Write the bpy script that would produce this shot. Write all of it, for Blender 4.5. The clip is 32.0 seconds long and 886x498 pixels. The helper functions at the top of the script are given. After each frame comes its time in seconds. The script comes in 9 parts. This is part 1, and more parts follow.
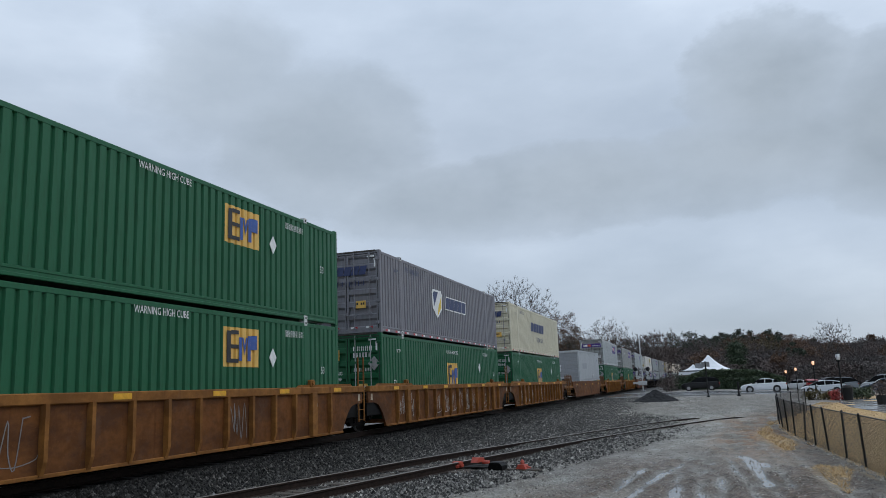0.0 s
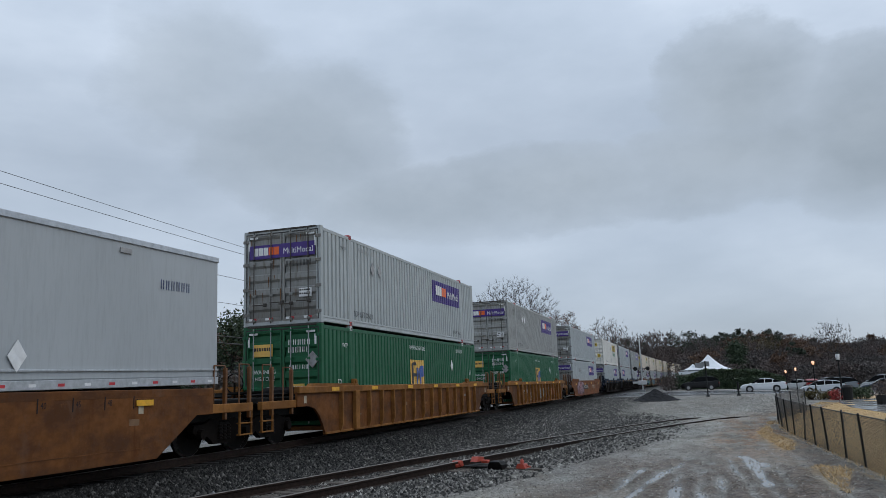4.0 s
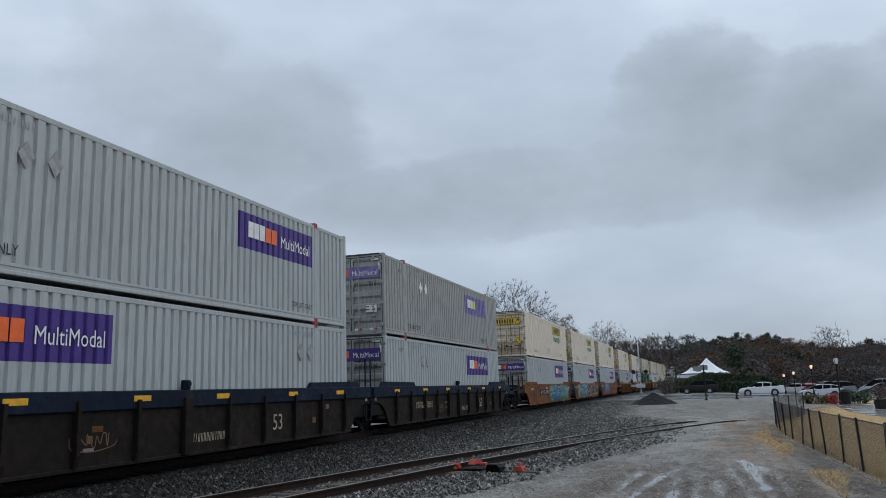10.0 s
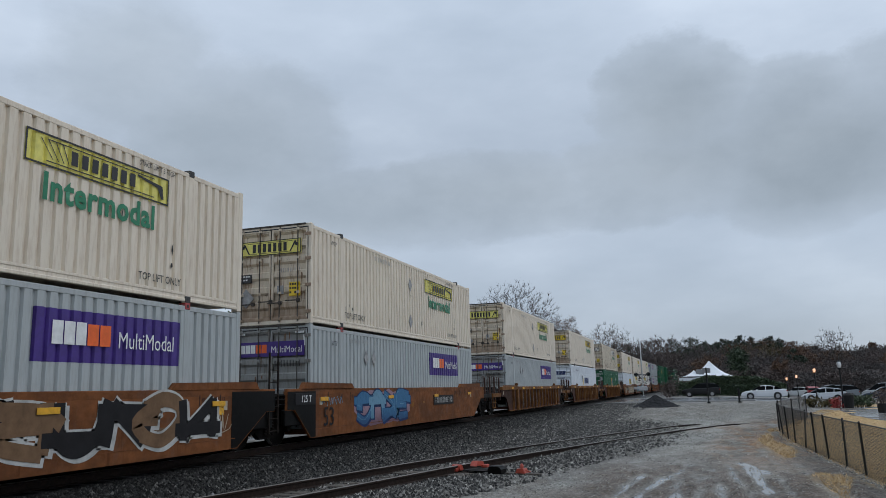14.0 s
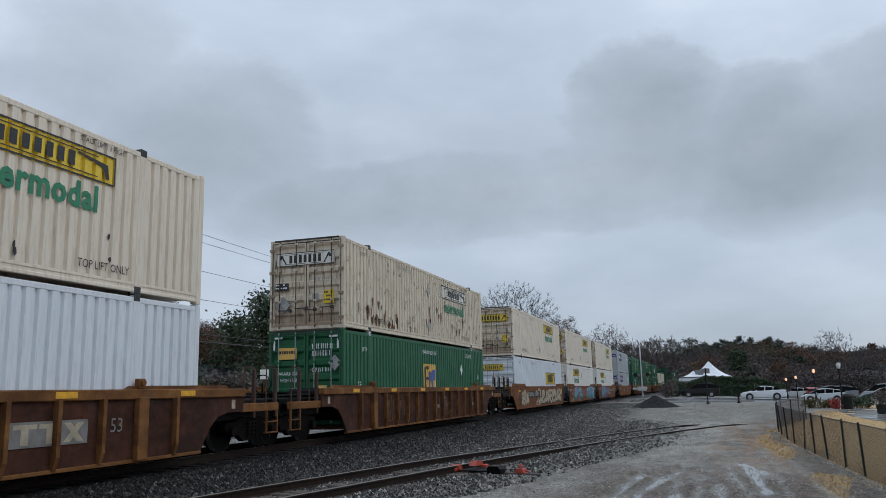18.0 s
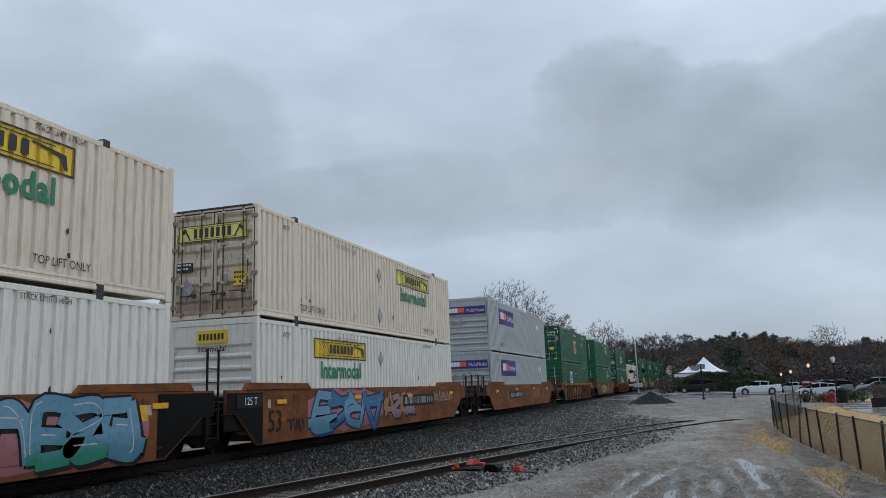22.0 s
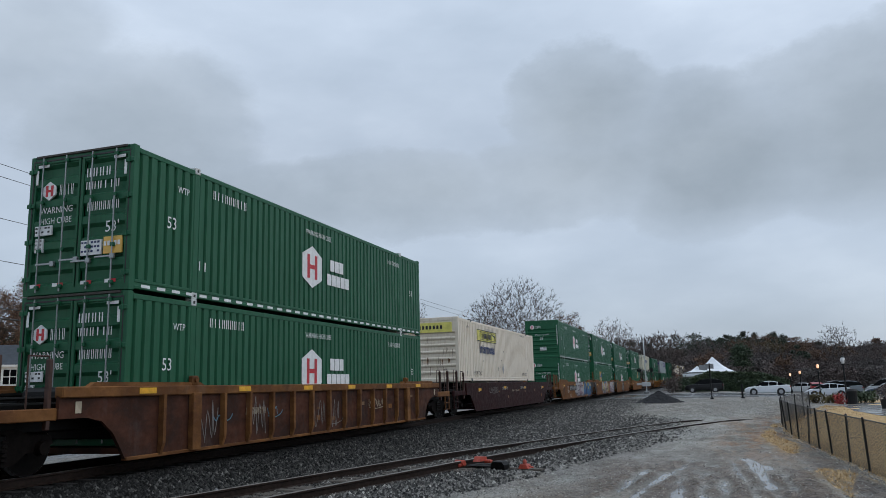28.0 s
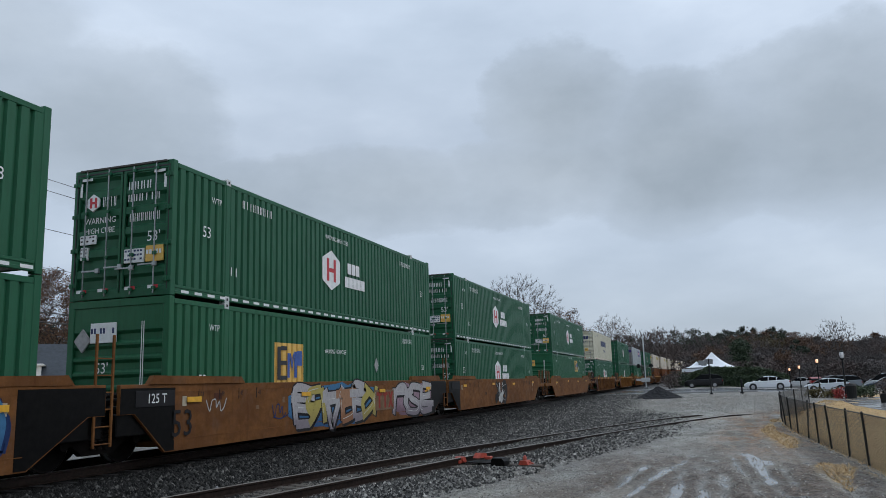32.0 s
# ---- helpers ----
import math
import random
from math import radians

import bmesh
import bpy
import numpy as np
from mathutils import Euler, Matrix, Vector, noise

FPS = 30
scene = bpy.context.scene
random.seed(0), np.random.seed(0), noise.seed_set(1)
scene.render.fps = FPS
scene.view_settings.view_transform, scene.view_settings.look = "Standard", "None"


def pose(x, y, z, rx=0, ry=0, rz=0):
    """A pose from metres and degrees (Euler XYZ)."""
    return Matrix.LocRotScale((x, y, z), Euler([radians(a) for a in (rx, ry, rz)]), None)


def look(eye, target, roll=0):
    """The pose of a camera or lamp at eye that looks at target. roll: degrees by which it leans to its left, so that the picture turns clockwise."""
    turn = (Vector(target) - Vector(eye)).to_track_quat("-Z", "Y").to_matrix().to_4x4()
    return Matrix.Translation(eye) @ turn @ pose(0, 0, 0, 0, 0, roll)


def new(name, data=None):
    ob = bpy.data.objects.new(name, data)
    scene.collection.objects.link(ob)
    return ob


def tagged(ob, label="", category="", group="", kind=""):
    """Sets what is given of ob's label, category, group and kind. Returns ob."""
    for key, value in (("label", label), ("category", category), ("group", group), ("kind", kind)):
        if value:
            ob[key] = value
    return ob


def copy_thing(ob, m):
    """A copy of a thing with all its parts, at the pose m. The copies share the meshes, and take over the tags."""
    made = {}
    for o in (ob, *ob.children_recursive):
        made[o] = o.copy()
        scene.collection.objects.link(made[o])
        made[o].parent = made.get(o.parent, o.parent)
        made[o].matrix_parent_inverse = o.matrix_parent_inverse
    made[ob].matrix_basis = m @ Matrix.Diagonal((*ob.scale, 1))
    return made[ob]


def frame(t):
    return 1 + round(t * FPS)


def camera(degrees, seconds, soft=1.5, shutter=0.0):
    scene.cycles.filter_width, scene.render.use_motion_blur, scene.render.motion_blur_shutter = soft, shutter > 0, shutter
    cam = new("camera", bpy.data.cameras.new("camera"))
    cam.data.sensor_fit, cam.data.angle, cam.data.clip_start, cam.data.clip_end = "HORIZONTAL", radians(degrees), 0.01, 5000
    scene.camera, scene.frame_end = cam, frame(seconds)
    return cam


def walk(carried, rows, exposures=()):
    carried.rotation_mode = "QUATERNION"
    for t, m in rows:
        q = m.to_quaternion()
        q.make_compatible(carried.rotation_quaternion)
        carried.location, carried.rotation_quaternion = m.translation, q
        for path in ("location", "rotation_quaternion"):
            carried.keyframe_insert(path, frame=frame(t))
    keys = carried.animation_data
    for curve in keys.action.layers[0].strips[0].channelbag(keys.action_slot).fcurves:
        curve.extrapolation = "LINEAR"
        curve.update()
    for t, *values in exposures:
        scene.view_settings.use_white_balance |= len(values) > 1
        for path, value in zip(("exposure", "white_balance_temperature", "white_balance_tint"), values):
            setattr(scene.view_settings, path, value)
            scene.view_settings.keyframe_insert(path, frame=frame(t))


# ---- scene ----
cam = camera(59.85, 32.0, soft=0.8, shutter=0.0)

# time, pan to the left, tilt up, lean: a camera held in the hand at one spot, 1.28 m above the rail
EYE = (0.0, 0.0, 1.28)
HELD = [(0, 17.82, 10.26, -2.22), (0.5, 17.80, 10.29, -2.26), (1, 17.79, 10.28, -2.15), (1.5, 17.76, 10.31, -2.04), (2, 17.79, 10.27, -1.99), (2.5, 17.72, 10.24, -2.06), (3, 17.74, 10.20, -2.02), (3.5, 17.81, 10.22, -2.14), (5.5, 17.90, 10.12, -2.06), (6, 17.86, 10.11, -2.04), (6.5, 17.86, 10.14, -1.98), (7, 17.84, 10.21, -1.87), (7.5, 17.81, 10.25, -1.83), (8, 17.79, 10.31, -1.90), (8.5, 17.75, 10.33, -1.87), (9, 17.74, 10.31, -1.92), (9.5, 17.75, 10.29, -1.78), (10, 17.74, 10.36, -1.84), (10.5, 17.72, 10.39, -1.86), (11, 17.71, 10.36, -1.83), (11.5, 17.78, 10.33, -1.84), (12, 17.83, 10.25, -1.69), (12.5, 17.82, 10.31, -1.69), (13, 17.87, 10.37, -1.68), (13.5, 17.93, 10.45, -1.57), (14, 17.95, 10.48, -1.53), (14.5, 17.96, 10.42, -1.40), (16.5, 17.91, 10.48, -1.53), (17, 17.84, 10.52, -1.47), (17.5, 17.89, 10.49, -1.31), (18, 17.93, 10.46, -1.37), (18.5, 17.93, 10.35, -1.28), (19, 17.94, 10.28, -1.21), (19.5, 17.92, 10.27, -1.17), (20, 17.89, 10.21, -1.23), (20.5, 17.82, 10.04, -1.40), (21, 17.68, 10.05, -1.67), (21.5, 17.57, 10.20, -1.97), (22, 17.53, 10.37, -2.09), (22.5, 17.61, 10.58, -1.90), (23, 17.72, 10.71, -1.97), (23.5, 17.84, 10.68, -1.90), (24, 17.97, 10.61, -1.73), (24.5, 18.00, 10.60, -1.60), (25, 17.97, 10.60, -1.59), (25.5, 18.05, 10.49, -1.57), (27.5, 18.17, 10.24, -1.53), (28, 18.19, 10.17, -1.50), (28.5, 18.20, 10.10, -1.62), (29, 18.22, 10.11, -1.65), (29.5, 18.17, 10.15, -1.67), (30, 18.13, 10.13, -1.70), (30.5, 18.12, 10.06, -1.69), (31, 18.16, 10.01, -1.72), (31.5, 18.17, 9.97, -1.86), (32, 18.12, 9.94, -1.83)]
walk(cam, [(t, pose(*EYE, 90 + tilt, 0, pan) @ pose(0, 0, 0, 0, 0, lean)) for t, pan, tilt, lean in HELD],
     [(0, 0.06), (1, 0.05), (2.4, 0.0), (7.5, 0.0), (11, -0.02), (14, -0.04), (18, 0.0), (22.5, 0.0), (24, 0.08), (25.5, 0.09), (28, 0.06), (29, 0.02), (30, 0.0), (31, 0.08), (32, 0.10)])
scene.view_settings.exposure = 0.0


# ---- materials: helpers ----
def nodes_of(name):
    m = bpy.data.materials.new(name)
    m.use_nodes = True
    nt = m.node_tree
    return m, nt, nt.nodes["Principled BSDF"]


def add(nt, kind, **kw):
    n = nt.nodes.new(kind)
    for k, v in kw.items():
        if k in n.inputs:
            n.inputs[k].default_value = v
    return n


def noise_node(nt, vec, scale, detail=5.0, rough=0.6):
    n = nt.nodes.new("ShaderNodeTexNoise")
    n.inputs["Scale"].default_value, n.inputs["Detail"].default_value, n.inputs["Roughness"].default_value = scale, detail, rough
    nt.links.new(vec, n.inputs["Vector"])
    return n.outputs["Fac"]


def ramp(nt, fac, stops):
    r = nt.nodes.new("ShaderNodeValToRGB")
    els = r.color_ramp.elements
    while len(els) < len(stops):
        els.new(0.5)
    for e, (p, c) in zip(els, stops):
        e.position, e.color = p, (*c, 1.0) if len(c) == 3 else c
    nt.links.new(fac, r.inputs["Fac"])
    return r.outputs["Color"]


def mixc(nt, fac, a, b, how="MIX"):
    m = nt.nodes.new("ShaderNodeMix")
    m.data_type, m.blend_type = "RGBA", how
    for v, i in ((fac, 0), (a, 6), (b, 7)):
        if hasattr(v, "is_linked"):
            nt.links.new(v, m.inputs[i])
        elif i == 0:
            m.inputs[0].default_value = v
        else:
            m.inputs[i].default_value = (*v, 1.0)
    return m.outputs[2]


def maths(nt, op, a, b=0.0, c=None):
    m = nt.nodes.new("ShaderNodeMath")
    m.operation = op
    for i, v in enumerate((a, b) if c is None else (a, b, c)):
        if hasattr(v, "is_linked"):
            nt.links.new(v, m.inputs[i])
        else:
            m.inputs[i].default_value = v
    return m.outputs[0]


def mapped(nt, vec, scale=(1, 1, 1), loc=(0, 0, 0)):
    m = nt.nodes.new("ShaderNodeMapping")
    m.inputs["Scale"].default_value, m.inputs["Location"].default_value = scale, loc
    nt.links.new(vec, m.inputs["Vector"])
    return m.outputs[0]


def bumped(nt, p, height, strength, dist):
    b = nt.nodes.new("ShaderNodeBump")
    b.inputs["Strength"].default_value, b.inputs["Distance"].default_value = strength, dist
    nt.links.new(height, b.inputs["Height"])
    nt.links.new(b.outputs[0], p.inputs["Normal"])


GREY = lambda v: (v, v, v)


def paint(name, colour, dirt=(0.10, 0.07, 0.05), amount=0.35, rough=0.5, streak=True, rust=0.0, metal=0.0, spec=0.3):
    """Weathered paint: broad fading, fine streaks that run down, optional rust spots."""
    m, nt, p = nodes_of(name)
    co = nt.nodes.new("ShaderNodeTexCoord").outputs["Object"]
    info = nt.nodes.new("ShaderNodeObjectInfo").outputs["Random"]
    off = nt.nodes.new("ShaderNodeVectorMath")
    off.operation = "ADD"
    comb = nt.nodes.new("ShaderNodeCombineXYZ")
    shift = maths(nt, "MULTIPLY", info, 40.0)
    for i in (0, 1, 2):
        nt.links.new(shift, comb.inputs[i])
    nt.links.new(co, off.inputs[0])
    nt.links.new(comb.outputs[0], off.inputs[1])
    v = off.outputs[0]
    broad = noise_node(nt, v, 0.55, 3, 0.55)
    fine = noise_node(nt, mapped(nt, v, (6, 6, 0.7)) if streak else v, 2.2 if streak else 9.0, 6, 0.7)
    c = mixc(nt, ramp(nt, broad, [(0.35, GREY(0)), (0.7, GREY(0.35))]), colour, tuple(min(1, x * 1.18 + 0.012) for x in colour))
    grime = ramp(nt, fine, [(0.46, GREY(0)), (0.78, GREY(amount))])
    c = mixc(nt, grime, c, dirt)
    if rust:
        spots = ramp(nt, noise_node(nt, v, 2.4, 7, 0.72), [(0.60 - 0.05 * rust, GREY(0)), (0.70, GREY(min(1, rust)))])
        c = mixc(nt, spots, c, (0.13, 0.05, 0.02))
    nt.links.new(c, p.inputs["Base Color"])
    nt.links.new(ramp(nt, fine, [(0.3, GREY(rough - 0.08)), (0.8, GREY(min(1, rough + 0.25)))]), p.inputs["Roughness"])
    p.inputs["Metallic"].default_value = metal
    p.inputs["Specular IOR Level"].default_value = spec
    bumped(nt, p, fine, 0.12, 0.01)
    return m


def steel(name, colour, dark, rust=(0.085, 0.03, 0.010), patch=0.8, spec=0.12):
    """Old painted steel: broad dirty patches, mottled fading, a few runs of rust, fine scratches."""
    m, nt, p = nodes_of(name)
    co = nt.nodes.new("ShaderNodeTexCoord").outputs["Object"]
    comb = nt.nodes.new("ShaderNodeCombineXYZ")
    shift = maths(nt, "MULTIPLY", nt.nodes.new("ShaderNodeObjectInfo").outputs["Random"], 37.0)
    for i in (0, 1, 2):
        nt.links.new(shift, comb.inputs[i])
    off = nt.nodes.new("ShaderNodeVectorMath")
    nt.links.new(co, off.inputs[0])
    nt.links.new(comb.outputs[0], off.inputs[1])
    v = off.outputs[0]
    broad = noise_node(nt, mapped(nt, v, (1, 0.6, 1.1)), 1.3, 7, 0.66)
    mott = noise_node(nt, v, 5.0, 8, 0.68)
    runs = noise_node(nt, mapped(nt, v, (2.2, 2.2, 0.22)), 2.6, 4, 0.6)
    fine = noise_node(nt, v, 34.0, 5, 0.6)
    c = mixc(nt, ramp(nt, broad, [(0.40, GREY(0)), (0.58, GREY(min(1, patch + 0.15)))]), colour, dark)
    c = mixc(nt, ramp(nt, mott, [(0.42, GREY(0)), (0.66, GREY(0.55))]), c, tuple(x * 0.55 for x in colour))
    c = mixc(nt, ramp(nt, noise_node(nt, mapped(nt, v, (1, 1, 0.5), (7, 3, 1)), 1.7, 6, 0.7), [(0.56, GREY(0)), (0.70, GREY(0.5))]), c, tuple(0.5 * x + 0.045 for x in colour))
    c = mixc(nt, ramp(nt, runs, [(0.60, GREY(0)), (0.72, GREY(0.6))]), c, rust)
    c = mixc(nt, ramp(nt, fine, [(0.60, GREY(0)), (0.74, GREY(0.28))]), c, tuple(min(1, x * 1.6 + 0.01) for x in colour))
    nt.links.new(c, p.inputs["Base Color"])
    nt.links.new(ramp(nt, mott, [(0.3, GREY(0.5)), (0.7, GREY(0.8))]), p.inputs["Roughness"])
    p.inputs["Specular IOR Level"].default_value = spec
    bumped(nt, p, mott, 0.18, 0.01)
    return m


def spray(name, top, bottom):
    """Sprayed colour that runs from one tone at the foot of a side to another at its head."""
    m, nt, p = nodes_of(name)
    co = nt.nodes.new("ShaderNodeTexCoord").outputs["Object"]
    sep = nt.nodes.new("ShaderNodeSeparateXYZ")
    nt.links.new(co, sep.inputs[0])
    n = noise_node(nt, co, 2.2, 5, 0.6)
    h = maths(nt, "ADD", sep.outputs[2], maths(nt, "MULTIPLY", n, 0.5))
    c = mixc(nt, ramp(nt, h, [(0.65, GREY(0)), (1.35, GREY(1))]), bottom, top)
    c = mixc(nt, ramp(nt, noise_node(nt, co, 9.0, 6, 0.7), [(0.50, GREY(0)), (0.72, GREY(0.45))]), c, tuple(x * 0.45 for x in bottom))
    nt.links.new(c, p.inputs["Base Color"])
    p.inputs["Roughness"].default_value = 0.6
    p.inputs["Specular IOR Level"].default_value = 0.2
    return m


def plain(name, colour, rough=0.55, metal=0.0, grain=12.0, vary=0.25, bump=0.1, spec=0.5):
    m, nt, p = nodes_of(name)
    co = nt.nodes.new("ShaderNodeTexCoord").outputs["Object"]
    n = noise_node(nt, co, grain, 5, 0.65)
    lo, hi = tuple(x * (1 - vary) for x in colour), tuple(min(1, x * (1 + vary)) for x in colour)
    nt.links.new(ramp(nt, n, [(0.3, lo), (0.7, hi)]), p.inputs["Base Color"])
    p.inputs["Roughness"].default_value, p.inputs["Metallic"].default_value = rough, metal
    p.inputs["Specular IOR Level"].default_value = spec
    bumped(nt, p, n, bump, 0.01)
    return m


# ---- sky: overcast, a bright base with low grey cloud; one broad, weak sun ----
SUN_EL, SUN_ROT = radians(48), radians(70)
world = bpy.data.worlds.new("overcast_sky")
scene.world = world
world.use_nodes = True
wt = world.node_tree
sky = wt.nodes.new("ShaderNodeTexSky")
sky.sky_type, sky.sun_disc, sky.sun_elevation, sky.sun_rotation = "NISHITA", False, SUN_EL, SUN_ROT
wco = wt.nodes.new("ShaderNodeTexCoord").outputs["Generated"]
wn = noise_node(wt, mapped(wt, wco, (1.3, 1.3, 3.2), (0.35, 0.1, 0.0)), 2.0, 6, 0.52)
deck = ramp(wt, wn, [(0.30, (0.40, 0.475, 0.575)), (0.50, (0.485, 0.565, 0.675)), (0.70, (0.60, 0.685, 0.80))])
sep = wt.nodes.new("ShaderNodeSeparateXYZ")
wt.links.new(wco, sep.inputs[0])
glow = ramp(wt, sep.outputs[2], [(0.0, GREY(0.70)), (0.08, GREY(0.88)), (0.17, GREY(1.0)), (0.28, GREY(0.92)), (0.42, GREY(1.12)), (0.55, GREY(1.25)), (0.8, GREY(1.35))])
deck = mixc(wt, 1.0, deck, glow, "MULTIPLY")
thin = mixc(wt, 0.9, mixc(wt, 1.0, sky.outputs[0], (0.1, 0.1, 0.1), "MULTIPLY"), deck)
bg = wt.nodes["Background"]
wt.links.new(thin, bg.inputs["Color"])
bg.inputs["Strength"].default_value = 1.09

sun = new("sun", bpy.data.lights.new("sun", "SUN"))
sun.data.energy, sun.data.angle, sun.data.color = 0.6, radians(40), (1.0, 0.97, 0.93)
sun.matrix_world = look((0, 0, 60), (-math.sin(SUN_ROT) * 40, -math.cos(SUN_ROT) * 40, 60 - 55))


# ---- mesh helpers ----
class Shape:
    """Collects faces of one mesh; material slots by index."""

    def __init__(self):
        self.v, self.f, self.m = [], [], []

    def quad(self, *pts, m=0):
        n = len(self.v)
        self.v += [tuple(p) for p in pts]
        self.f.append(tuple(range(n, n + len(pts))))
        self.m.append(m)
        return self

    def box(self, x0, x1, y0, y1, z0, z1, b=0.0, m=0):
        """A box; b chamfers its twelve edges."""
        xs, ys, zs = (x0, x1), (y0, y1), (z0, z1)
        n = len(self.v)
        if b <= 0:
            self.v += [(x, y, z) for x in xs for y in ys for z in zs]
            fs = [(0, 1, 3, 2), (4, 6, 7, 5), (0, 4, 5, 1), (2, 3, 7, 6), (0, 2, 6, 4), (1, 5, 7, 3)]
        else:
            idx = {}
            for i in (0, 1):
                for j in (0, 1):
                    for k in (0, 1):
                        sx, sy, sz = (1, -1)[i] * b, (1, -1)[j] * b, (1, -1)[k] * b
                        for a, p in enumerate(((xs[i], ys[j] + sy, zs[k] + sz), (xs[i] + sx, ys[j], zs[k] + sz), (xs[i] + sx, ys[j] + sy, zs[k]))):
                            idx[i, j, k, a] = len(self.v) - n
                            self.v.append(p)
            g = idx
            fs = [(g[0, 0, 0, 0], g[0, 0, 1, 0], g[0, 1, 1, 0], g[0, 1, 0, 0]), (g[1, 0, 0, 0], g[1, 1, 0, 0], g[1, 1, 1, 0], g[1, 0, 1, 0]),
                  (g[0, 0, 0, 1], g[1, 0, 0, 1], g[1, 0, 1, 1], g[0, 0, 1, 1]), (g[0, 1, 0, 1], g[0, 1, 1, 1], g[1, 1, 1, 1], g[1, 1, 0, 1]),
                  (g[0, 0, 0, 2], g[0, 1, 0, 2], g[1, 1, 0, 2], g[1, 0, 0, 2]), (g[0, 0, 1, 2], g[1, 0, 1, 2], g[1, 1, 1, 2], g[0, 1, 1, 2])]
            for i in (0, 1):
                for j in (0, 1):
                    fs += [(g[i, j, 0, 0], g[i, j, 1, 0], g[i, j, 1, 1], g[i, j, 0, 1]), (g[i, 0, j, 0], g[i, 0, j, 2], g[i, 1, j, 2], g[i, 1, j, 0]),
                           (g[0, i, j, 1], g[0, i, j, 2], g[1, i, j, 2], g[1, i, j, 1])]
                    fs += [(g[i, j, k, 0], g[i, j, k, 1], g[i, j, k, 2]) for k in (0, 1)]
        self.f += [tuple(n + q for q in fc) for fc in fs]
        self.m += [m] * len(fs)
        return self

    def tube(self, p0, p1, r0, r1=None, n=8, m=0, caps=True):
        p0, p1 = Vector(p0), Vector(p1)
        r1 = r0 if r1 is None else r1
        d = (p1 - p0).normalized()
        u = d.cross(Vector((0, 0, 1)) if abs(d.z) < 0.9 else Vector((1, 0, 0))).normalized()
        w = d.cross(u)
        k = len(self.v)
        for p, r in ((p0, r0), (p1, r1)):
            self.v += [tuple(p + (u * math.cos(a) + w * math.sin(a)) * r) for a in (2 * math.pi * i / n for i in range(n))]
        self.f += [(k + i, k + (i + 1) % n, k + n + (i + 1) % n, k + n + i) for i in range(n)]
        self.m += [m] * n
        if caps:
            self.f += [tuple(k + n - 1 - i for i in range(n)), tuple(k + n + i for i in range(n))]
            self.m += [m] * 2
        return self

    def prism(self, outline, axis, a, b, m=0):
        """An outline of (u, v) pushed along an axis from a to b: x takes (y, z), y takes (x, z), z takes (x, y)."""
        put = {"x": lambda u, v, w: (w, u, v), "y": lambda u, v, w: (u, w, v), "z": lambda u, v, w: (u, v, w)}[axis]
        n, k = len(outline), len(self.v)
        self.v += [put(u, v, a) for u, v in outline] + [put(u, v, b) for u, v in outline]
        self.f += [(k + i, k + (i + 1) % n, k + n + (i + 1) % n, k + n + i) for i in range(n)]
        self.f += [tuple(range(k + n - 1, k - 1, -1)), tuple(range(k + n, k + 2 * n))]
        self.m += [m] * (n + 2)
        return self

    def mesh(self, name, *mats, smooth=False):
        me = bpy.data.meshes.new(name)
        me.from_pydata(self.v, [], self.f)
        for q in mats:
            me.materials.append(q)
        if len(mats) > 1:
            me.polygons.foreach_set("material_index", self.m)
        me.update()
        bm = bmesh.new()
        bm.from_mesh(me)
        bmesh.ops.recalc_face_normals(bm, faces=bm.faces)
        bm.to_mesh(me)
        bm.free()
        if smooth:
            me.polygons.foreach_set("use_smooth", [True] * len(me.polygons))
            me.set_sharp_from_angle(angle=radians(35))
        return me


def thing(name, label="", category="", group="", kind="", at=None, data=None):
    ob = tagged(new(name, data), label, category, group, kind)
    if at is not None:
        ob.matrix_basis = at
    return ob


def part(name, data, parent, label="", at=None):
    """One mesh object under a thing or under a part. data: a mesh, or (Shape, materials...)."""
    if isinstance(data, tuple):
        data = data[0].mesh(name, *data[1:])
    ob = tagged(new(name, data), label)
    ob.parent = parent
    if at is not None:
        ob.matrix_basis = at
    return ob


LETTERS = {}


def letters(text, size, mat, squeeze=1.0, bold=0.0):
    """A thin mesh of built-in lettering, centred, in the xz plane facing -y."""
    key = (text, size, mat.name, squeeze, bold)
    if key not in LETTERS:
        c = bpy.data.curves.new("letters", "FONT")
        c.body, c.size, c.align_x, c.align_y, c.resolution_u = text, size, "CENTER", "CENTER", 2
        c.offset, c.space_character = bold * size, 1.0 + bold * 2.0
        o = bpy.data.objects.new("letters", c)
        scene.collection.objects.link(o)
        bpy.context.view_layer.update()
        me = bpy.data.meshes.new_from_object(o.evaluated_get(bpy.context.evaluated_depsgraph_get()))
        me.transform(Matrix.Rotation(radians(90), 4, "X") @ Matrix.Diagonal((squeeze, 1, 1, 1)))
        bpy.data.objects.remove(o)
        bpy.data.curves.remove(c)
        me.materials.clear()
        me.materials.append(mat)
        me.name = "lettering"
        LETTERS[key] = me
    return LETTERS[key]


ON_SIDE = pose(0, 0, 0, 0, 0, 90)


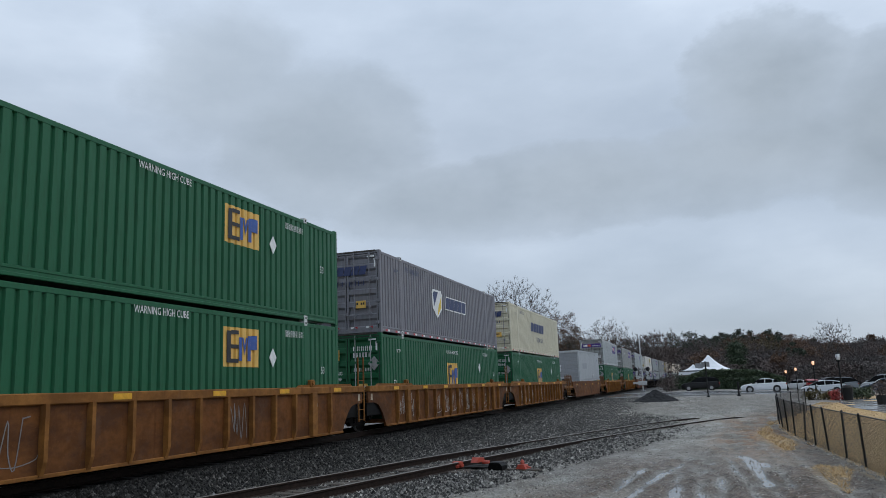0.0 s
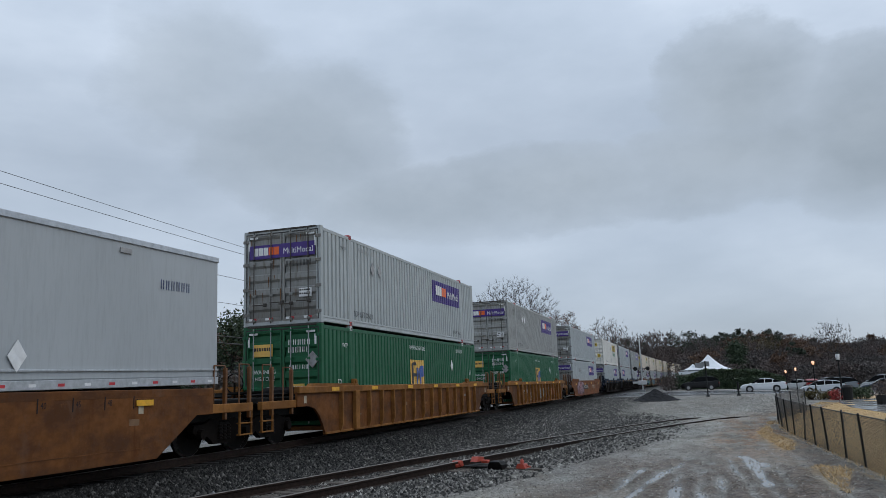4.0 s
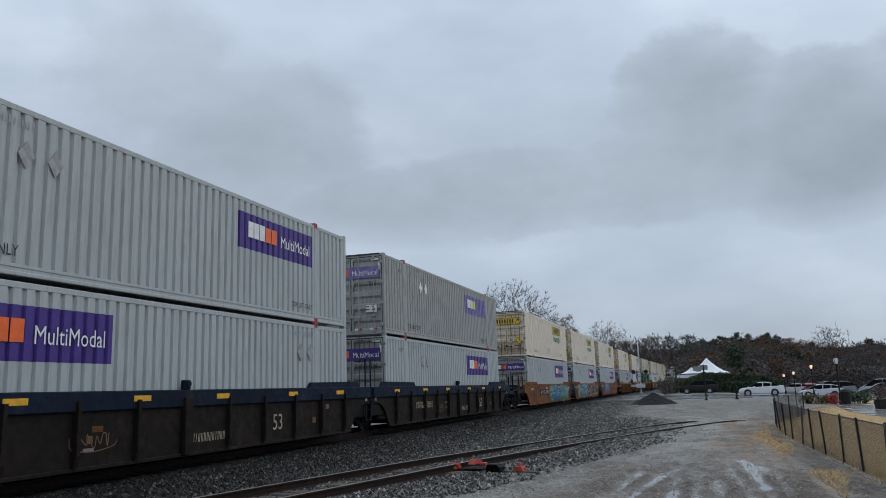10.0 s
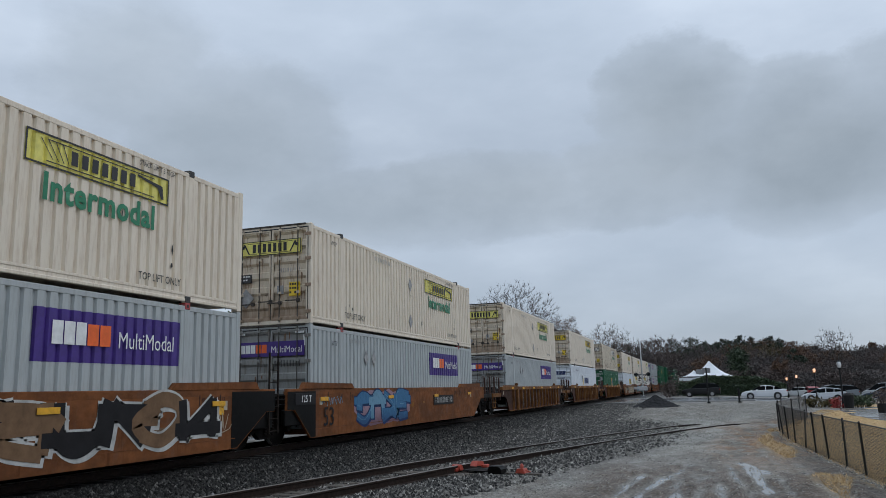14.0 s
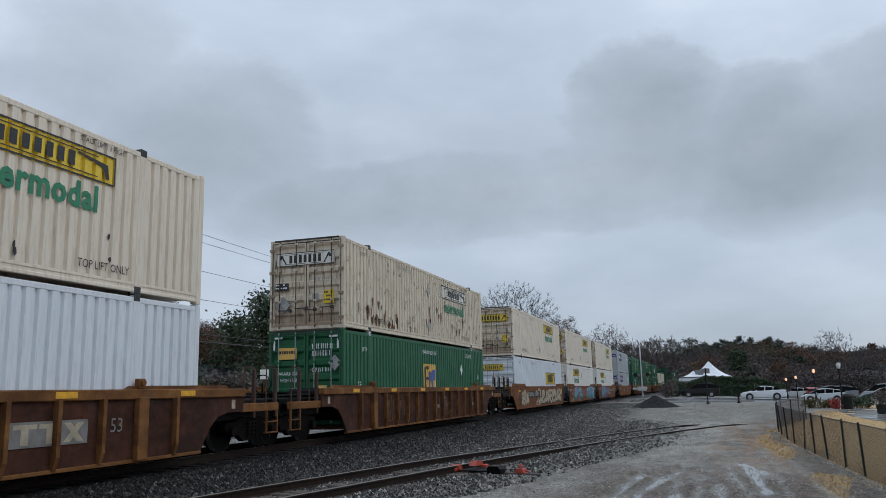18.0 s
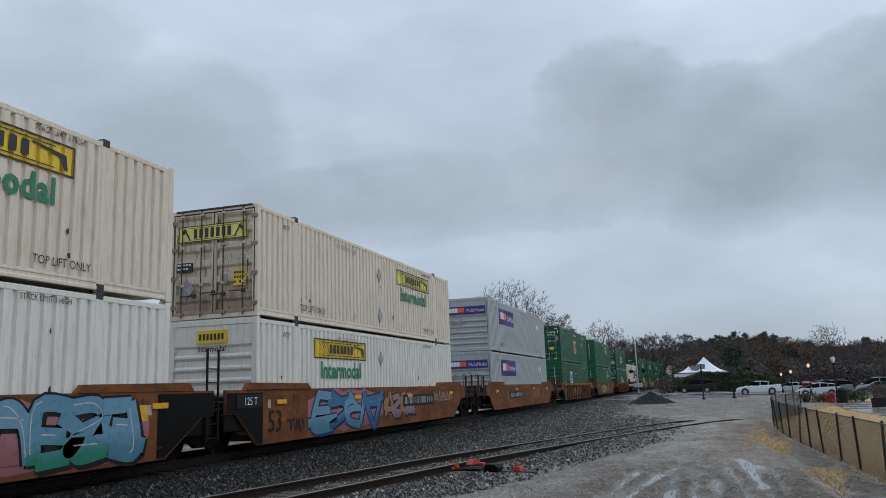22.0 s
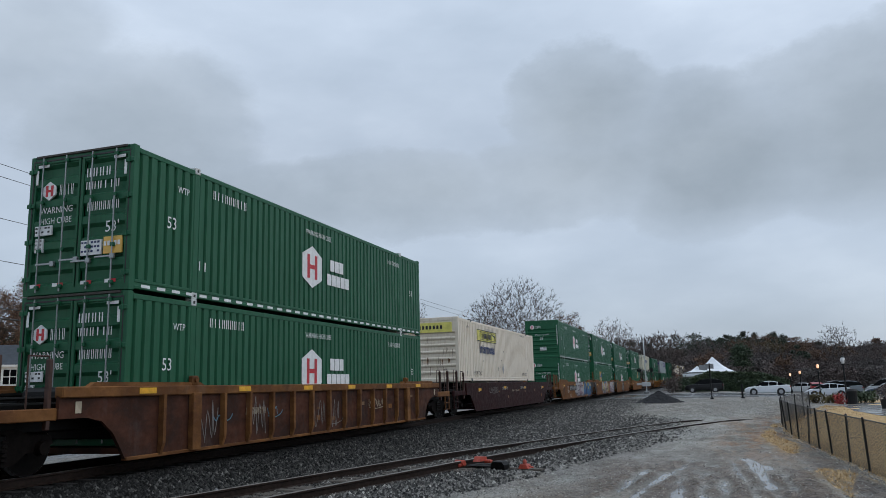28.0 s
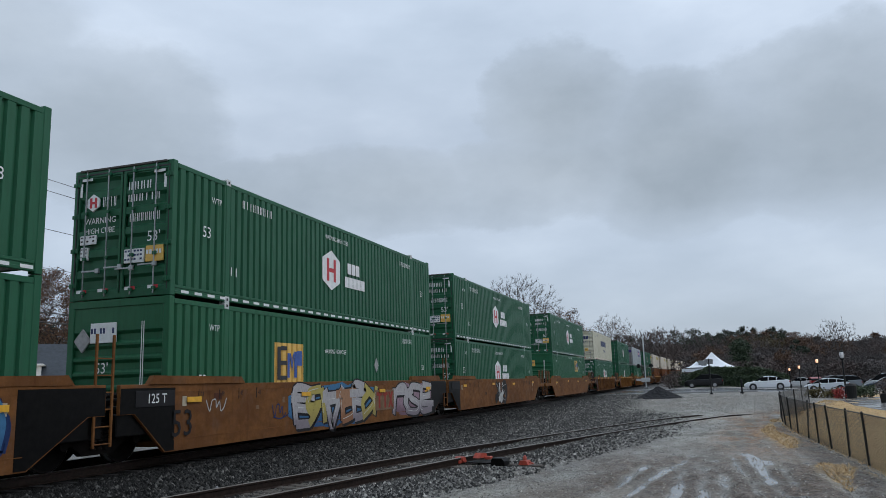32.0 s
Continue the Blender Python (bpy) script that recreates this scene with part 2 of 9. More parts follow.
# ---- paints of the train ----
GREEN = paint("green_paint", (0.012, 0.105, 0.045), (0.02, 0.045, 0.025), 0.4, 0.42)
GREEN_B = paint("deep_green_paint", (0.010, 0.095, 0.043), (0.02, 0.05, 0.03), 0.4, 0.42)
GREY_P = paint("pale_grey_paint", (0.40, 0.43, 0.435), (0.20, 0.19, 0.17), 0.45, 0.5)
GREY_D = paint("grimy_grey_paint", (0.34, 0.35, 0.34), (0.12, 0.105, 0.085), 0.7, 0.6)
SLATE = paint("slate_grey_paint", (0.20, 0.20, 0.225), (0.11, 0.10, 0.10), 0.5, 0.5)
CREAM = paint("cream_paint", (0.73, 0.655, 0.545), (0.36, 0.22, 0.13), 0.45, 0.5)
ROD_DARK = plain("grimy_dark_rod", (0.05, 0.043, 0.037), 0.6, 0.2, 9, 0.4)
CREAM_R = paint("rusty_cream_paint", (0.64, 0.57, 0.45), (0.24, 0.14, 0.08), 0.65, 0.55, rust=0.9)
BEIGE = paint("beige_paint", (0.60, 0.57, 0.44), (0.24, 0.20, 0.14), 0.5, 0.5)
WHITE = paint("white_paint", (0.68, 0.72, 0.76), (0.30, 0.30, 0.30), 0.35, 0.45)
IVORY = paint("ivory_paint", (0.735, 0.715, 0.66), (0.30, 0.24, 0.16), 0.4, 0.5)
OCHRE = steel("ochre_brown_steel", (0.180, 0.070, 0.022), (0.060, 0.028, 0.016), patch=0.65)
BROWN = steel("red_brown_steel", (0.230, 0.084, 0.030), (0.105, 0.042, 0.019), patch=0.7)
RUSSET = steel("dark_russet_steel", (0.088, 0.034, 0.020), (0.032, 0.017, 0.013))
SOOT = steel("sooty_brown_steel", (0.014, 0.0115, 0.0105), (0.022, 0.0155, 0.012), (0.028, 0.015, 0.009))
MAROON = steel("maroon_steel", (0.034, 0.0085, 0.008), (0.024, 0.008, 0.008), (0.03, 0.012, 0.008))
TAN = steel("tan_brown_steel", (0.205, 0.085, 0.026), (0.115, 0.046, 0.017), patch=0.7)
TRIM_O = steel("ochre_rib_steel", (0.300, 0.132, 0.036), (0.13, 0.054, 0.018), patch=0.6)
TRIM_R = steel("tan_rib_steel", (0.235, 0.105, 0.036), (0.10, 0.042, 0.018))
NAVY = steel("navy_blue_steel", (0.008, 0.017, 0.037), (0.007, 0.011, 0.021), (0.014, 0.014, 0.016))
IRON = plain("greasy_black_iron", (0.0040, 0.0036, 0.0034), 0.42, 0.0, 8, 0.6, 0.1, 0.10)
TRUCK_M = plain("rusty_truck_iron", (0.0072, 0.0052, 0.0043), 0.6, 0.0, 8, 0.6, 0.2, 0.06)
WHEEL_M = plain("worn_wheel_steel", (0.0060, 0.0048, 0.0042), 0.55, 0.0, 10, 0.5, 0.1, 0.06)
TREAD = plain("bright_wheel_rim", (0.72, 0.72, 0.73), 0.36, 0.9, 20, 0.2)
YELLOW = plain("reflector_yellow", (0.70, 0.36, 0.02), 0.5, 0, 6, 0.2)
HANDRAIL_R = plain("red_brown_handrail", (0.050, 0.019, 0.011), 0.55, 0, 6, 0.35)
HANDRAIL = plain("ochre_handrail", (0.14, 0.054, 0.013), 0.55, 0, 6, 0.3)
WHITE_D = plain("white_decal", (0.74, 0.75, 0.75), 0.5, 0, 6, 0.12)
BLACK_D = plain("black_decal", (0.018, 0.018, 0.02), 0.5, 0, 6, 0.3)
PURPLE = plain("purple_decal", (0.052, 0.022, 0.20), 0.45, 0, 5, 0.2)
PURPLE_F = plain("faded_purple_decal", (0.17, 0.14, 0.36), 0.5, 0, 3, 0.35)
ORANGE = plain("orange_decal", (0.80, 0.13, 0.02), 0.45, 0, 6, 0.15)
GOLD = plain("golden_yellow_decal", (0.74, 0.52, 0.03), 0.45, 0, 6, 0.15)
LEMON = plain("faded_lemon_decal", (0.70, 0.64, 0.16), 0.5, 0, 4, 0.2)
AMBER = plain("amber_yellow_decal", (0.72, 0.44, 0.10), 0.5, 0, 4, 0.15)
BLUE_D = plain("blue_decal", (0.035, 0.09, 0.32), 0.5, 0, 6, 0.2)
INK = plain("dark_navy_decal", (0.025, 0.04, 0.12), 0.5, 0, 6, 0.25)
LEAF_D = plain("green_decal", (0.02, 0.20, 0.10), 0.5, 0, 6, 0.2)
RED_D = plain("red_decal", (0.50, 0.03, 0.04), 0.5, 0, 6, 0.2)
STEEL_D = plain("galvanised_rod", (0.34, 0.36, 0.37), 0.4, 0.7, 9, 0.2)
SILVER = plain("worn_placard_grey", (0.30, 0.30, 0.30), 0.5, 0, 6, 0.3)

RUST_D = plain("dark_rust", (0.085, 0.035, 0.018), 0.85, 0, 12, 0.5, 0.2, 0.1)
STAIN = plain("rust_brown_stain", (0.16, 0.085, 0.045), 0.8, 0, 9, 0.4, 0.1, 0.1)


def rusted(name, colour, rust, low):
    """Door paint under rust that runs down in columns and has eaten the lower bands."""
    m, nt, p = nodes_of(name)
    co = nt.nodes.new("ShaderNodeTexCoord").outputs["Object"]
    seed = nt.nodes.new("ShaderNodeCombineXYZ")
    rnd_ = maths(nt, "MULTIPLY", nt.nodes.new("ShaderNodeObjectInfo").outputs["Random"], 53.0)
    nt.links.new(rnd_, seed.inputs[0])
    nt.links.new(rnd_, seed.inputs[1])
    v = nt.nodes.new("ShaderNodeVectorMath")
    nt.links.new(co, v.inputs[0])
    nt.links.new(seed.outputs[0], v.inputs[1])
    v = v.outputs[0]
    runs = noise_node(nt, mapped(nt, v, (4.5, 1.0, 0.45)), 1.5, 6, 0.66)
    fine = noise_node(nt, mapped(nt, v, (7, 7, 1.2)), 3.0, 6, 0.7)
    sp = nt.nodes.new("ShaderNodeSeparateXYZ")
    nt.links.new(co, sp.inputs[0])
    edge = maths(nt, "ADD", maths(nt, "MULTIPLY", sp.outputs[2], 0.42), maths(nt, "MULTIPLY", maths(nt, "SUBTRACT", runs, 0.5), 1.3))
    c = mixc(nt, ramp(nt, fine, [(0.42, GREY(0)), (0.75, GREY(0.45))]), colour, tuple(x * 0.55 for x in colour))
    c = mixc(nt, ramp(nt, runs, [(0.54, GREY(0)), (0.70, GREY(0.85))]), c, rust)
    c = mixc(nt, ramp(nt, edge, [(0.08, GREY(low)), (0.42, GREY(0))]), c, tuple(0.55 * a + 0.30 * b for a, b in zip(rust, colour)))
    c = mixc(nt, ramp(nt, noise_node(nt, v, 6.0, 8, 0.75), [(0.60, GREY(0)), (0.70, GREY(0.8))]), c, (0.055, 0.026, 0.014))
    nt.links.new(c, p.inputs["Base Color"])
    p.inputs["Roughness"].default_value, p.inputs["Specular IOR Level"].default_value = 0.65, 0.25
    bumped(nt, p, fine, 0.15, 0.01)
    return m


DOOR_C = rusted("rusty_cream_door", (0.66, 0.57, 0.45), (0.20, 0.095, 0.042), 0.95)
DOOR_F = rusted("grimy_grey_door", (0.30, 0.305, 0.295), (0.115, 0.090, 0.068), 0.6)

# ---- containers: 53 foot boxes; local x across (+ towards the lot), y along, z up from the floor ----
LEN, WID, HIGH, IN40 = 16.154, 2.59, 2.896, 2.026
HALF = WID / 2


def ribs(y0, y1, x, depth=0.052, period=0.268):
    """The pressed profile of a side sheet between two places: points (y, x)."""
    pts, k = [(y0, x)], math.floor(y0 / period)
    while k * period < y1:
        a = k * period
        for dy, dx in ((0.160, 0), (0.182, depth), (0.240, depth), (0.268, 0)):
            if y0 < a + dy < y1:
                pts.append((a + dy, x - dx if x > 0 else x + dx))
        k += 1
    return pts + [(y1, x)]


def sheet(s, y0, y1, z0, z1, x, off=0.0, m=0, depth=0.052):
    pts = ribs(y0, y1, x, depth)
    for (a, xa), (b, xb) in zip(pts, pts[1:]):
        if b - a > 1e-4:
            s.quad((xa + off, a, z0), (xb + off, b, z0), (xb + off, b, z1), (xa + off, a, z1), m=m)
    return s


CACHE = {}


def cached(key, make):
    if key not in CACHE:
        CACHE[key] = make()
    return CACHE[key]


def container_shell(mat, height=HIGH):
    s = Shape()
    for x in (HALF - 0.012, -HALF + 0.012):
        for y0, y1 in ((0.16, IN40 - 0.09), (IN40 + 0.09, LEN - IN40 - 0.09), (LEN - IN40 + 0.09, LEN - 0.16)):
            sheet(s, y0, y1, 0.22, height - 0.15, x)
    s.quad((-HALF + 0.03, 0.05, height - 0.07), (HALF - 0.03, 0.05, height - 0.07), (HALF - 0.03, LEN - 0.05, height - 0.07), (-HALF + 0.03, LEN - 0.05, height - 0.07))
    s.quad((-HALF + 0.03, 0.05, 0.12), (HALF - 0.03, 0.05, 0.12), (HALF - 0.03, LEN - 0.05, 0.12), (-HALF + 0.03, LEN - 0.05, 0.12))
    s.quad((-HALF + 0.05, LEN - 0.05, 0.1), (HALF - 0.05, LEN - 0.05, 0.1), (HALF - 0.05, LEN - 0.05, height - 0.05), (-HALF + 0.05, LEN - 0.05, height - 0.05))
    return s.mesh("shell", mat)


def bars(s, y0, y1, z0, z1, n, x, rnd, m=0, slant=0.0, bold=False):
    """A row of plain upright bars where writing stands that cannot be read; bold: solid blocks."""
    w = (y1 - y0) / n
    for i in range(n):
        a = y0 + w * (i + 0.06)
        top = z1
        cut = [(0.0, bold if bold < 1 else 0.90)] if bold else [(0.0, 0.17), (0.42, 0.59)] if rnd.random() < 0.75 else [(0.2, 0.38)]
        for p, q in cut:
            p, q = a + p * w, a + q * w
            s.quad((x, p, z0), (x, q, z0), (x, q + slant * (top - z0), top), (x, p + slant * (top - z0), top), m=m)
    return s


def face(s, x, outline, m=0):
    """A flat decal on the side from an outline of (y, z)."""
    s.quad(*[(x, y, z) for y, z in outline], m=m)
    return s


SX = HALF + 0.004     # just proud of the side sheets


def diamond(parent, y, z, mat=None, r=0.24, label="worn placard holder"):
    me = cached(("diamond", (mat or WHITE_D).name, r), lambda: Shape().prism([(-r * 0.72, 0), (0, -r), (r * 0.72, 0), (0, r)], "x", 0, 0.012).mesh("placard", mat or WHITE_D))
    part("placard", me, parent, label, pose(SX, y, z))


def end_doors(root, mat, rods, height, brand, seed):
    """Two door leaves with pressed bands and locking rods on the end that faces along -y."""
    def leaf():
        s = Shape()
        w, z0, z1 = HALF - 0.09, 0.14, height - 0.13
        zs = [z0]
        n = 6
        for i in range(n):
            a = z0 + (z1 - z0) * (i + 0.5) / n
            zs += [a - 0.15, a - 0.11, a + 0.07, a + 0.14]
        zs.append(z1)
        prof = []
        for i, z in enumerate(zs):
            deep = 0 < i < len(zs) - 1 and (i - 1) % 4 in (1, 2)
            prof.append((0.085 if deep else 0.02, z))
        for (ya, za), (yb, zb) in zip(prof, prof[1:]):
            s.quad((0.07, ya, za), (w - 0.05, ya, za), (w - 0.05, yb, zb), (0.07, yb, zb))
        s.box(0.0, 0.07, 0.0, 0.06, z0, z1, 0.008)
        s.box(w - 0.05, w, 0.0, 0.06, z0, z1, 0.008)
        s.box(0.0, w, -0.002, 0.06, z0 - 0.03, z0 + 0.05, 0.008)
        s.box(0.0, w, -0.002, 0.06, z1 - 0.05, z1, 0.008)
        return s.mesh("door", mat)

    def rod():
        s = Shape().tube((0, -0.045, 0.06), (0, -0.045, height - 0.06), 0.016, n=6)
        for z in (0.16, 0.9, 1.9, height - 0.16):
            s.box(-0.045, 0.045, -0.06, 0.0, z - 0.04, z + 0.04, 0.01, 1)
        return s.mesh("locking_rod", rods, mat)

    def handle():
        return Shape().box(-0.03, 0.36, -0.075, -0.055, -0.018, 0.018, 0.006).box(0.32, 0.42, -0.07, 0.0, -0.05, 0.05, 0.01).mesh("handle", rods)

    lm = cached(("leaf", mat.name, height), leaf)
    rm = cached(("rod", rods.name, mat.name, height), rod)
    hm = cached(("handle", rods.name), handle)
    part("gasket", cached(("gasket", height), lambda: Shape().box(-0.03, 0.03, 0.03, 0.06, 0.16, height - 0.15).mesh("gasket", BLACK_D)), root, "black rubber door gasket")
    dark = cached(("surround", height), lambda: Shape().box(-HALF + 0.082, -HALF + 0.104, -0.004, 0.05, 0.13, height - 0.12).box(HALF - 0.104, HALF - 0.082, -0.004, 0.05, 0.13, height - 0.12).box(-HALF + 0.082, HALF - 0.082, -0.006, 0.05, height - 0.128, height - 0.098).mesh("door_seal", BLACK_D))
    part("door_seal", dark, root, "black seal round the doors")
    part("gutter", cached(("gutter", height), lambda: Shape().box(-HALF + 0.16, HALF - 0.16, -0.03, 0.02, height - 0.045, height + 0.004, 0.008).mesh("gutter", ROD_DARK)), root, "dark rain gutter over the doors")
    hinge = cached(("hinge", mat.name), lambda: Shape().box(-0.10, 0.10, -0.028, 0.0, -0.045, 0.045, 0.008).tube((0.0, -0.03, -0.06), (0.0, -0.03, 0.06), 0.016, n=6).mesh("hinge", mat))
    for z in (0.34, 1.10, 1.86, height - 0.32):
        for sx in (-1, 1):
            part("hinge", hinge, root, "", pose(sx * (HALF - 0.085), 0, z))
    if brand != "yellow":
        tape = cached("tape", lambda: Shape().box(-0.13, 0.0, -0.006, 0.0, -0.035, 0.035, m=0).box(0.0, 0.13, -0.006, 0.0, -0.035, 0.035, m=1).mesh("reflective_tape", WHITE_D, RED_D))
        for x in (-0.98, -0.42, 0.28, 0.86):
            part("reflective_tape", tape, root, "white and red reflective tape", pose(x, 0, 0.20))
        for x in (-0.95, 0.95):
            part("reflective_strip", cached("strip", lambda: Shape().box(-0.14, 0.14, -0.006, 0.0, -0.03, 0.03).mesh("reflective_strip", WHITE_D)), root, "white reflective strip", pose(x, 0, height - 0.22))
            part("reflective_strip", cached("strip_up", lambda: Shape().box(-0.03, 0.03, -0.006, 0.0, -0.15, 0.15).mesh("reflective_strip", WHITE_D)), root, "white reflective strip", pose(x * 1.16, 0, height - 0.45))
    for side in (0, 1):
        d = part("door", lm, root, "", pose(-HALF + 0.075 if side == 0 else 0.018, 0.0, 0))
        for k, x in enumerate((0.30, 0.88)):
            part("locking_rod", rm, d, "galvanised locking rod", pose(x, 0, 0))
            part("handle", hm, d, "", pose(x - (0.36 if side else 0), 0, 0.62 + 0.05 * k))


def end_stains(root, seed, n=16, bottom=0.15, top=2.75):
    """Rust runs below seams and rods of an end, each with a ragged shape of its own."""
    rnd = random.Random(seed)
    s = Shape()
    for i in range(n):
        x, z = rnd.uniform(-1.1, 1.1), rnd.choice((top - 0.12, 2.0, 1.5, 1.05, 0.62)) + rnd.uniform(-0.06, 0.06)
        w, h = rnd.uniform(0.006, 0.022), rnd.uniform(0.10, 0.46)
        h = min(h, z - bottom)
        s.quad((x - w, -0.0045, z), (x - w * 0.9, -0.0045, z - h * 0.5), (x - w * 0.2, -0.0045, z - h), (x + w * 0.5, -0.0045, z - h * 0.8), (x + w, -0.0045, z - h * 0.2), (x + w * 0.8, -0.0045, z))
    part("rust_stain", (s, STAIN), root, "rust runs on the end")


def end_ribbed(root, mat, height):
    def wall():
        s = Shape()
        z0, z1 = 0.14, height - 0.13
        zs = [(0.02, z0)]
        n = 7
        top = z1 - 0.5
        for i in range(n):
            a = z0 + (top - z0) * (i + 0.5) / n
            zs += [(0.02, a - 0.14), (0.075, a - 0.09), (0.075, a + 0.05), (0.02, a + 0.12)]
        zs.append((0.02, z1))
        for (ya, za), (yb, zb) in zip(zs, zs[1:]):
            s.quad((-HALF + 0.1, ya, za), (HALF - 0.1, ya, za), (HALF - 0.1, yb, zb), (-HALF + 0.1, yb, zb))
        s.box(-HALF + 0.08, HALF - 0.08, -0.002, 0.07, height - 0.16, height - 0.02, 0.01)
        s.box(-HALF + 0.08, HALF - 0.08, -0.002, 0.07, 0.02, 0.16, 0.01)
        return s.mesh("end_wall", mat)
    part("end_wall", cached(("endwall", mat.name, height), wall), root)


def label_plate(root, x, z, w, h, mat, label, lines=0, inkm=None, seed=1):
    """A small plate on the end wall."""
    s = Shape().box(x - w / 2, x + w / 2, -0.012, 0.03, z - h / 2, z + h / 2, 0.004)
    rnd = random.Random(seed)
    for i in range(lines):
        a = z + h / 2 - h * (i + 0.75) / (lines + 0.4)
        n = max(3, int(w / 0.08))
        for k in range(n):
            if rnd.random() < 0.85:
                u = x - w / 2 + w * (k + 0.6) / (n + 0.4)
                s.quad((u - w / n * 0.36, -0.016, a), (u + w / n * 0.3, -0.016, a), (u + w / n * 0.3, -0.016, a + h / (lines + 1) * 0.55), (u - w / n * 0.36, -0.016, a + h / (lines + 1) * 0.55), m=1)
    me = s.mesh("plate", mat, inkm or BLACK_D)
    return part("plate", me, root, label)


def end_bars(root, x0, x1, z0, z1, n, mat, label, seed, bold=False):
    s = bars(Shape(), x0, x1, z0, z1, n, 0, random.Random(seed), bold=bold)
    s.v = [(y, -0.012, z) for _, y, z in s.v]
    return part("lettering", (s, mat), root, label)


def container(brand, colour, label, end="doors", cast=None, logo=0, rods=None, height=HIGH, seed=1):
    """One 53 foot container with its posts, rails, doors, markings. Returns its root."""
    rnd = random.Random(seed)
    root = thing("container", label, "shipping container", "containers of the train")
    part("shell", cached(("shell", colour.name, height), lambda: container_shell(colour, height)), root)
    post = cached(("post", colour.name, height), lambda: Shape().box(-0.08, 0.08, -0.08, 0.08, 0.0, height, 0.012).mesh("corner_post", colour))
    mid = cached(("mid", colour.name, height), lambda: Shape().box(-0.05, 0.05, -0.09, 0.09, 0.0, height, 0.008).mesh("side_post", colour))
    rail_t = cached(("railt", colour.name), lambda: Shape().box(-0.04, 0.04, 0.16, LEN - 0.16, -0.055, 0.055, 0.012).mesh("top_rail", colour))
    rail_b = cached(("railb", colour.name), lambda: Shape().box(-0.04, 0.04, 0.16, LEN - 0.16, 0.035, 0.105, 0.012).box(-0.04, 0.024, 0.16, LEN - 0.16, 0.10, 0.165, 0.004).box(-0.04, 0.036, 0.16, LEN - 0.16, 0.16, 0.225, 0.012).mesh("bottom_rail", colour))
    cm = cached(("cast", (cast or colour).name), lambda: Shape().box(-0.085, 0.085, -0.09, 0.09, -0.075, 0.075, 0.012).box(0.08, 0.087, -0.035, 0.035, -0.03, 0.03, 0.001, 1).mesh("corner_casting", cast or colour, BLACK_D))
    for sx in (1, -1):
        for y in (0.08, LEN - 0.08):
            part("corner_post", post, root, "", pose(sx * (HALF - 0.08), y, 0))
        for y in (IN40, LEN - IN40):
            part("side_post", mid, root, "", pose(sx * (HALF - 0.052), y, 0))
            for z in (height - 0.05, 0.078):
                if sx > 0:
                    part("corner_casting", cm, root, "", pose(sx * (HALF - 0.078), y, z))
        part("top_rail", rail_t, root, "", pose(sx * (HALF - 0.045), 0, height - 0.10))
        part("bottom_rail", rail_b, root, "", pose(sx * (HALF - 0.045), 0, 0.0))
    if end == "doors":
        leaf = {"cream_paint": DOOR_C, "rusty_cream_paint": DOOR_C, "pale_grey_paint": DOOR_F}.get(colour.name, colour)
        end_doors(root, leaf, rods or STEEL_D, height, brand, seed)
        if leaf is not colour:
            end_stains(root, seed, 12)
    else:
        end_ribbed(root, colour, height)
        if colour is CREAM:
            end_stains(root, seed, 34)
    head = cached(("header", colour.name), lambda: Shape().box(-HALF + 0.1, HALF - 0.1, 0.0, 0.12, -0.06, 0.06, 0.012).mesh("end_header", colour))
    part("end_header", head, root, "", pose(0, 0, height - 0.06))
    part("end_header", head, root, "", pose(0, 0, 0.07))
    BRANDS[brand](root, logo, end, rnd, seed)
    return root


def sheet_decal(root, y0, y1, z0, z1, mat, label="", off=0.004, name="panel"):
    me = cached(("sheet", y0, y1, z0, z1, mat.name, off), lambda: sheet(Shape(), y0, y1, z0, z1, HALF - 0.012, off).mesh(name, mat))
    return part(name, me, root, label)


def marking(root, text, y, z, size, mat, squeeze=0.9, label="", bold=0.0):
    return part("lettering", letters(text, size, mat, squeeze, bold), root, label or "painted lettering", pose(SX + 0.004, y, z) @ ON_SIDE)


def serial(root, y0, y1, z, h, mat, seed, n=11):
    me = cached(("serial", y0, y1, z, h, mat.name, seed % 4), lambda: bars(Shape(), y0, y1, z - h / 2, z + h / 2, n, SX + 0.002, random.Random(seed % 4)).mesh("lettering", mat))
    part("lettering", me, root, "illegible painted number")


def end_common(root, mat, seed):
    label_plate(root, -0.86, 1.32, 0.42, 0.20, WHITE_D, "white capacity plate", 2, BLACK_D, seed)
    label_plate(root, -0.95, 1.02, 0.2, 0.28, WHITE_D, "white data plate", 3, SILVER, seed + 1)


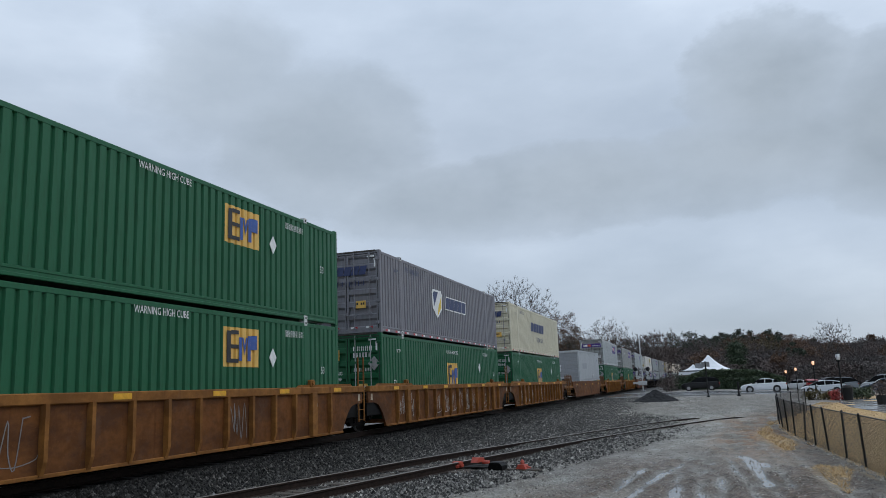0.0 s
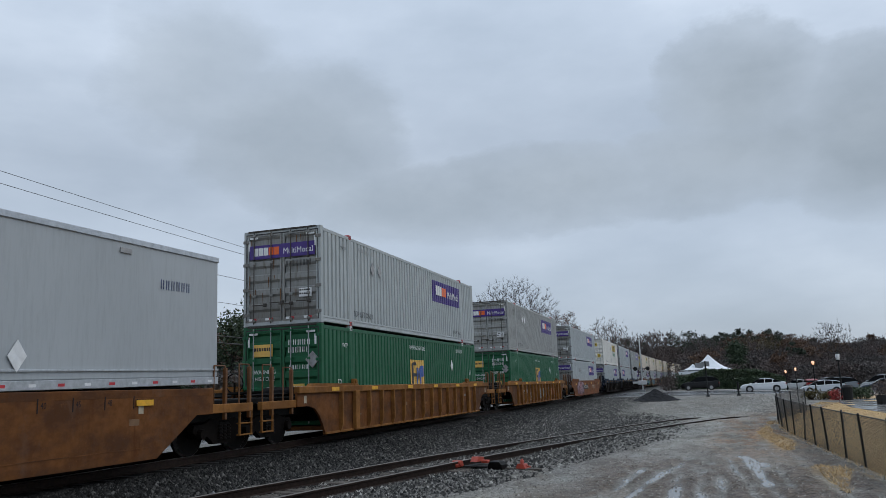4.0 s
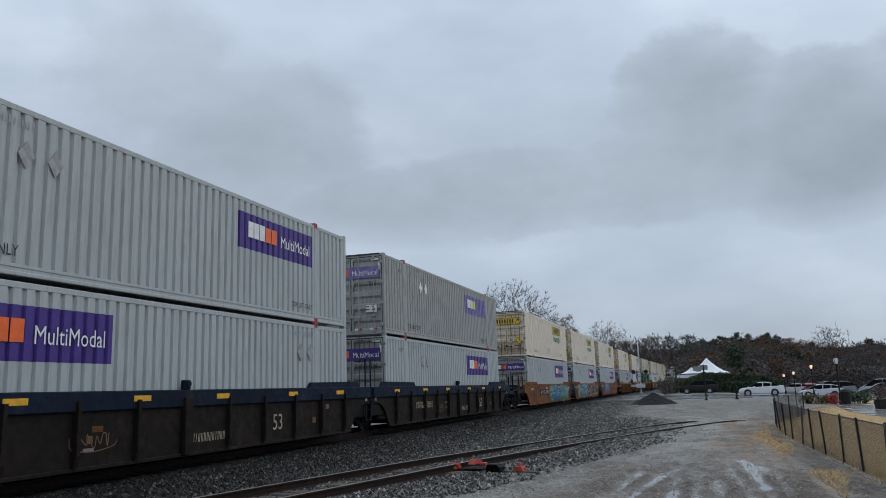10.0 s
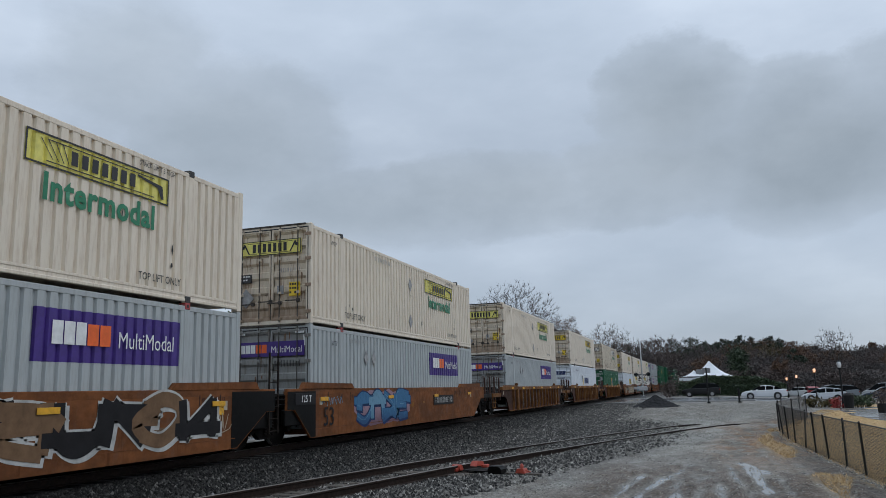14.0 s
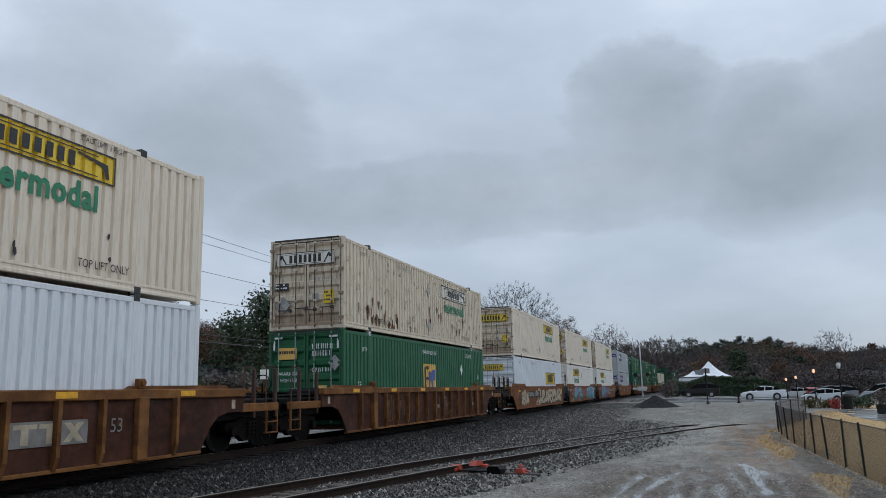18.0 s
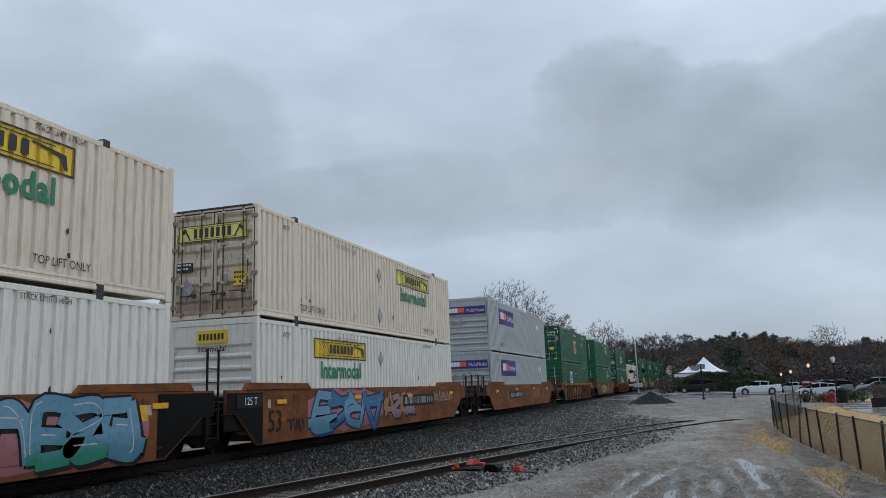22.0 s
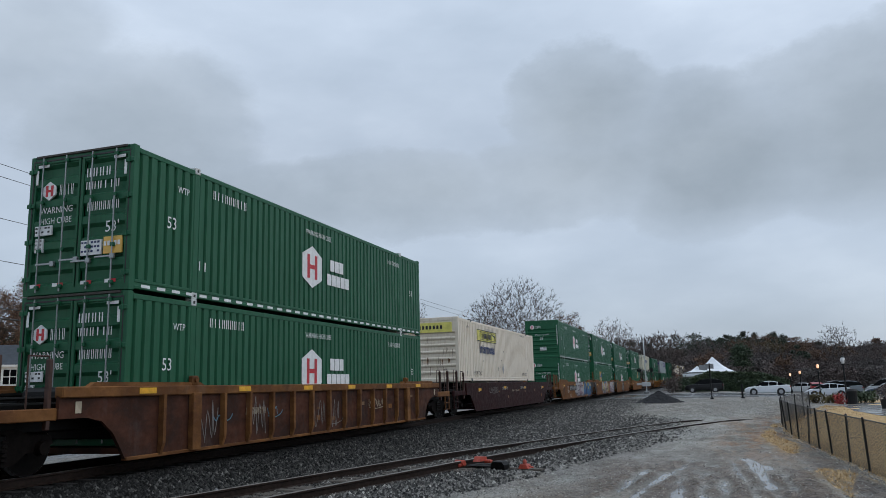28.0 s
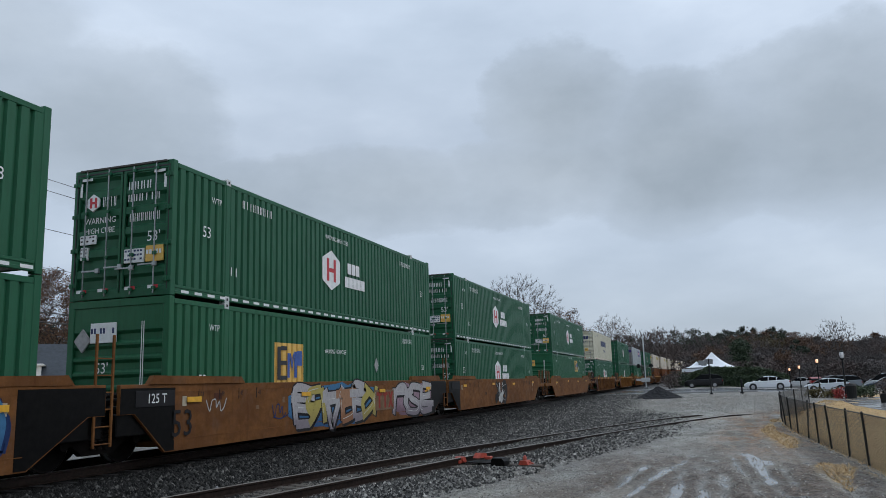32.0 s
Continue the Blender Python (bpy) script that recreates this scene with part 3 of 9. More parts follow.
def brand_block(root, logo, end, rnd, seed):
    """Green box with a square letter block in yellow or white."""
    bg_m, y0 = (AMBER, 10.2) if logo == 0 else (AMBER, 7.25) if logo == 1 else (WHITE_D if logo == 2 else AMBER, 4.15)
    z0, z1 = (1.60, 2.52) if logo == 0 else (0.85, 2.0) if logo == 1 else (1.05, 2.10)
    sheet_decal(root, y0, y0 + 1.5, z0, z1, bg_m, "square company panel")
    h = z1 - z0
    s = Shape()
    face(s, SX + 0.006, [(y0 + 0.12, z0 + 0.1 * h), (y0 + 0.28, z0 + 0.1 * h), (y0 + 0.28, z1 - 0.1 * h), (y0 + 0.12, z1 - 0.1 * h)])
    for k in (0.1, 0.46, 0.82):
        face(s, SX + 0.0065, [(y0 + 0.28, z0 + k * h), (y0 + 0.60, z0 + k * h), (y0 + 0.60, z0 + (k + 0.1) * h), (y0 + 0.28, z0 + (k + 0.1) * h)])
    part("dark_mark", (s, BLACK_D), root, "dark block of the company mark")
    s = Shape()
    a = y0 + 0.62
    face(s, SX + 0.007, [(a, z0 + 0.15 * h), (a + 0.12, z0 + 0.15 * h), (a + 0.12, z1 - 0.25 * h), (a, z1 - 0.25 * h)])
    face(s, SX + 0.0075, [(a + 0.12, z1 - 0.25 * h), (a + 0.24, z0 + 0.3 * h), (a + 0.36, z1 - 0.25 * h), (a + 0.30, z1 - 0.25 * h), (a + 0.24, z0 + 0.55 * h), (a + 0.18, z1 - 0.25 * h)])
    face(s, SX + 0.007, [(a + 0.36, z0 + 0.15 * h), (a + 0.50, z0 + 0.15 * h), (a + 0.50, z1 - 0.2 * h), (a + 0.36, z1 - 0.2 * h)])
    face(s, SX + 0.0075, [(a + 0.50, z0 + 0.45 * h), (a + 0.78, z0 + 0.45 * h), (a + 0.78, z1 - 0.18 * h), (a + 0.50, z1 - 0.18 * h)])
    part("blue_mark", (s, BLUE_D), root, "blue block of the company mark")
    if logo < 2:
        marking(root, "WARNING HIGH CUBE", y0 - 2.15 if logo == 0 else 8.0, 2.66 if logo == 0 else 2.45, 0.22, WHITE_D, 0.75)
        diamond(root, 12.35, 1.85)
    else:
        marking(root, "WARNING HIGH CUBE", 7.6, 1.95, 0.18, WHITE_D, 0.75)
        diamond(root, 10.6, 1.6, SILVER)
    marking(root, "53", 1.15, 1.15, 0.34, WHITE_D)
    marking(root, "53", LEN - 1.05, 1.55, 0.28, WHITE_D)
    marking(root, "WTP", 1.55, 2.3, 0.2, WHITE_D)
    serial(root, 13.0, 14.0, 2.5, 0.17, WHITE_D, seed)
    if end == "doors":
        label_plate(root, -0.62, 2.18, 0.62, 0.36, AMBER, "yellow company plate", 1, BLACK_D, seed)
        end_bars(root, 0.22, 0.98, 2.3, 2.46, 5, WHITE_D, "illegible painted number", seed)
        end_bars(root, 0.22, 0.90, 2.08, 2.24, 6, WHITE_D, "illegible painted number", seed + 3)
        end_bars(root, 0.22, 0.90, 1.6, 1.72, 6, WHITE_D, "illegible painted lines", seed + 4)
        part("lettering", letters("WARNING", 0.17, WHITE_D, 0.9), root, "painted lettering", pose(-0.55, -0.012, 1.55))
        part("lettering", letters("HIGH CUBE", 0.16, WHITE_D, 0.8), root, "painted lettering", pose(-0.55, -0.012, 1.35))
        part("lettering", letters("53'", 0.3, WHITE_D, 0.9), root, "painted lettering", pose(-0.35, -0.012, 1.0))
        s = Shape().prism([(0.78, 1.86), (1.0, 1.62), (1.22, 1.86), (1.0, 2.1)], "y", -0.02, 0.02)
        part("placard", (s, WHITE_D if seed % 2 else SILVER), root, "worn placard")
        label_plate(root, 0.55, 1.05, 0.36, 0.26, AMBER, "amber safety plate", 1, WHITE_D, seed)
    else:
        label_plate(root, -0.35, 2.2, 0.66, 0.42, WHITE_D if logo == 3 else bg_m, "company plate", 1, INK, seed)
        part("lettering", letters("53'", 0.32, WHITE_D, 0.9), root, "painted lettering", pose(-0.35, -0.012, 1.45))
        end_bars(root, 0.62, 0.74, 0.75, 2.4, 1, WHITE_D, "upright illegible number", seed)
        s = Shape().prism([(-1.1, 2.05), (-0.88, 1.8), (-0.66, 2.05), (-0.88, 2.3)], "y", -0.02, 0.02)
        part("placard", (s, SILVER if seed % 2 else RED_D), root, "worn placard")


def brand_hex(root, logo, end, rnd, seed):
    """Green box with a white hexagon, a red inner mark and white company blocks."""
    z0, z1, yc = 0.85, 2.05, 7.35
    zc, r, w = 1.45, 0.60, 0.58
    hexa = [(yc - w, zc - r * 0.55), (yc, zc - r), (yc + w, zc - r * 0.55), (yc + w, zc + r * 0.55), (yc, zc + r), (yc - w, zc + r * 0.55)]
    part("hexagon", cached("hexagon", lambda: face(Shape(), SX + 0.003, hexa).mesh("hexagon", WHITE_D)), root, "white hexagon")

    def redmark():
        s = Shape()
        for dy in (-0.30, 0.14):
            face(s, SX + 0.007, [(yc + dy, zc - 0.34), (yc + dy + 0.15, zc - 0.34), (yc + dy + 0.15, zc + 0.34), (yc + dy, zc + 0.34)])
        face(s, SX + 0.008, [(yc - 0.15, zc - 0.06), (yc + 0.14, zc - 0.06), (yc + 0.14, zc + 0.06), (yc - 0.15, zc + 0.06)])
        return s.mesh("red_mark", RED_D)
    part("red_mark", cached("hexred", redmark), root, "red inner mark")
    part("lettering", cached(("hexname",), lambda: bars(bars(Shape(), 8.45, 9.35, 1.48, 1.82, 3, SX + 0.004, random.Random(3), bold=True), 8.25, 9.75, 1.05, 1.38, 5, SX + 0.004, random.Random(8), bold=True).mesh("lettering", WHITE_D)), root, "white company blocks")
    marking(root, "WARNING HIGH CUBE", 7.75, 2.42, 0.2, WHITE_D, 0.75)
    marking(root, "53", 1.2, 1.5, 0.36, WHITE_D)
    marking(root, "53", LEN - 1.0, 1.5, 0.30, WHITE_D)
    marking(root, "WTP", 1.55, 2.28, 0.2, WHITE_D)
    serial(root, 2.6, 4.0, 2.45, 0.2, WHITE_D, seed, 9)
    serial(root, 12.9, 14.0, 2.42, 0.16, WHITE_D, seed + 1)
    strip = Shape()
    for i in range(34):
        y = 0.35 + i * 0.465
        strip.quad((HALF + 0.0, y, 0.07), (HALF + 0.0, y + 0.26, 0.07), (HALF + 0.0, y + 0.26, 0.13), (HALF + 0.0, y, 0.13))
    part("reflective_tape", cached("hextape", lambda: strip.mesh("reflective_tape", WHITE_D)), root, "white reflective tape")
    if end == "doors":
        s = Shape()
        hx = [(-0.92, 2.05), (-0.76, 1.94), (-0.60, 2.05), (-0.60, 2.22), (-0.76, 2.33), (-0.92, 2.22)]
        s.prism(hx, "y", -0.012, 0.02)
        part("hexagon", (s, WHITE_D), root, "small white hexagon")
        part("red_mark", (Shape().box(-0.85, -0.79, -0.016, 0, 2.02, 2.25).box(-0.72, -0.66, -0.016, 0, 2.02, 2.25).box(-0.79, -0.72, -0.016, 0, 2.11, 2.16), RED_D), root, "small red mark")
        end_bars(root, -0.50, -0.12, 2.02, 2.24, 4, WHITE_D, "white company blocks", seed)
        end_bars(root, 0.16, 0.80, 2.32, 2.5, 4, WHITE_D, "illegible painted number", seed + 1)
        end_bars(root, 0.16, 1.02, 2.06, 2.22, 6, WHITE_D, "illegible painted number", seed + 2)
        end_bars(root, 0.2, 1.02, 1.62, 1.80, 8, WHITE_D, "illegible painted lines", seed + 3)
        part("lettering", letters("WARNING", 0.19, WHITE_D, 0.9), root, "painted lettering", pose(-0.55, -0.012, 1.72))
        part("lettering", letters("HIGH CUBE", 0.18, WHITE_D, 0.85), root, "painted lettering", pose(-0.55, -0.012, 1.50))
        part("lettering", letters("53'", 0.32, WHITE_D, 0.9), root, "painted lettering", pose(0.85, -0.012, 1.26))
        end_common(root, WHITE_D, seed)
        label_plate(root, 0.36, 0.88, 0.5, 0.3, WHITE_D, "white notice plate", 3, INK, seed)
        label_plate(root, 0.88, 0.90, 0.44, 0.34, AMBER, "amber safety plate", 1, WHITE_D, seed)
    else:
        part("hexagon", (Shape().prism([(-0.88, 2.30), (-0.73, 2.20), (-0.58, 2.30), (-0.58, 2.46), (-0.73, 2.56), (-0.88, 2.46)], "y", -0.012, 0.02), WHITE_D), root, "small white hexagon")
        part("red_mark", (Shape().box(-0.82, -0.77, -0.016, 0, 2.27, 2.49).box(-0.70, -0.65, -0.016, 0, 2.27, 2.49), RED_D), root, "small red mark")
        end_bars(root, -0.46, -0.06, 2.28, 2.48, 4, WHITE_D, "white company blocks", seed)
        part("lettering", letters("WARNING HIGH CUBE", 0.12, WHITE_D, 0.9), root, "painted lettering", pose(0, -0.012, 1.78))
        part("lettering", letters("53'", 0.3, WHITE_D, 0.95), root, "painted lettering", pose(0, -0.012, 1.5))
        label_plate(root, 0.05, 0.72, 0.5, 0.26, WHITE_D, "white capacity plate", 2, BLACK_D, seed)
        end_bars(root, HALF - 0.16, HALF - 0.05, 1.0, 2.5, 1, WHITE_D, "upright illegible number", seed)
    serial(root, 2.1, 2.5, 0.75, 0.2, WHITE_D, 2, 2)


def brand_purple(root, logo, end, rnd, seed):
    """Grey box with a purple panel, white and orange company blocks and a subtitle."""
    panel = PURPLE_F if logo in (2,) else PURPLE
    y0 = 2.25 if logo in (1,) else 10.15
    z0, z1 = 1.58, 2.48
    sheet_decal(root, y0, y0 + 3.75, z0, z1, panel, "purple company panel")
    s = bars(Shape(), y0 + 0.35, y0 + 1.15, z0 + 0.3, z1 - 0.2, 3, SX + 0.005, random.Random(4), bold=True)
    part("white_mark", (s, WHITE_D), root, "white company blocks")
    s = bars(Shape(), y0 + 1.15, y0 + 1.75, z0 + 0.3, z1 - 0.22, 2, SX + 0.005, random.Random(5), bold=True)
    part("orange_mark", (s, ORANGE if logo != 2 else LEMON), root, "orange company blocks")
    marking(root, "MultiModal", y0 + 2.75, z0 + 0.42, 0.44, WHITE_D if logo != 2 else PURPLE_F, 0.82)
    for y in (3.8, 4.42) if logo != 1 else (13.2, 13.75):
        diamond(root, y, 2.05, WHITE_D if seed % 3 else SILVER)
    marking(root, "TOP LIFT ONLY", 3.0, 0.42, 0.26, BLACK_D, 0.85)
    marking(root, "TOP LIFT ONLY", 13.3, 0.42, 0.2, BLACK_D, 0.85)
    marking(root, "WTP", 1.5, 2.4, 0.2, BLACK_D)
    serial(root, 12.6 if logo == 1 else 2.6, 14.0 if logo == 1 else 4.0, 2.56, 0.13, SILVER, seed)
    # the end: a purple band across both leaves
    s = Shape().box(-HALF + 0.2, HALF - 0.2, -0.008, 0.03, 2.02, 2.44, 0.003)
    part("panel", (s, panel), root, "purple company panel")
    end_bars(root, -0.95, -0.45, 2.12, 2.36, 3, WHITE_D, "white company blocks", 4, True)
    end_bars(root, -0.45, -0.08, 2.12, 2.36, 2, ORANGE, "orange company blocks", 5, True)
    part("lettering", letters("MultiModal", 0.26, WHITE_D, 0.85), root, "painted lettering", pose(0.55, -0.014, 2.2))
    if end == "doors":
        end_bars(root, 0.15, 1.0, 1.72, 1.9, 9, BLACK_D, "illegible painted number", seed)
        label_plate(root, 0.78, 0.92, 0.4, 0.26, WHITE_D, "white capacity plate", 2, BLACK_D, seed)
    else:
        for x in (-0.75, -0.3):
            s = Shape().prism([(x - 0.14, 1.6), (x, 1.42), (x + 0.14, 1.6), (x, 1.78)], "y", -0.012, 0.03)
            part("placard", (s, SILVER), root, "worn placard")
        end_bars(root, HALF - 0.15, HALF - 0.03, 0.9, 2.7, 1, BLACK_D, "upright illegible number", seed)


def brand_yellow(root, logo, end, rnd, seed):
    """Cream box with a framed yellow panel of dark blocks over a green subtitle. logo: 0 new, 1 faded, 2 colourless, 3 panel alone, 4 panel near the rear."""
    pm = {0: GOLD, 1: LEMON, 2: IVORY, 3: GOLD, 4: GOLD, 5: LEMON, 6: GOLD}[logo]
    y0 = 3.05 if logo in (4, 5) else 9.7
    z0, z1 = (1.22, 2.05) if logo == 3 else (1.76, 2.52) if logo == 6 else (1.95, 2.52)
    sheet_decal(root, y0, y0 + 3.65, z0, z1, pm, "framed yellow company panel")
    s, f = Shape(), 0.035
    for a, b, c, d in ((y0, y0 + 3.65, z1 - f, z1), (y0, y0 + 3.65, z0, z0 + f), (y0, y0 + f, z0, z1), (y0 + 3.65 - f, y0 + 3.65, z0, z1)):
        face(s, SX + 0.006, [(a, c), (b, c), (b, d), (a, d)])
    for k in range(4):
        face(s, SX + 0.006, [(y0 + 0.3 + 0.16 * k, z1 - 0.1), (y0 + 0.325 + 0.16 * k, z1 - 0.1), (y0 + 0.60 + 0.12 * k, z0 + 0.14), (y0 + 0.58 + 0.12 * k, z0 + 0.14)])
    face(s, SX + 0.006, [(y0 + 2.7, z1 - 0.12), (y0 + 3.45, z1 - 0.2), (y0 + 3.5, z0 + 0.1), (y0 + 3.42, z0 + 0.1), (y0 + 3.3, z1 - 0.26), (y0 + 2.7, z1 - 0.16)])
    for a, b, c, d in ((y0 + 0.45, y0 + 3.2, z1 - 0.105, z1 - 0.085), (y0 + 0.45, y0 + 3.2, z0 + 0.085, z0 + 0.105)):
        face(s, SX + 0.006, [(a, c), (b, c), (b, d), (a, d)])
    bars(s, y0 + 0.98, y0 + 2.72, z0 + 0.16, z1 - 0.15, 7, SX + 0.007, random.Random(12), bold=0.62)
    part("dark_mark", (s, BLACK_D), root, "dark company blocks and frame")
    if logo != 3:
        marking(root, "Intermodal", y0 + 1.83, z0 - 0.36, 0.66, INK if logo == 5 else LEAF_D, 0.92, bold=0.032)
    marking(root, "TOP LIFT ONLY", 3.0, 0.40, 0.26, BLACK_D, 0.85)
    marking(root, "TOP LIFT ONLY", 13.2, 0.40, 0.22, BLACK_D, 0.85)
    marking(root, "WTP", 1.45, 2.5, 0.2, BLACK_D)
    marking(root, "STACK LIMIT 3 HIGH", 13.0 if logo not in (4, 5) else 12.9, 2.66, 0.15, BLACK_D, 0.8)
    serial(root, 4.6, 6.2, 2.55, 0.16, SILVER, seed)
    diamond(root, 8.0, 0.65, SILVER, 0.26)
    if seed % 2:
        diamond(root, 8.0, 2.05, SILVER, 0.26)
    if logo == 2:
        for k in range(34):
            y, z = (rnd.gauss(3.6, 1.9), rnd.gauss(0.62, 0.2)) if k < 22 else (rnd.uniform(7.5, 14.8), rnd.uniform(0.35, 1.5))
            r, drip = rnd.uniform(0.04, 0.15), rnd.uniform(0.05, 0.38)
            pts = []
            for q in range(11):
                a = 6.283 * q / 11
                rr = r * rnd.uniform(0.55, 1.15)
                pts.append((y + rr * 0.8 * math.cos(a), max(0.24, z + rr * math.sin(a) - (drip if q in (8, 9) else 0))))
            if 0.3 < y < 15.8:
                part("rust_patch", (face(Shape(), SX + 0.001 + 0.0002 * k, pts), STAIN if k % 3 else RUST_D), root, "rust patch eaten through the paint")
    # scuffs: small dark chips, with a shape of their own
    s = Shape()
    for _ in range(10 if logo != 3 else 3):
        y, z = rnd.uniform(0.6, 15.4), rnd.choice((rnd.uniform(0.3, 0.8), rnd.uniform(0.8, 2.3)))
        w, h = rnd.uniform(0.015, 0.05), rnd.uniform(0.04, 0.14)
        face(s, SX + 0.002, [(y - w, z), (y, z - h), (y + w, z - h * 0.3), (y + w * 0.6, z + h), (y - w * 0.7, z + h * 0.6)])
    part("scuff", (s, BLACK_D), root, "dark chips and scuffs in the paint")
    xa, xb, za, zb = (-0.80, 0.62, 2.06, 2.42) if logo in (3, 6) else (-1.06, 0.98, 2.04, 2.47)
    if end == "doors":
        part("panel", (Shape().box(xa, xb, -0.008, 0.03, za, zb, 0.003), pm), root, "yellow company panel")
        fr, w = Shape(), xb - xa
        for a, b, c, d in ((xa, xb, za, za + 0.022), (xa, xb, zb - 0.022, zb), (xa, xa + 0.022, za, zb), (xb - 0.022, xb, za, zb), (xa + 0.14 * w, xb - 0.14 * w, za + 0.055, za + 0.067), (xa + 0.14 * w, xb - 0.14 * w, zb - 0.067, zb - 0.055)):
            fr.box(a, b, -0.013, -0.007, c, d)
        for sx in (1, -1):
            mx = (xa + xb) / 2
            q = lambda f, z: (mx + sx * f * w, -0.0135, z)
            fr.quad(q(0.40, zb - 0.06), q(0.43, zb - 0.07), q(0.34, za + 0.06), q(0.32, za + 0.07))
            fr.quad(q(0.40, zb - 0.10), q(0.45, zb - 0.12), q(0.45, zb - 0.22), q(0.41, zb - 0.20))
        part("panel_frame", (fr, BLACK_D), root, "thin black frame")
        end_bars(root, xa + 0.22 * w, xb - 0.20 * w, za + 0.09, zb - 0.09, 7, BLACK_D, "dark company blocks", 12, 0.62)
        end_bars(root, 0.3, 0.98, 1.5, 1.62, 6, SILVER, "illegible painted number", seed)
        label_plate(root, 0.78, 1.0, 0.34, 0.40, GOLD, "yellow warning plate", 3, BLACK_D, seed)
        label_plate(root, 0.32, 1.0, 0.2, 0.24, SILVER, "small grey plate", 0)
        label_plate(root, -0.86, 1.38, 0.46, 0.24, BLACK_D, "black notice plate", 2, WHITE_D, seed)
        s = Shape().prism([(-1.05, 0.8), (-0.8, 0.52), (-0.55, 0.8), (-0.8, 1.08)], "y", -0.012, 0.03)
        part("placard", (s, SILVER), root, "worn placard holder")
    else:
        s = Shape().box(-0.45, 0.45, -0.008, 0.03, 2.28, 2.62, 0.003) if logo == 4 else Shape().box(-1.0, 1.0, -0.008, 0.03, 2.22, 2.66, 0.003)
        part("panel", (s, pm), root, "yellow company panel")
        end_bars(root, -0.38 if logo == 4 else -0.6, 0.38 if logo == 4 else 0.6, 2.37, 2.53, 7, BLACK_D, "dark company blocks", 12, 0.62)
        if logo == 4:
            part("lettering", letters("Intermodal", 0.2, BLACK_D, 0.9, 0.02), root, "painted lettering", pose(0, -0.012, 2.14))


def shield(s, y0, y1, z0, z1, x, m):
    w, h = y1 - y0, z1 - z0
    face(s, x, [(y0, z1 - 0.1 * h), (y0 + 0.1 * w, z1), (y0 + 0.9 * w, z1), (y1, z1 - 0.1 * h), (y1 - 0.04 * w, z0 + 0.35 * h), (y0 + 0.5 * w, z0), (y0 + 0.04 * w, z0 + 0.35 * h)], m)


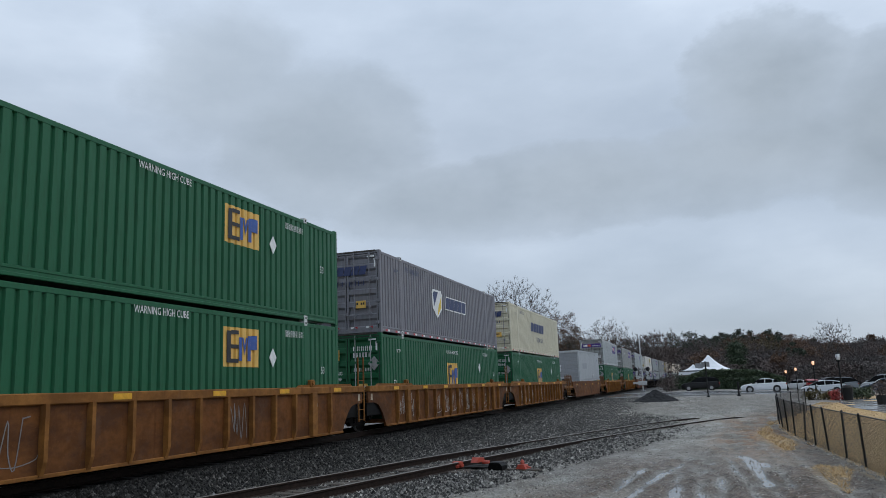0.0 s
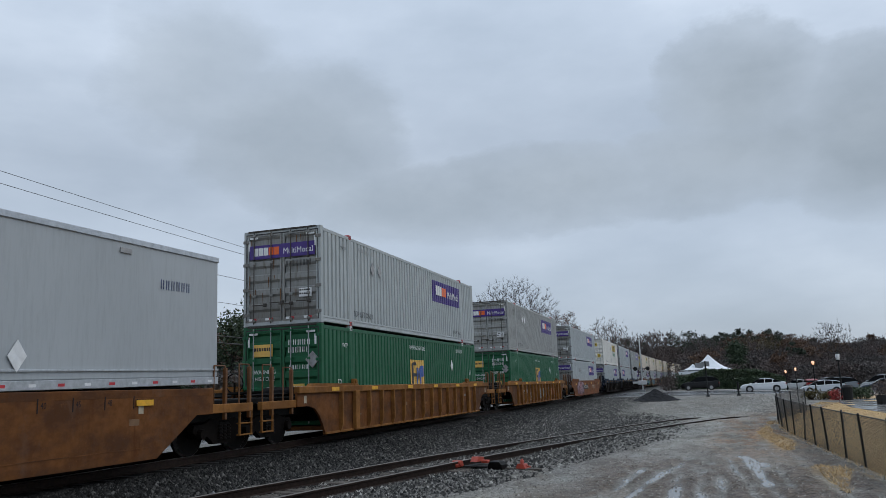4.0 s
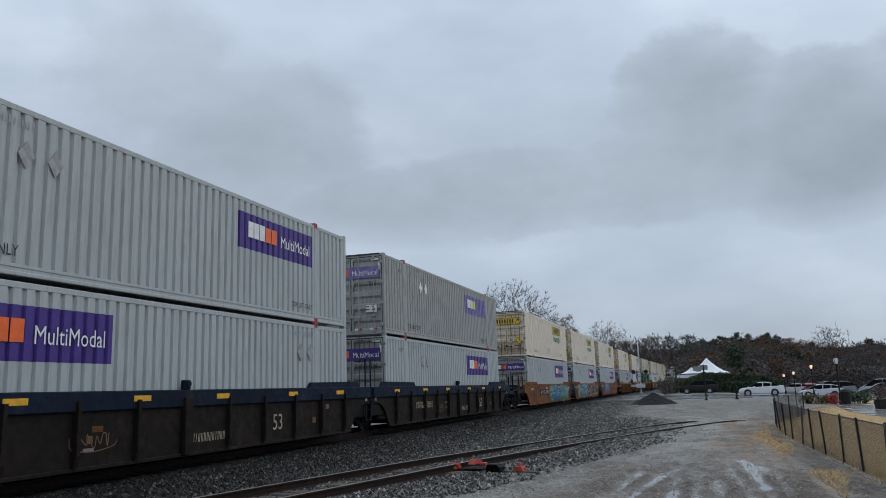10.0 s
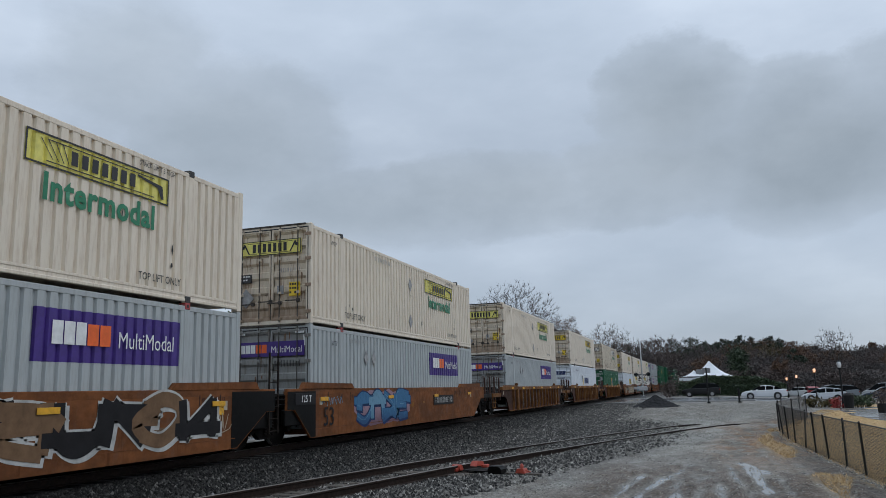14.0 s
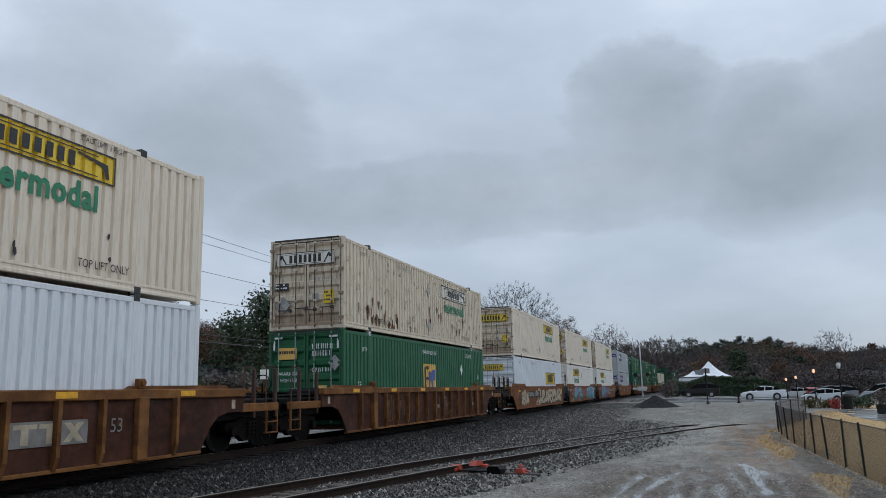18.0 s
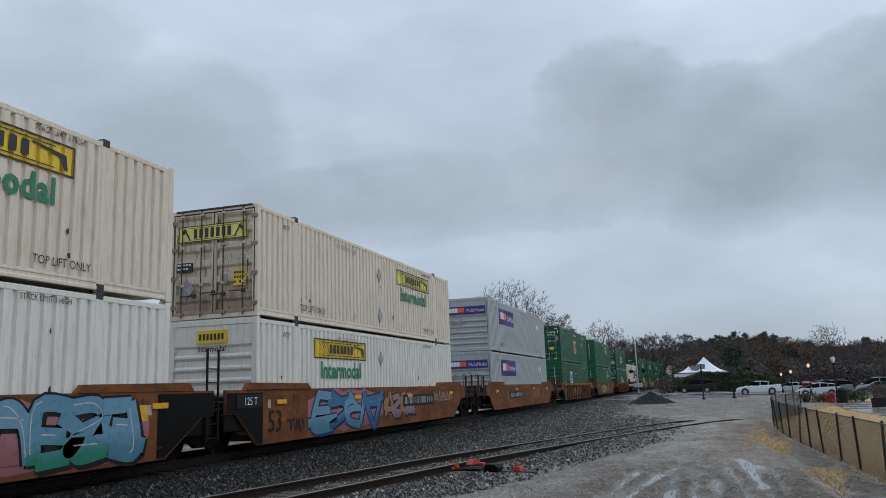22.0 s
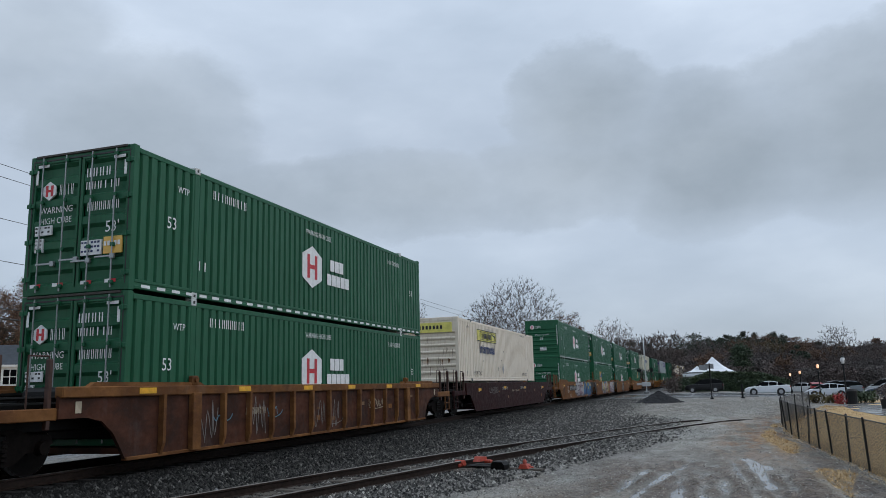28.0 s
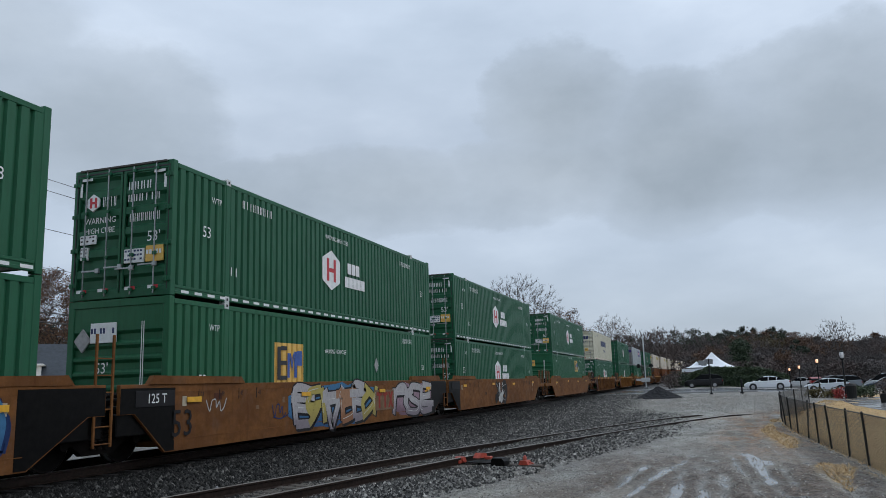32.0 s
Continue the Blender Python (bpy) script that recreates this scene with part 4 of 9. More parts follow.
def brand_shield(root, logo, end, rnd, seed):
    """Box with a shield and slanted dark company blocks. logo: 0 slate grey, 1 beige without shield, 2 white."""
    x = SX + 0.004
    if logo != 1:
        y0, y1, z0, z1 = (5.5, 6.85, 0.92, 2.12) if logo == 0 else (5.85, 7.1, 0.95, 2.1)
        s = Shape()
        shield(s, y0, y1, z0, z1, x, 0)
        part("shield", (s, WHITE_D), root, "white shield outline")
        w, h = y1 - y0, z1 - z0
        s = Shape()
        face(s, x + 0.004, [(y0 + 0.1 * w, z1 - 0.14 * h), (y0 + 0.2 * w, z1 - 0.07 * h), (y0 + 0.6 * w, z1 - 0.07 * h), (y0 + 0.2 * w, z0 + 0.40 * h)])
        part("blue_field", (s, INK), root, "dark blue field of the shield")
        s = Shape()
        face(s, x + 0.004, [(y0 + 0.9 * w, z1 - 0.2 * h), (y0 + 0.88 * w, z0 + 0.4 * h), (y0 + 0.5 * w, z0 + 0.08 * h), (y0 + 0.62 * w, z0 + 0.45 * h)])
        part("gold_field", (s, GOLD), root, "golden field of the shield")
        y2, y3, z2, z3 = (7.25, 10.3, 1.42, 1.92) if logo == 0 else (7.45, 10.2, 1.30, 1.85)
        halo = bars(Shape(), y2 - 0.05, y3 + 0.05, z2 - 0.05, z3 + 0.05, 5, x, random.Random(21), slant=0.25, bold=True)
        part("white_halo", (halo, WHITE_D), root, "pale outline of the blocks")
        part("company_mark", (bars(Shape(), y2, y3, z2, z3, 5, x + 0.004, random.Random(21), slant=0.25, bold=True), INK), root, "slanted dark blue company blocks")
    else:
        part("company_mark", (bars(Shape(), 5.8, 10.2, 1.5, 2.08, 5, x, random.Random(21), slant=0.25, bold=True), INK), root, "slanted dark blue company blocks")
        marking(root, "INTERMODAL", 8.75, 0.98, 0.42, INK, 0.9)
    marking(root, "WTP", 1.5, 2.3, 0.2, INK)
    serial(root, 2.5, 4.0, 2.5, 0.2, INK, seed, 9)
    marking(root, "53", LEN - 1.0, 0.5, 0.24, INK)
    if logo < 2:
        def tape():
            s = Shape()
            for i in range(17):
                y = 0.4 + i * 0.93
                s.quad((HALF + 0.001, y, 0.06), (HALF + 0.001, y + 0.2, 0.06), (HALF + 0.001, y + 0.2, 0.13), (HALF + 0.001, y, 0.13), m=0)
                s.quad((HALF + 0.001, y + 0.2, 0.06), (HALF + 0.001, y + 0.4, 0.06), (HALF + 0.001, y + 0.4, 0.13), (HALF + 0.001, y + 0.2, 0.13), m=1)
            return s.mesh("reflective_tape", RED_D, WHITE_D)
        part("reflective_tape", cached("redtape", tape), root, "red and white reflective tape")
    else:
        marking(root, "STACK LIMIT 3 HIGH", 3.1, 2.4, 0.16, INK, 0.8)
    s = bars(Shape(), -0.7, 0.75, 2.05, 2.36, 5, 0, random.Random(21), slant=0.25, bold=True)
    s.v = [(y, -0.014, z) for _, y, z in s.v]
    part("company_mark", (s, INK), root, "slanted dark blue company blocks")
    end_bars(root, -0.7, 0.75, 1.66, 1.84, 9, INK, "illegible painted number", seed)
    if logo == 2:
        sh = Shape()
        shield(sh, -1.08, -0.74, 1.98, 2.42, 0, 0)
        sh.v = [(y, -0.013, z) for _, y, z in sh.v]
        part("shield", (sh, BLUE_D), root, "small blue shield")
    label_plate(root, 0.55, 1.0, 0.36, 0.26, AMBER, "amber safety plate", 1, BLACK_D, seed)


def brand_none(root, logo, end, rnd, seed):
    serial(root, 12.5, 14.0, 2.45, 0.16, SILVER, seed)


BRANDS = {"block": brand_block, "hex": brand_hex, "purple": brand_purple, "yellow": brand_yellow, "shield": brand_shield, "none": brand_none}


# ---- well cars; local y from the rear wall of the load, z from the rail ----
TRACK_X = -11.535
FLOOR_Z = 0.36


def truck_meshes():
    def frame_side():
        o = [(-1.15, 0.52), (-1.10, 0.66), (-0.72, 0.68), (-0.42, 0.78), (0.42, 0.78), (0.72, 0.68), (1.10, 0.66), (1.15, 0.52), (0.95, 0.40), (0.62, 0.40), (0.36, 0.22), (-0.36, 0.22), (-0.62, 0.40), (-0.95, 0.40)]
        s = Shape().prism(o, "x", -0.07, 0.07)
        for y in (-0.89, 0.89):
            s.tube((0.04, y, 0.46), (0.17, y, 0.46), 0.13, 0.11, 10)
        for y in (-0.16, 0.0, 0.16):
            for k in range(5):
                s.tube((0.07, y, 0.32 + 0.07 * k), (0.075, y, 0.36 + 0.07 * k), 0.075, 0.06, 8)
        return s.mesh("side_frame", TRUCK_M)

    def wheel():
        s = Shape()
        s.tube((-0.07, 0, 0), (0.055, 0, 0), 0.445, 0.455, 28)
        s.tube((-0.05, 0, 0), (0.057, 0, 0), 0.459, 0.457, 28, m=1, caps=False)
        s.tube((-0.085, 0, 0), (-0.055, 0, 0), 0.485, 0.485, 28)
        s.tube((0.05, 0, 0), (0.085, 0, 0), 0.11, 0.10, 12)
        return s.mesh("wheel", WHEEL_M, TREAD, smooth=True)

    axle = Shape().tube((-0.72, 0, 0), (0.72, 0, 0), 0.085, n=10).mesh("axle", IRON, smooth=True)
    bolster = Shape().box(-1.1, 1.1, -0.2, 0.2, 0.42, 0.72, 0.03).mesh("bolster", IRON)
    return frame_side(), wheel(), axle, bolster


SIDE_FRAME, WHEEL, AXLE, BOLSTER = truck_meshes()


def truck(root, y):
    t = part("truck", BOLSTER, root, "greasy black four-wheel truck", pose(0, y, 0))
    for sx in (1, -1):
        part("side_frame", SIDE_FRAME, t, "", pose(sx * 1.0, 0, 0, 0, 0, 0 if sx > 0 else 180))
    for dy in (-0.89, 0.89):
        part("axle", AXLE, t, "", pose(0, dy, 0.455))
        for sx in (1, -1):
            part("wheel", WHEEL, t, "", pose(sx * 0.75, dy, 0.457, 0, 0, 0 if sx > 0 else 180))


def side_outline(ea, eb, smooth_side):
    a0 = -1.62 if ea == "full" else -1.45
    b0 = LEN + 1.62 if eb == "full" else LEN + 1.45
    lift = 0.92
    left = [(a0, 1.30), (a0, lift), (-1.0, lift), (-0.62, 0.84), (-0.34, 0.62), (-0.12, 0.32), (0.0, 0.13)] if not smooth_side else [(a0, 1.30), (a0, lift - 0.02), (-1.05, lift - 0.02), (-0.15, 0.13)]
    right = [(LEN, 0.13), (LEN + 0.12, 0.32), (LEN + 0.34, 0.62), (LEN + 0.62, 0.84), (LEN + 1.0, lift), (b0, lift), (b0, 1.30)] if not smooth_side else [(LEN - 0.2, 0.13), (LEN + 1.05, lift - 0.02), (b0, lift - 0.02), (b0, 1.30)]
    return left + right


def handrail(root, y, x, mat, tall=0.75, wide=0.42, z0=0.95):
    def make():
        s = Shape()
        for dy in (0, wide):
            s.tube((0, dy, 0), (0, dy, tall), 0.016, n=6)
        s.tube((0, 0, tall), (0, wide, tall), 0.016, n=6)
        s.box(-0.045, 0.045, wide - 0.03, wide + 0.05, -0.2, tall * 0.95, 0.01)
        return s.mesh("handrail", mat)
    part("handrail", cached(("rail", mat.name, tall, wide), make), root, "upright grab rail", pose(x, y, z0))


def ladder(root, y, mat):
    def make():
        s = Shape()
        for dy in (0, 0.42):
            s.box(-0.02, 0.02, dy - 0.025, dy + 0.025, 0.36, 2.35, 0.006)
        for k in range(6):
            s.tube((0.0, 0, 0.42 + 0.3 * k), (0.0, 0.42, 0.42 + 0.3 * k), 0.014, n=6)
        return s.mesh("ladder", mat)
    part("ladder", cached(("ladder", mat.name), make), root, "side ladder", pose(1.38, y, 0))


def end_gear(root, y, sign, kind, mat):
    """Platform, drawbar, steps and rails beyond one end of the well. sign: -1 rear, 1 front."""
    def flip(a, b):
        return (a, b) if a < b else (b, a)
    Y = lambda d: y + sign * d
    reach = 3.55 if kind == "full" else 1.6
    grab = {"navy_blue_steel": NAVY, "sooty_brown_steel": HANDRAIL_R, "tan_rib_steel": HANDRAIL_R, "maroon_steel": HANDRAIL_R}.get(mat.name, HANDRAIL)
    s = Shape().box(-1.25, 1.25, *flip(Y(-0.02), Y(reach * 0.88)), 0.98, 1.06, 0.015)
    part("end_platform", (s, IRON), root, "dark end platform")
    s = Shape().box(-0.32, 0.32, *flip(Y(-0.1), Y(reach)), 0.66, 0.98, 0.03)
    s.box(-1.2, 1.2, *flip(Y(0.0), Y(0.14)), 0.5, 1.32, 0.02)
    s.box(-1.0, 1.0, *flip(Y(0.1), Y(reach * 0.93)), 0.70, 1.20, 0.03)
    s.tube((0.8, Y(0.2), 1.28), (0.8, Y(reach * 0.9), 1.26), 0.035, n=6)
    s.tube((-0.5, Y(0.2), 1.34), (-0.5, Y(reach * 0.9), 1.30), 0.05, n=6)
    part("draft_sill", (s, IRON), root, "dark draft sill")
    if kind == "full":
        s = Shape().box(-0.12, 0.12, *flip(Y(reach - 0.1), Y(reach + 0.28)), 0.72, 0.96, 0.03).box(-0.2, 0.16, *flip(Y(reach + 0.05), Y(reach + 0.3)), 0.7, 1.0, 0.04)
        part("coupler", (s, IRON), root, "rusty knuckle coupler")
        s = Shape().tube((0.3, Y(reach - 0.2), 0.85), (0.42, Y(reach + 0.1), 0.45), 0.03, n=6).tube((0.42, Y(reach + 0.1), 0.45), (0.3, Y(reach + 0.32), 0.6), 0.03, n=6)
        part("brake_hose", (s, IRON), root, "black brake hose")
        # side sill of the platform and a corner step
        for sx in (1, -1):
            s = Shape().box(*flip(sx * 1.22, sx * 1.36), *flip(Y(1.6), Y(3.3)), 0.9, 1.10, 0.015)
            part("platform_sill", (s, mat), root)
            s = Shape()
            for dy in (2.75, 3.25):
                s.box(*flip(sx * 1.30, sx * 1.35), *flip(Y(dy), Y(dy + 0.04)), 0.35, 0.95, 0.006)
            for z in (0.36, 0.62):
                s.box(*flip(sx * 1.26, sx * 1.36), *flip(Y(2.75), Y(3.29)), z, z + 0.03, 0.006)
            part("step", (s, mat), root, "corner step")
        handrail(root, Y(3.2) - (0.42 if sign > 0 else 0), 1.30, grab, 1.05)
        handrail(root, Y(2.2) - (0.42 if sign > 0 else 0), 1.30, grab, 1.0)
        truck(root, Y(2.52))
        s = Shape().tube((0.0, Y(0.9), 1.30), (0.9, Y(0.9), 1.30), 0.16, n=12).box(0.2, 0.6, *flip(Y(1.3), Y(1.7)), 1.06, 1.30, 0.02)
        part("brake_gear", (s, IRON), root, "brake cylinder and valve")
        if sign < 0:
            s = Shape()
            n = 14
            for i in range(n):
                a, b = 2 * math.pi * i / n, 2 * math.pi * (i + 1) / n
                s.tube((-0.6 + 0.27 * math.cos(a), Y(1.5), 1.60 + 0.27 * math.sin(a)), (-0.6 + 0.27 * math.cos(b), Y(1.5), 1.60 + 0.27 * math.sin(b)), 0.018, n=5, caps=False)
            s.tube((-0.6, Y(1.5), 1.06), (-0.6, Y(1.5), 1.62), 0.03, n=6)
            part("brake_wheel", (s, IRON), root, "hand brake wheel")
    else:
        s = Shape().box(*flip(1.22, 1.34), *flip(Y(0.2), Y(1.45)), 0.5, 0.92, 0.02)
        part("platform_sill", (s, IRON), root)
        if sign > 0:
            truck(root, y + 1.68)
            ladder(root, y + 1.2, mat)


def curve_through(pts, n=6):
    """A smooth line through given points."""
    out = []
    for i in range(len(pts) - 1):
        p0, p1, p2, p3 = pts[max(i - 1, 0)], pts[i], pts[i + 1], pts[min(i + 2, len(pts) - 1)]
        for k in range(n):
            t = k / n
            out.append(tuple(0.5 * (2 * b + (c - a) * t + (2 * a - 5 * b + 4 * c - d) * t * t + (3 * b - a - 3 * c + d) * t ** 3) for a, b, c, d in zip(p0, p1, p2, p3)))
    return out + [pts[-1]]


def ribbon(s, x, pts, width, m=0, taper=1.0):
    """A band of paint along a line of (y, z)."""
    n, left, right = len(pts), [], []
    for i, (y, z) in enumerate(pts):
        a, b = pts[max(i - 1, 0)], pts[min(i + 1, n - 1)]
        d = math.hypot(b[0] - a[0], b[1] - a[1]) or 1
        w = width / 2 * (1 + (taper - 1) * i / (n - 1))
        ny, nz = -(b[1] - a[1]) / d * w, (b[0] - a[0]) / d * w
        left.append((x, y + ny, z + nz))
        right.append((x, y - ny, z - nz))
    for i in range(n - 1):
        s.quad(right[i], right[i + 1], left[i + 1], left[i], m=m)


STROKES = [
    [[(0.2, 0.0), (0.3, 1.0)], [(0.3, 1.0), (0.85, 0.85), (0.8, 0.5), (0.3, 0.5)], [(0.45, 0.5), (0.95, 0.0)]],
    [[(0.85, 0.9), (0.35, 1.0), (0.2, 0.7), (0.7, 0.4), (0.65, 0.05), (0.1, 0.1)]],
    [[(0.05, 0.0), (0.45, 1.0), (0.6, 1.0), (0.9, 0.0)], [(0.25, 0.38), (0.8, 0.34)]],
    [[(0.3, 1.0), (0.2, 0.0), (0.85, 0.05)], [(0.25, 0.5), (0.75, 0.55)], [(0.3, 1.0), (0.9, 0.95)]],
    [[(0.15, 1.0), (0.2, 0.3), (0.45, 0.0), (0.75, 0.2), (0.85, 1.0)]],
    [[(0.2, 0.0), (0.2, 1.0)], [(0.2, 0.95), (0.8, 0.1)], [(0.8, 0.0), (0.85, 1.0)]],
    [[(0.25, 0.0), (0.25, 1.0)], [(0.9, 1.0), (0.3, 0.5), (0.95, 0.0)]],
    [[(0.9, 0.8), (0.5, 1.0), (0.15, 0.6), (0.2, 0.2), (0.55, 0.0), (0.9, 0.25)], [(0.6, 0.45), (0.95, 0.42)]],
]


def graffiti(root, cols, y0, y1, z0, z1, seed, fill=None, line="black", shine="white", fat=0.24, count=0):
    """A mural: an uneven colour field and big leaning strokes, each with a dark edge, a drop shade and a shine."""
    rnd = random.Random(seed)
    x = 1.404
    if fill:
        k = max(8, int((y1 - y0) / 0.35))
        lo, hi = [], []
        for i in range(k + 1):
            y = y0 - 0.25 + (y1 - y0 + 0.5) * i / k
            e = min(1, min(i, k - i) / 2.5)
            lo.append((x, y, max(0.17, z0 + (0.4 - rnd.uniform(0.3, 0.45)) * 1.0 + 0.35 * (1 - e))))
            hi.append((x, y, min(1.43, z1 - rnd.uniform(-0.03, 0.12) - 0.3 * (1 - e))))
        s = Shape()
        for i in range(k):
            s.quad(lo[i], lo[i + 1], hi[i + 1], hi[i])
        part("graffiti_field", (s, fill), root, "sprayed colour field")
    n = round((count or max(2, int((y1 - y0) / 1.35))) * 1.5)
    w, h = (y1 - y0) / n, z1 - z0
    last = -1
    for i in range(n):
        k = rnd.choice([q for q in range(len(STROKES)) if q != last])
        last = k
        lean, grow, drop = rnd.uniform(-0.10, 0.22), rnd.uniform(0.95, 1.12), rnd.uniform(-0.06, 0.06)
        lines = []
        ma, mb = rnd.random() < 0.55, rnd.random() < 0.5
        extra = STROKES[rnd.randrange(len(STROKES))][0]
        for st in STROKES[k] + [[(q, p) for p, q in extra[:3]]]:
            st = [((1 - p) if ma else p, (1 - q) if mb else q) for p, q in st]
            pts = [(y0 + w * (i + (p * grow * 1.35 - 0.2) + rnd.uniform(-0.05, 0.05)) + lean * (q - 0.5), z0 + fat * 0.6 + (h - fat * 1.2) * (q + rnd.uniform(-0.04, 0.04)) + drop * 0.4) for p, q in st]
            lines.append(curve_through(pts, 5) if len(pts) > 2 else [tuple(pts[0][j] + (pts[1][j] - pts[0][j]) * t / 4 + (0.03 * math.sin(t * 0.8) if j == 0 else 0) for j in (0, 1)) for t in range(5)])
        s = Shape()
        lift = x + 0.002 + 0.0006 * i
        tap = rnd.uniform(0.8, 1.25)
        for pts in lines:
            ribbon(s, lift, [(p + 0.07, q - 0.05) for p, q in pts], fat + 0.06, 0, tap)
            ribbon(s, lift + 0.0002, pts, fat + 0.085, 0, tap)
        for j, pts in enumerate(lines):
            ribbon(s, lift + 0.008 + 0.0003 * j, pts, fat, 1, tap)
        if shine:
            for pts in lines[:2]:
                ribbon(s, lift + 0.011, [(p - fat * 0.28, q + fat * 0.1) for p, q in pts[1:len(pts) // 2 + 2]], 0.022, 2)
        part("graffiti_stroke", (s, SPRAY[line], cols[i % len(cols)], SPRAY[shine or "white"]), root, "sprayed letter-like shape")


SPRAY = {k: plain("spray_" + k, c, 0.6, 0, 3, 0.3, 0.1, 0.2) for k, c in {
    "white": (0.46, 0.46, 0.44), "grey": (0.20, 0.19, 0.18), "black": (0.014, 0.013, 0.014), "red": (0.26, 0.035, 0.025), "cream": (0.40, 0.34, 0.25), "navy": (0.012, 0.03, 0.10), "dim": (0.17, 0.10, 0.055), "rose": (0.22, 0.10, 0.10)}.items()}
for _k, _a, _b in (("blue", (0.05, 0.16, 0.30), (0.03, 0.09, 0.20)), ("sky", (0.15, 0.30, 0.42), (0.07, 0.19, 0.26)), ("teal", (0.12, 0.27, 0.38), (0.025, 0.19, 0.13)), ("green", (0.16, 0.26, 0.20), (0.04, 0.22, 0.03)),
                   ("pink", (0.34, 0.15, 0.17), (0.26, 0.10, 0.11)), ("yellow", (0.40, 0.33, 0.09), (0.30, 0.24, 0.08)), ("mauve", (0.30, 0.20, 0.24), (0.17, 0.10, 0.13)), ("silver", (0.40, 0.38, 0.38), (0.22, 0.19, 0.21)), ("mint", (0.27, 0.30, 0.16), (0.22, 0.25, 0.11)), ("peach", (0.34, 0.18, 0.10), (0.26, 0.12, 0.06))):
    SPRAY[_k] = spray("spray_" + _k, _a, _b)


def tag_lines(root, y0, y1, z0, z1, mat, seed, thick=0.022):
    """Thin sprayed handwriting that cannot be read."""
    rnd = random.Random(seed)
    y, up, pts = y0, True, []
    while y < y1:
        pts.append((y + rnd.uniform(-0.07, 0.03), (z1 if up else z0) + rnd.uniform(-0.22, 0.22) * (z1 - z0)))
        up = not up if rnd.random() < 0.85 else up
        y += rnd.uniform(0.035, 0.13)
    s = Shape()
    if len(pts) > 2:
        ribbon(s, 1.4075, curve_through(pts, 4), thick)
        if rnd.random() < 0.6:
            ribbon(s, 1.4078, curve_through([(y0, z0 - 0.04), ((y0 + y1) / 2, z0 - 0.09), (y1, z0 - 0.02), (y1 + 0.1, z0 + 0.08)], 4), thick * 0.8)
        part("graffiti_tag", (s, mat), root, "thin sprayed scrawl")


def well_car(u, style, colour, ea, eb, label, seed=1, sill=None, marks=()):
    rnd = random.Random(seed)
    root = thing("well_car", label, "railway car", "cars of the train")
    smooth_side = style in ("smooth", "low")
    rim = 1.36
    key = (style, colour.name, ea, eb)
    def side():
        o = side_outline(ea, eb, smooth_side)
        return Shape().prism(o, "x", -0.035, 0.035).mesh("well_side", colour)
    sm = cached(("side",) + key, side)
    trim = TRIM_O if colour is OCHRE else TRIM_R if colour is RUSSET else colour
    sill = sill or (trim if not smooth_side else colour)
    a0, b0 = side_outline(ea, eb, smooth_side)[0][0], side_outline(ea, eb, smooth_side)[-1][0]
    def top():
        s = Shape()
        if smooth_side:
            s.box(-0.06, 0.037, a0, b0, 1.29, 1.45, 0.012)
        else:
            s.box(-0.08, 0.10, a0, b0, 1.26 if style == "ribbed" else 1.10, 1.45, 0.018)
        return s.mesh("top_sill", sill)
    def chord():
        return Shape().box(-0.06, 0.07, 0.0, LEN, 0.10, 0.17, 0.012).mesh("bottom_chord", trim)
    def guide():
        h = 0.075 if style == "ribbed" else 0.17
        s = Shape().prism([(-1.0, 1.45), (2.3, 1.45), (2.15, 1.45 + h * 0.85), (-0.85, 1.45 + h)], "x", -0.05, 0.07)
        return s.mesh("load_guide", sill)
    for sx in (1, -1):
        at = pose(sx * 1.365, 0, 0, 0, 0, 0)
        part("well_side", sm, root, "", at)
        part("top_sill", cached(("top",) + key + (sill.name,), top), root, "", at)
        if style != "low":
            gm = cached(("guide", sill.name, style), guide)
            part("load_guide", gm, root, "", pose(sx * 1.365, 0.0 if ea == "full" else 0.3, 0))
            part("load_guide", gm, root, "", pose(sx * 1.365, LEN if eb == "full" else LEN - 0.3, 0, 0, 0, 180))
        if not smooth_side:
            part("bottom_chord", cached(("chord", trim.name), chord), root, "", at)
    if style in ("ribbed", "deep"):
        def rib():
            s = Shape()
            s.prism([(0.0, 1.28), (0.12, 1.28), (0.12, 0.36), (0.05, 0.14), (0.0, 0.14)], "y", -0.042, 0.042)
            return s.mesh("side_rib", trim)
        rm = cached(("rib", trim.name), rib)
        rib_at = [LEN / 2 + (k - 7) * 1.022 for k in range(15) if k not in (1, 13)] if style == "ribbed" else [LEN / 2 + k * 1.51 for k in range(-5, 6) if k]
        for y in rib_at:
            part("side_rib", rm, root, "", pose(1.40, y, 0))
        for i in (0, 3, 6, 9, 12):
            part("side_rib", rm, root, "", pose(-1.40, 0.55 + i * (LEN - 1.1) / 12, 0, 0, 0, 180))
        def wide():
            return Shape().box(0.0, 0.13, -0.14, 0.14, 0.14, 1.30, 0.012).mesh("pivot_post", trim)
        for y in (1.95, LEN - 1.95) if style == "ribbed" else (LEN / 2,):
            part("pivot_post", cached(("wide", trim.name), wide), root, "", pose(1.40, y, 0))
            s = cached(("lug", sill.name), lambda: Shape().box(-0.06, 0.06, -0.1, 0.1, 0, 0.2, 0.02).tube((0.06, 0, 0.12), (0.1, 0, 0.12), 0.06, n=10).mesh("lifting_lug", sill))
            part("lifting_lug", s, root, "", pose(1.40, y, 1.45))
    s = cached(("floor", colour.name), lambda: Shape().box(-1.33, 1.33, 0.02, LEN - 0.02, 0.22, 0.34, 0.01).mesh("well_floor", colour))
    part("well_floor", s, root)
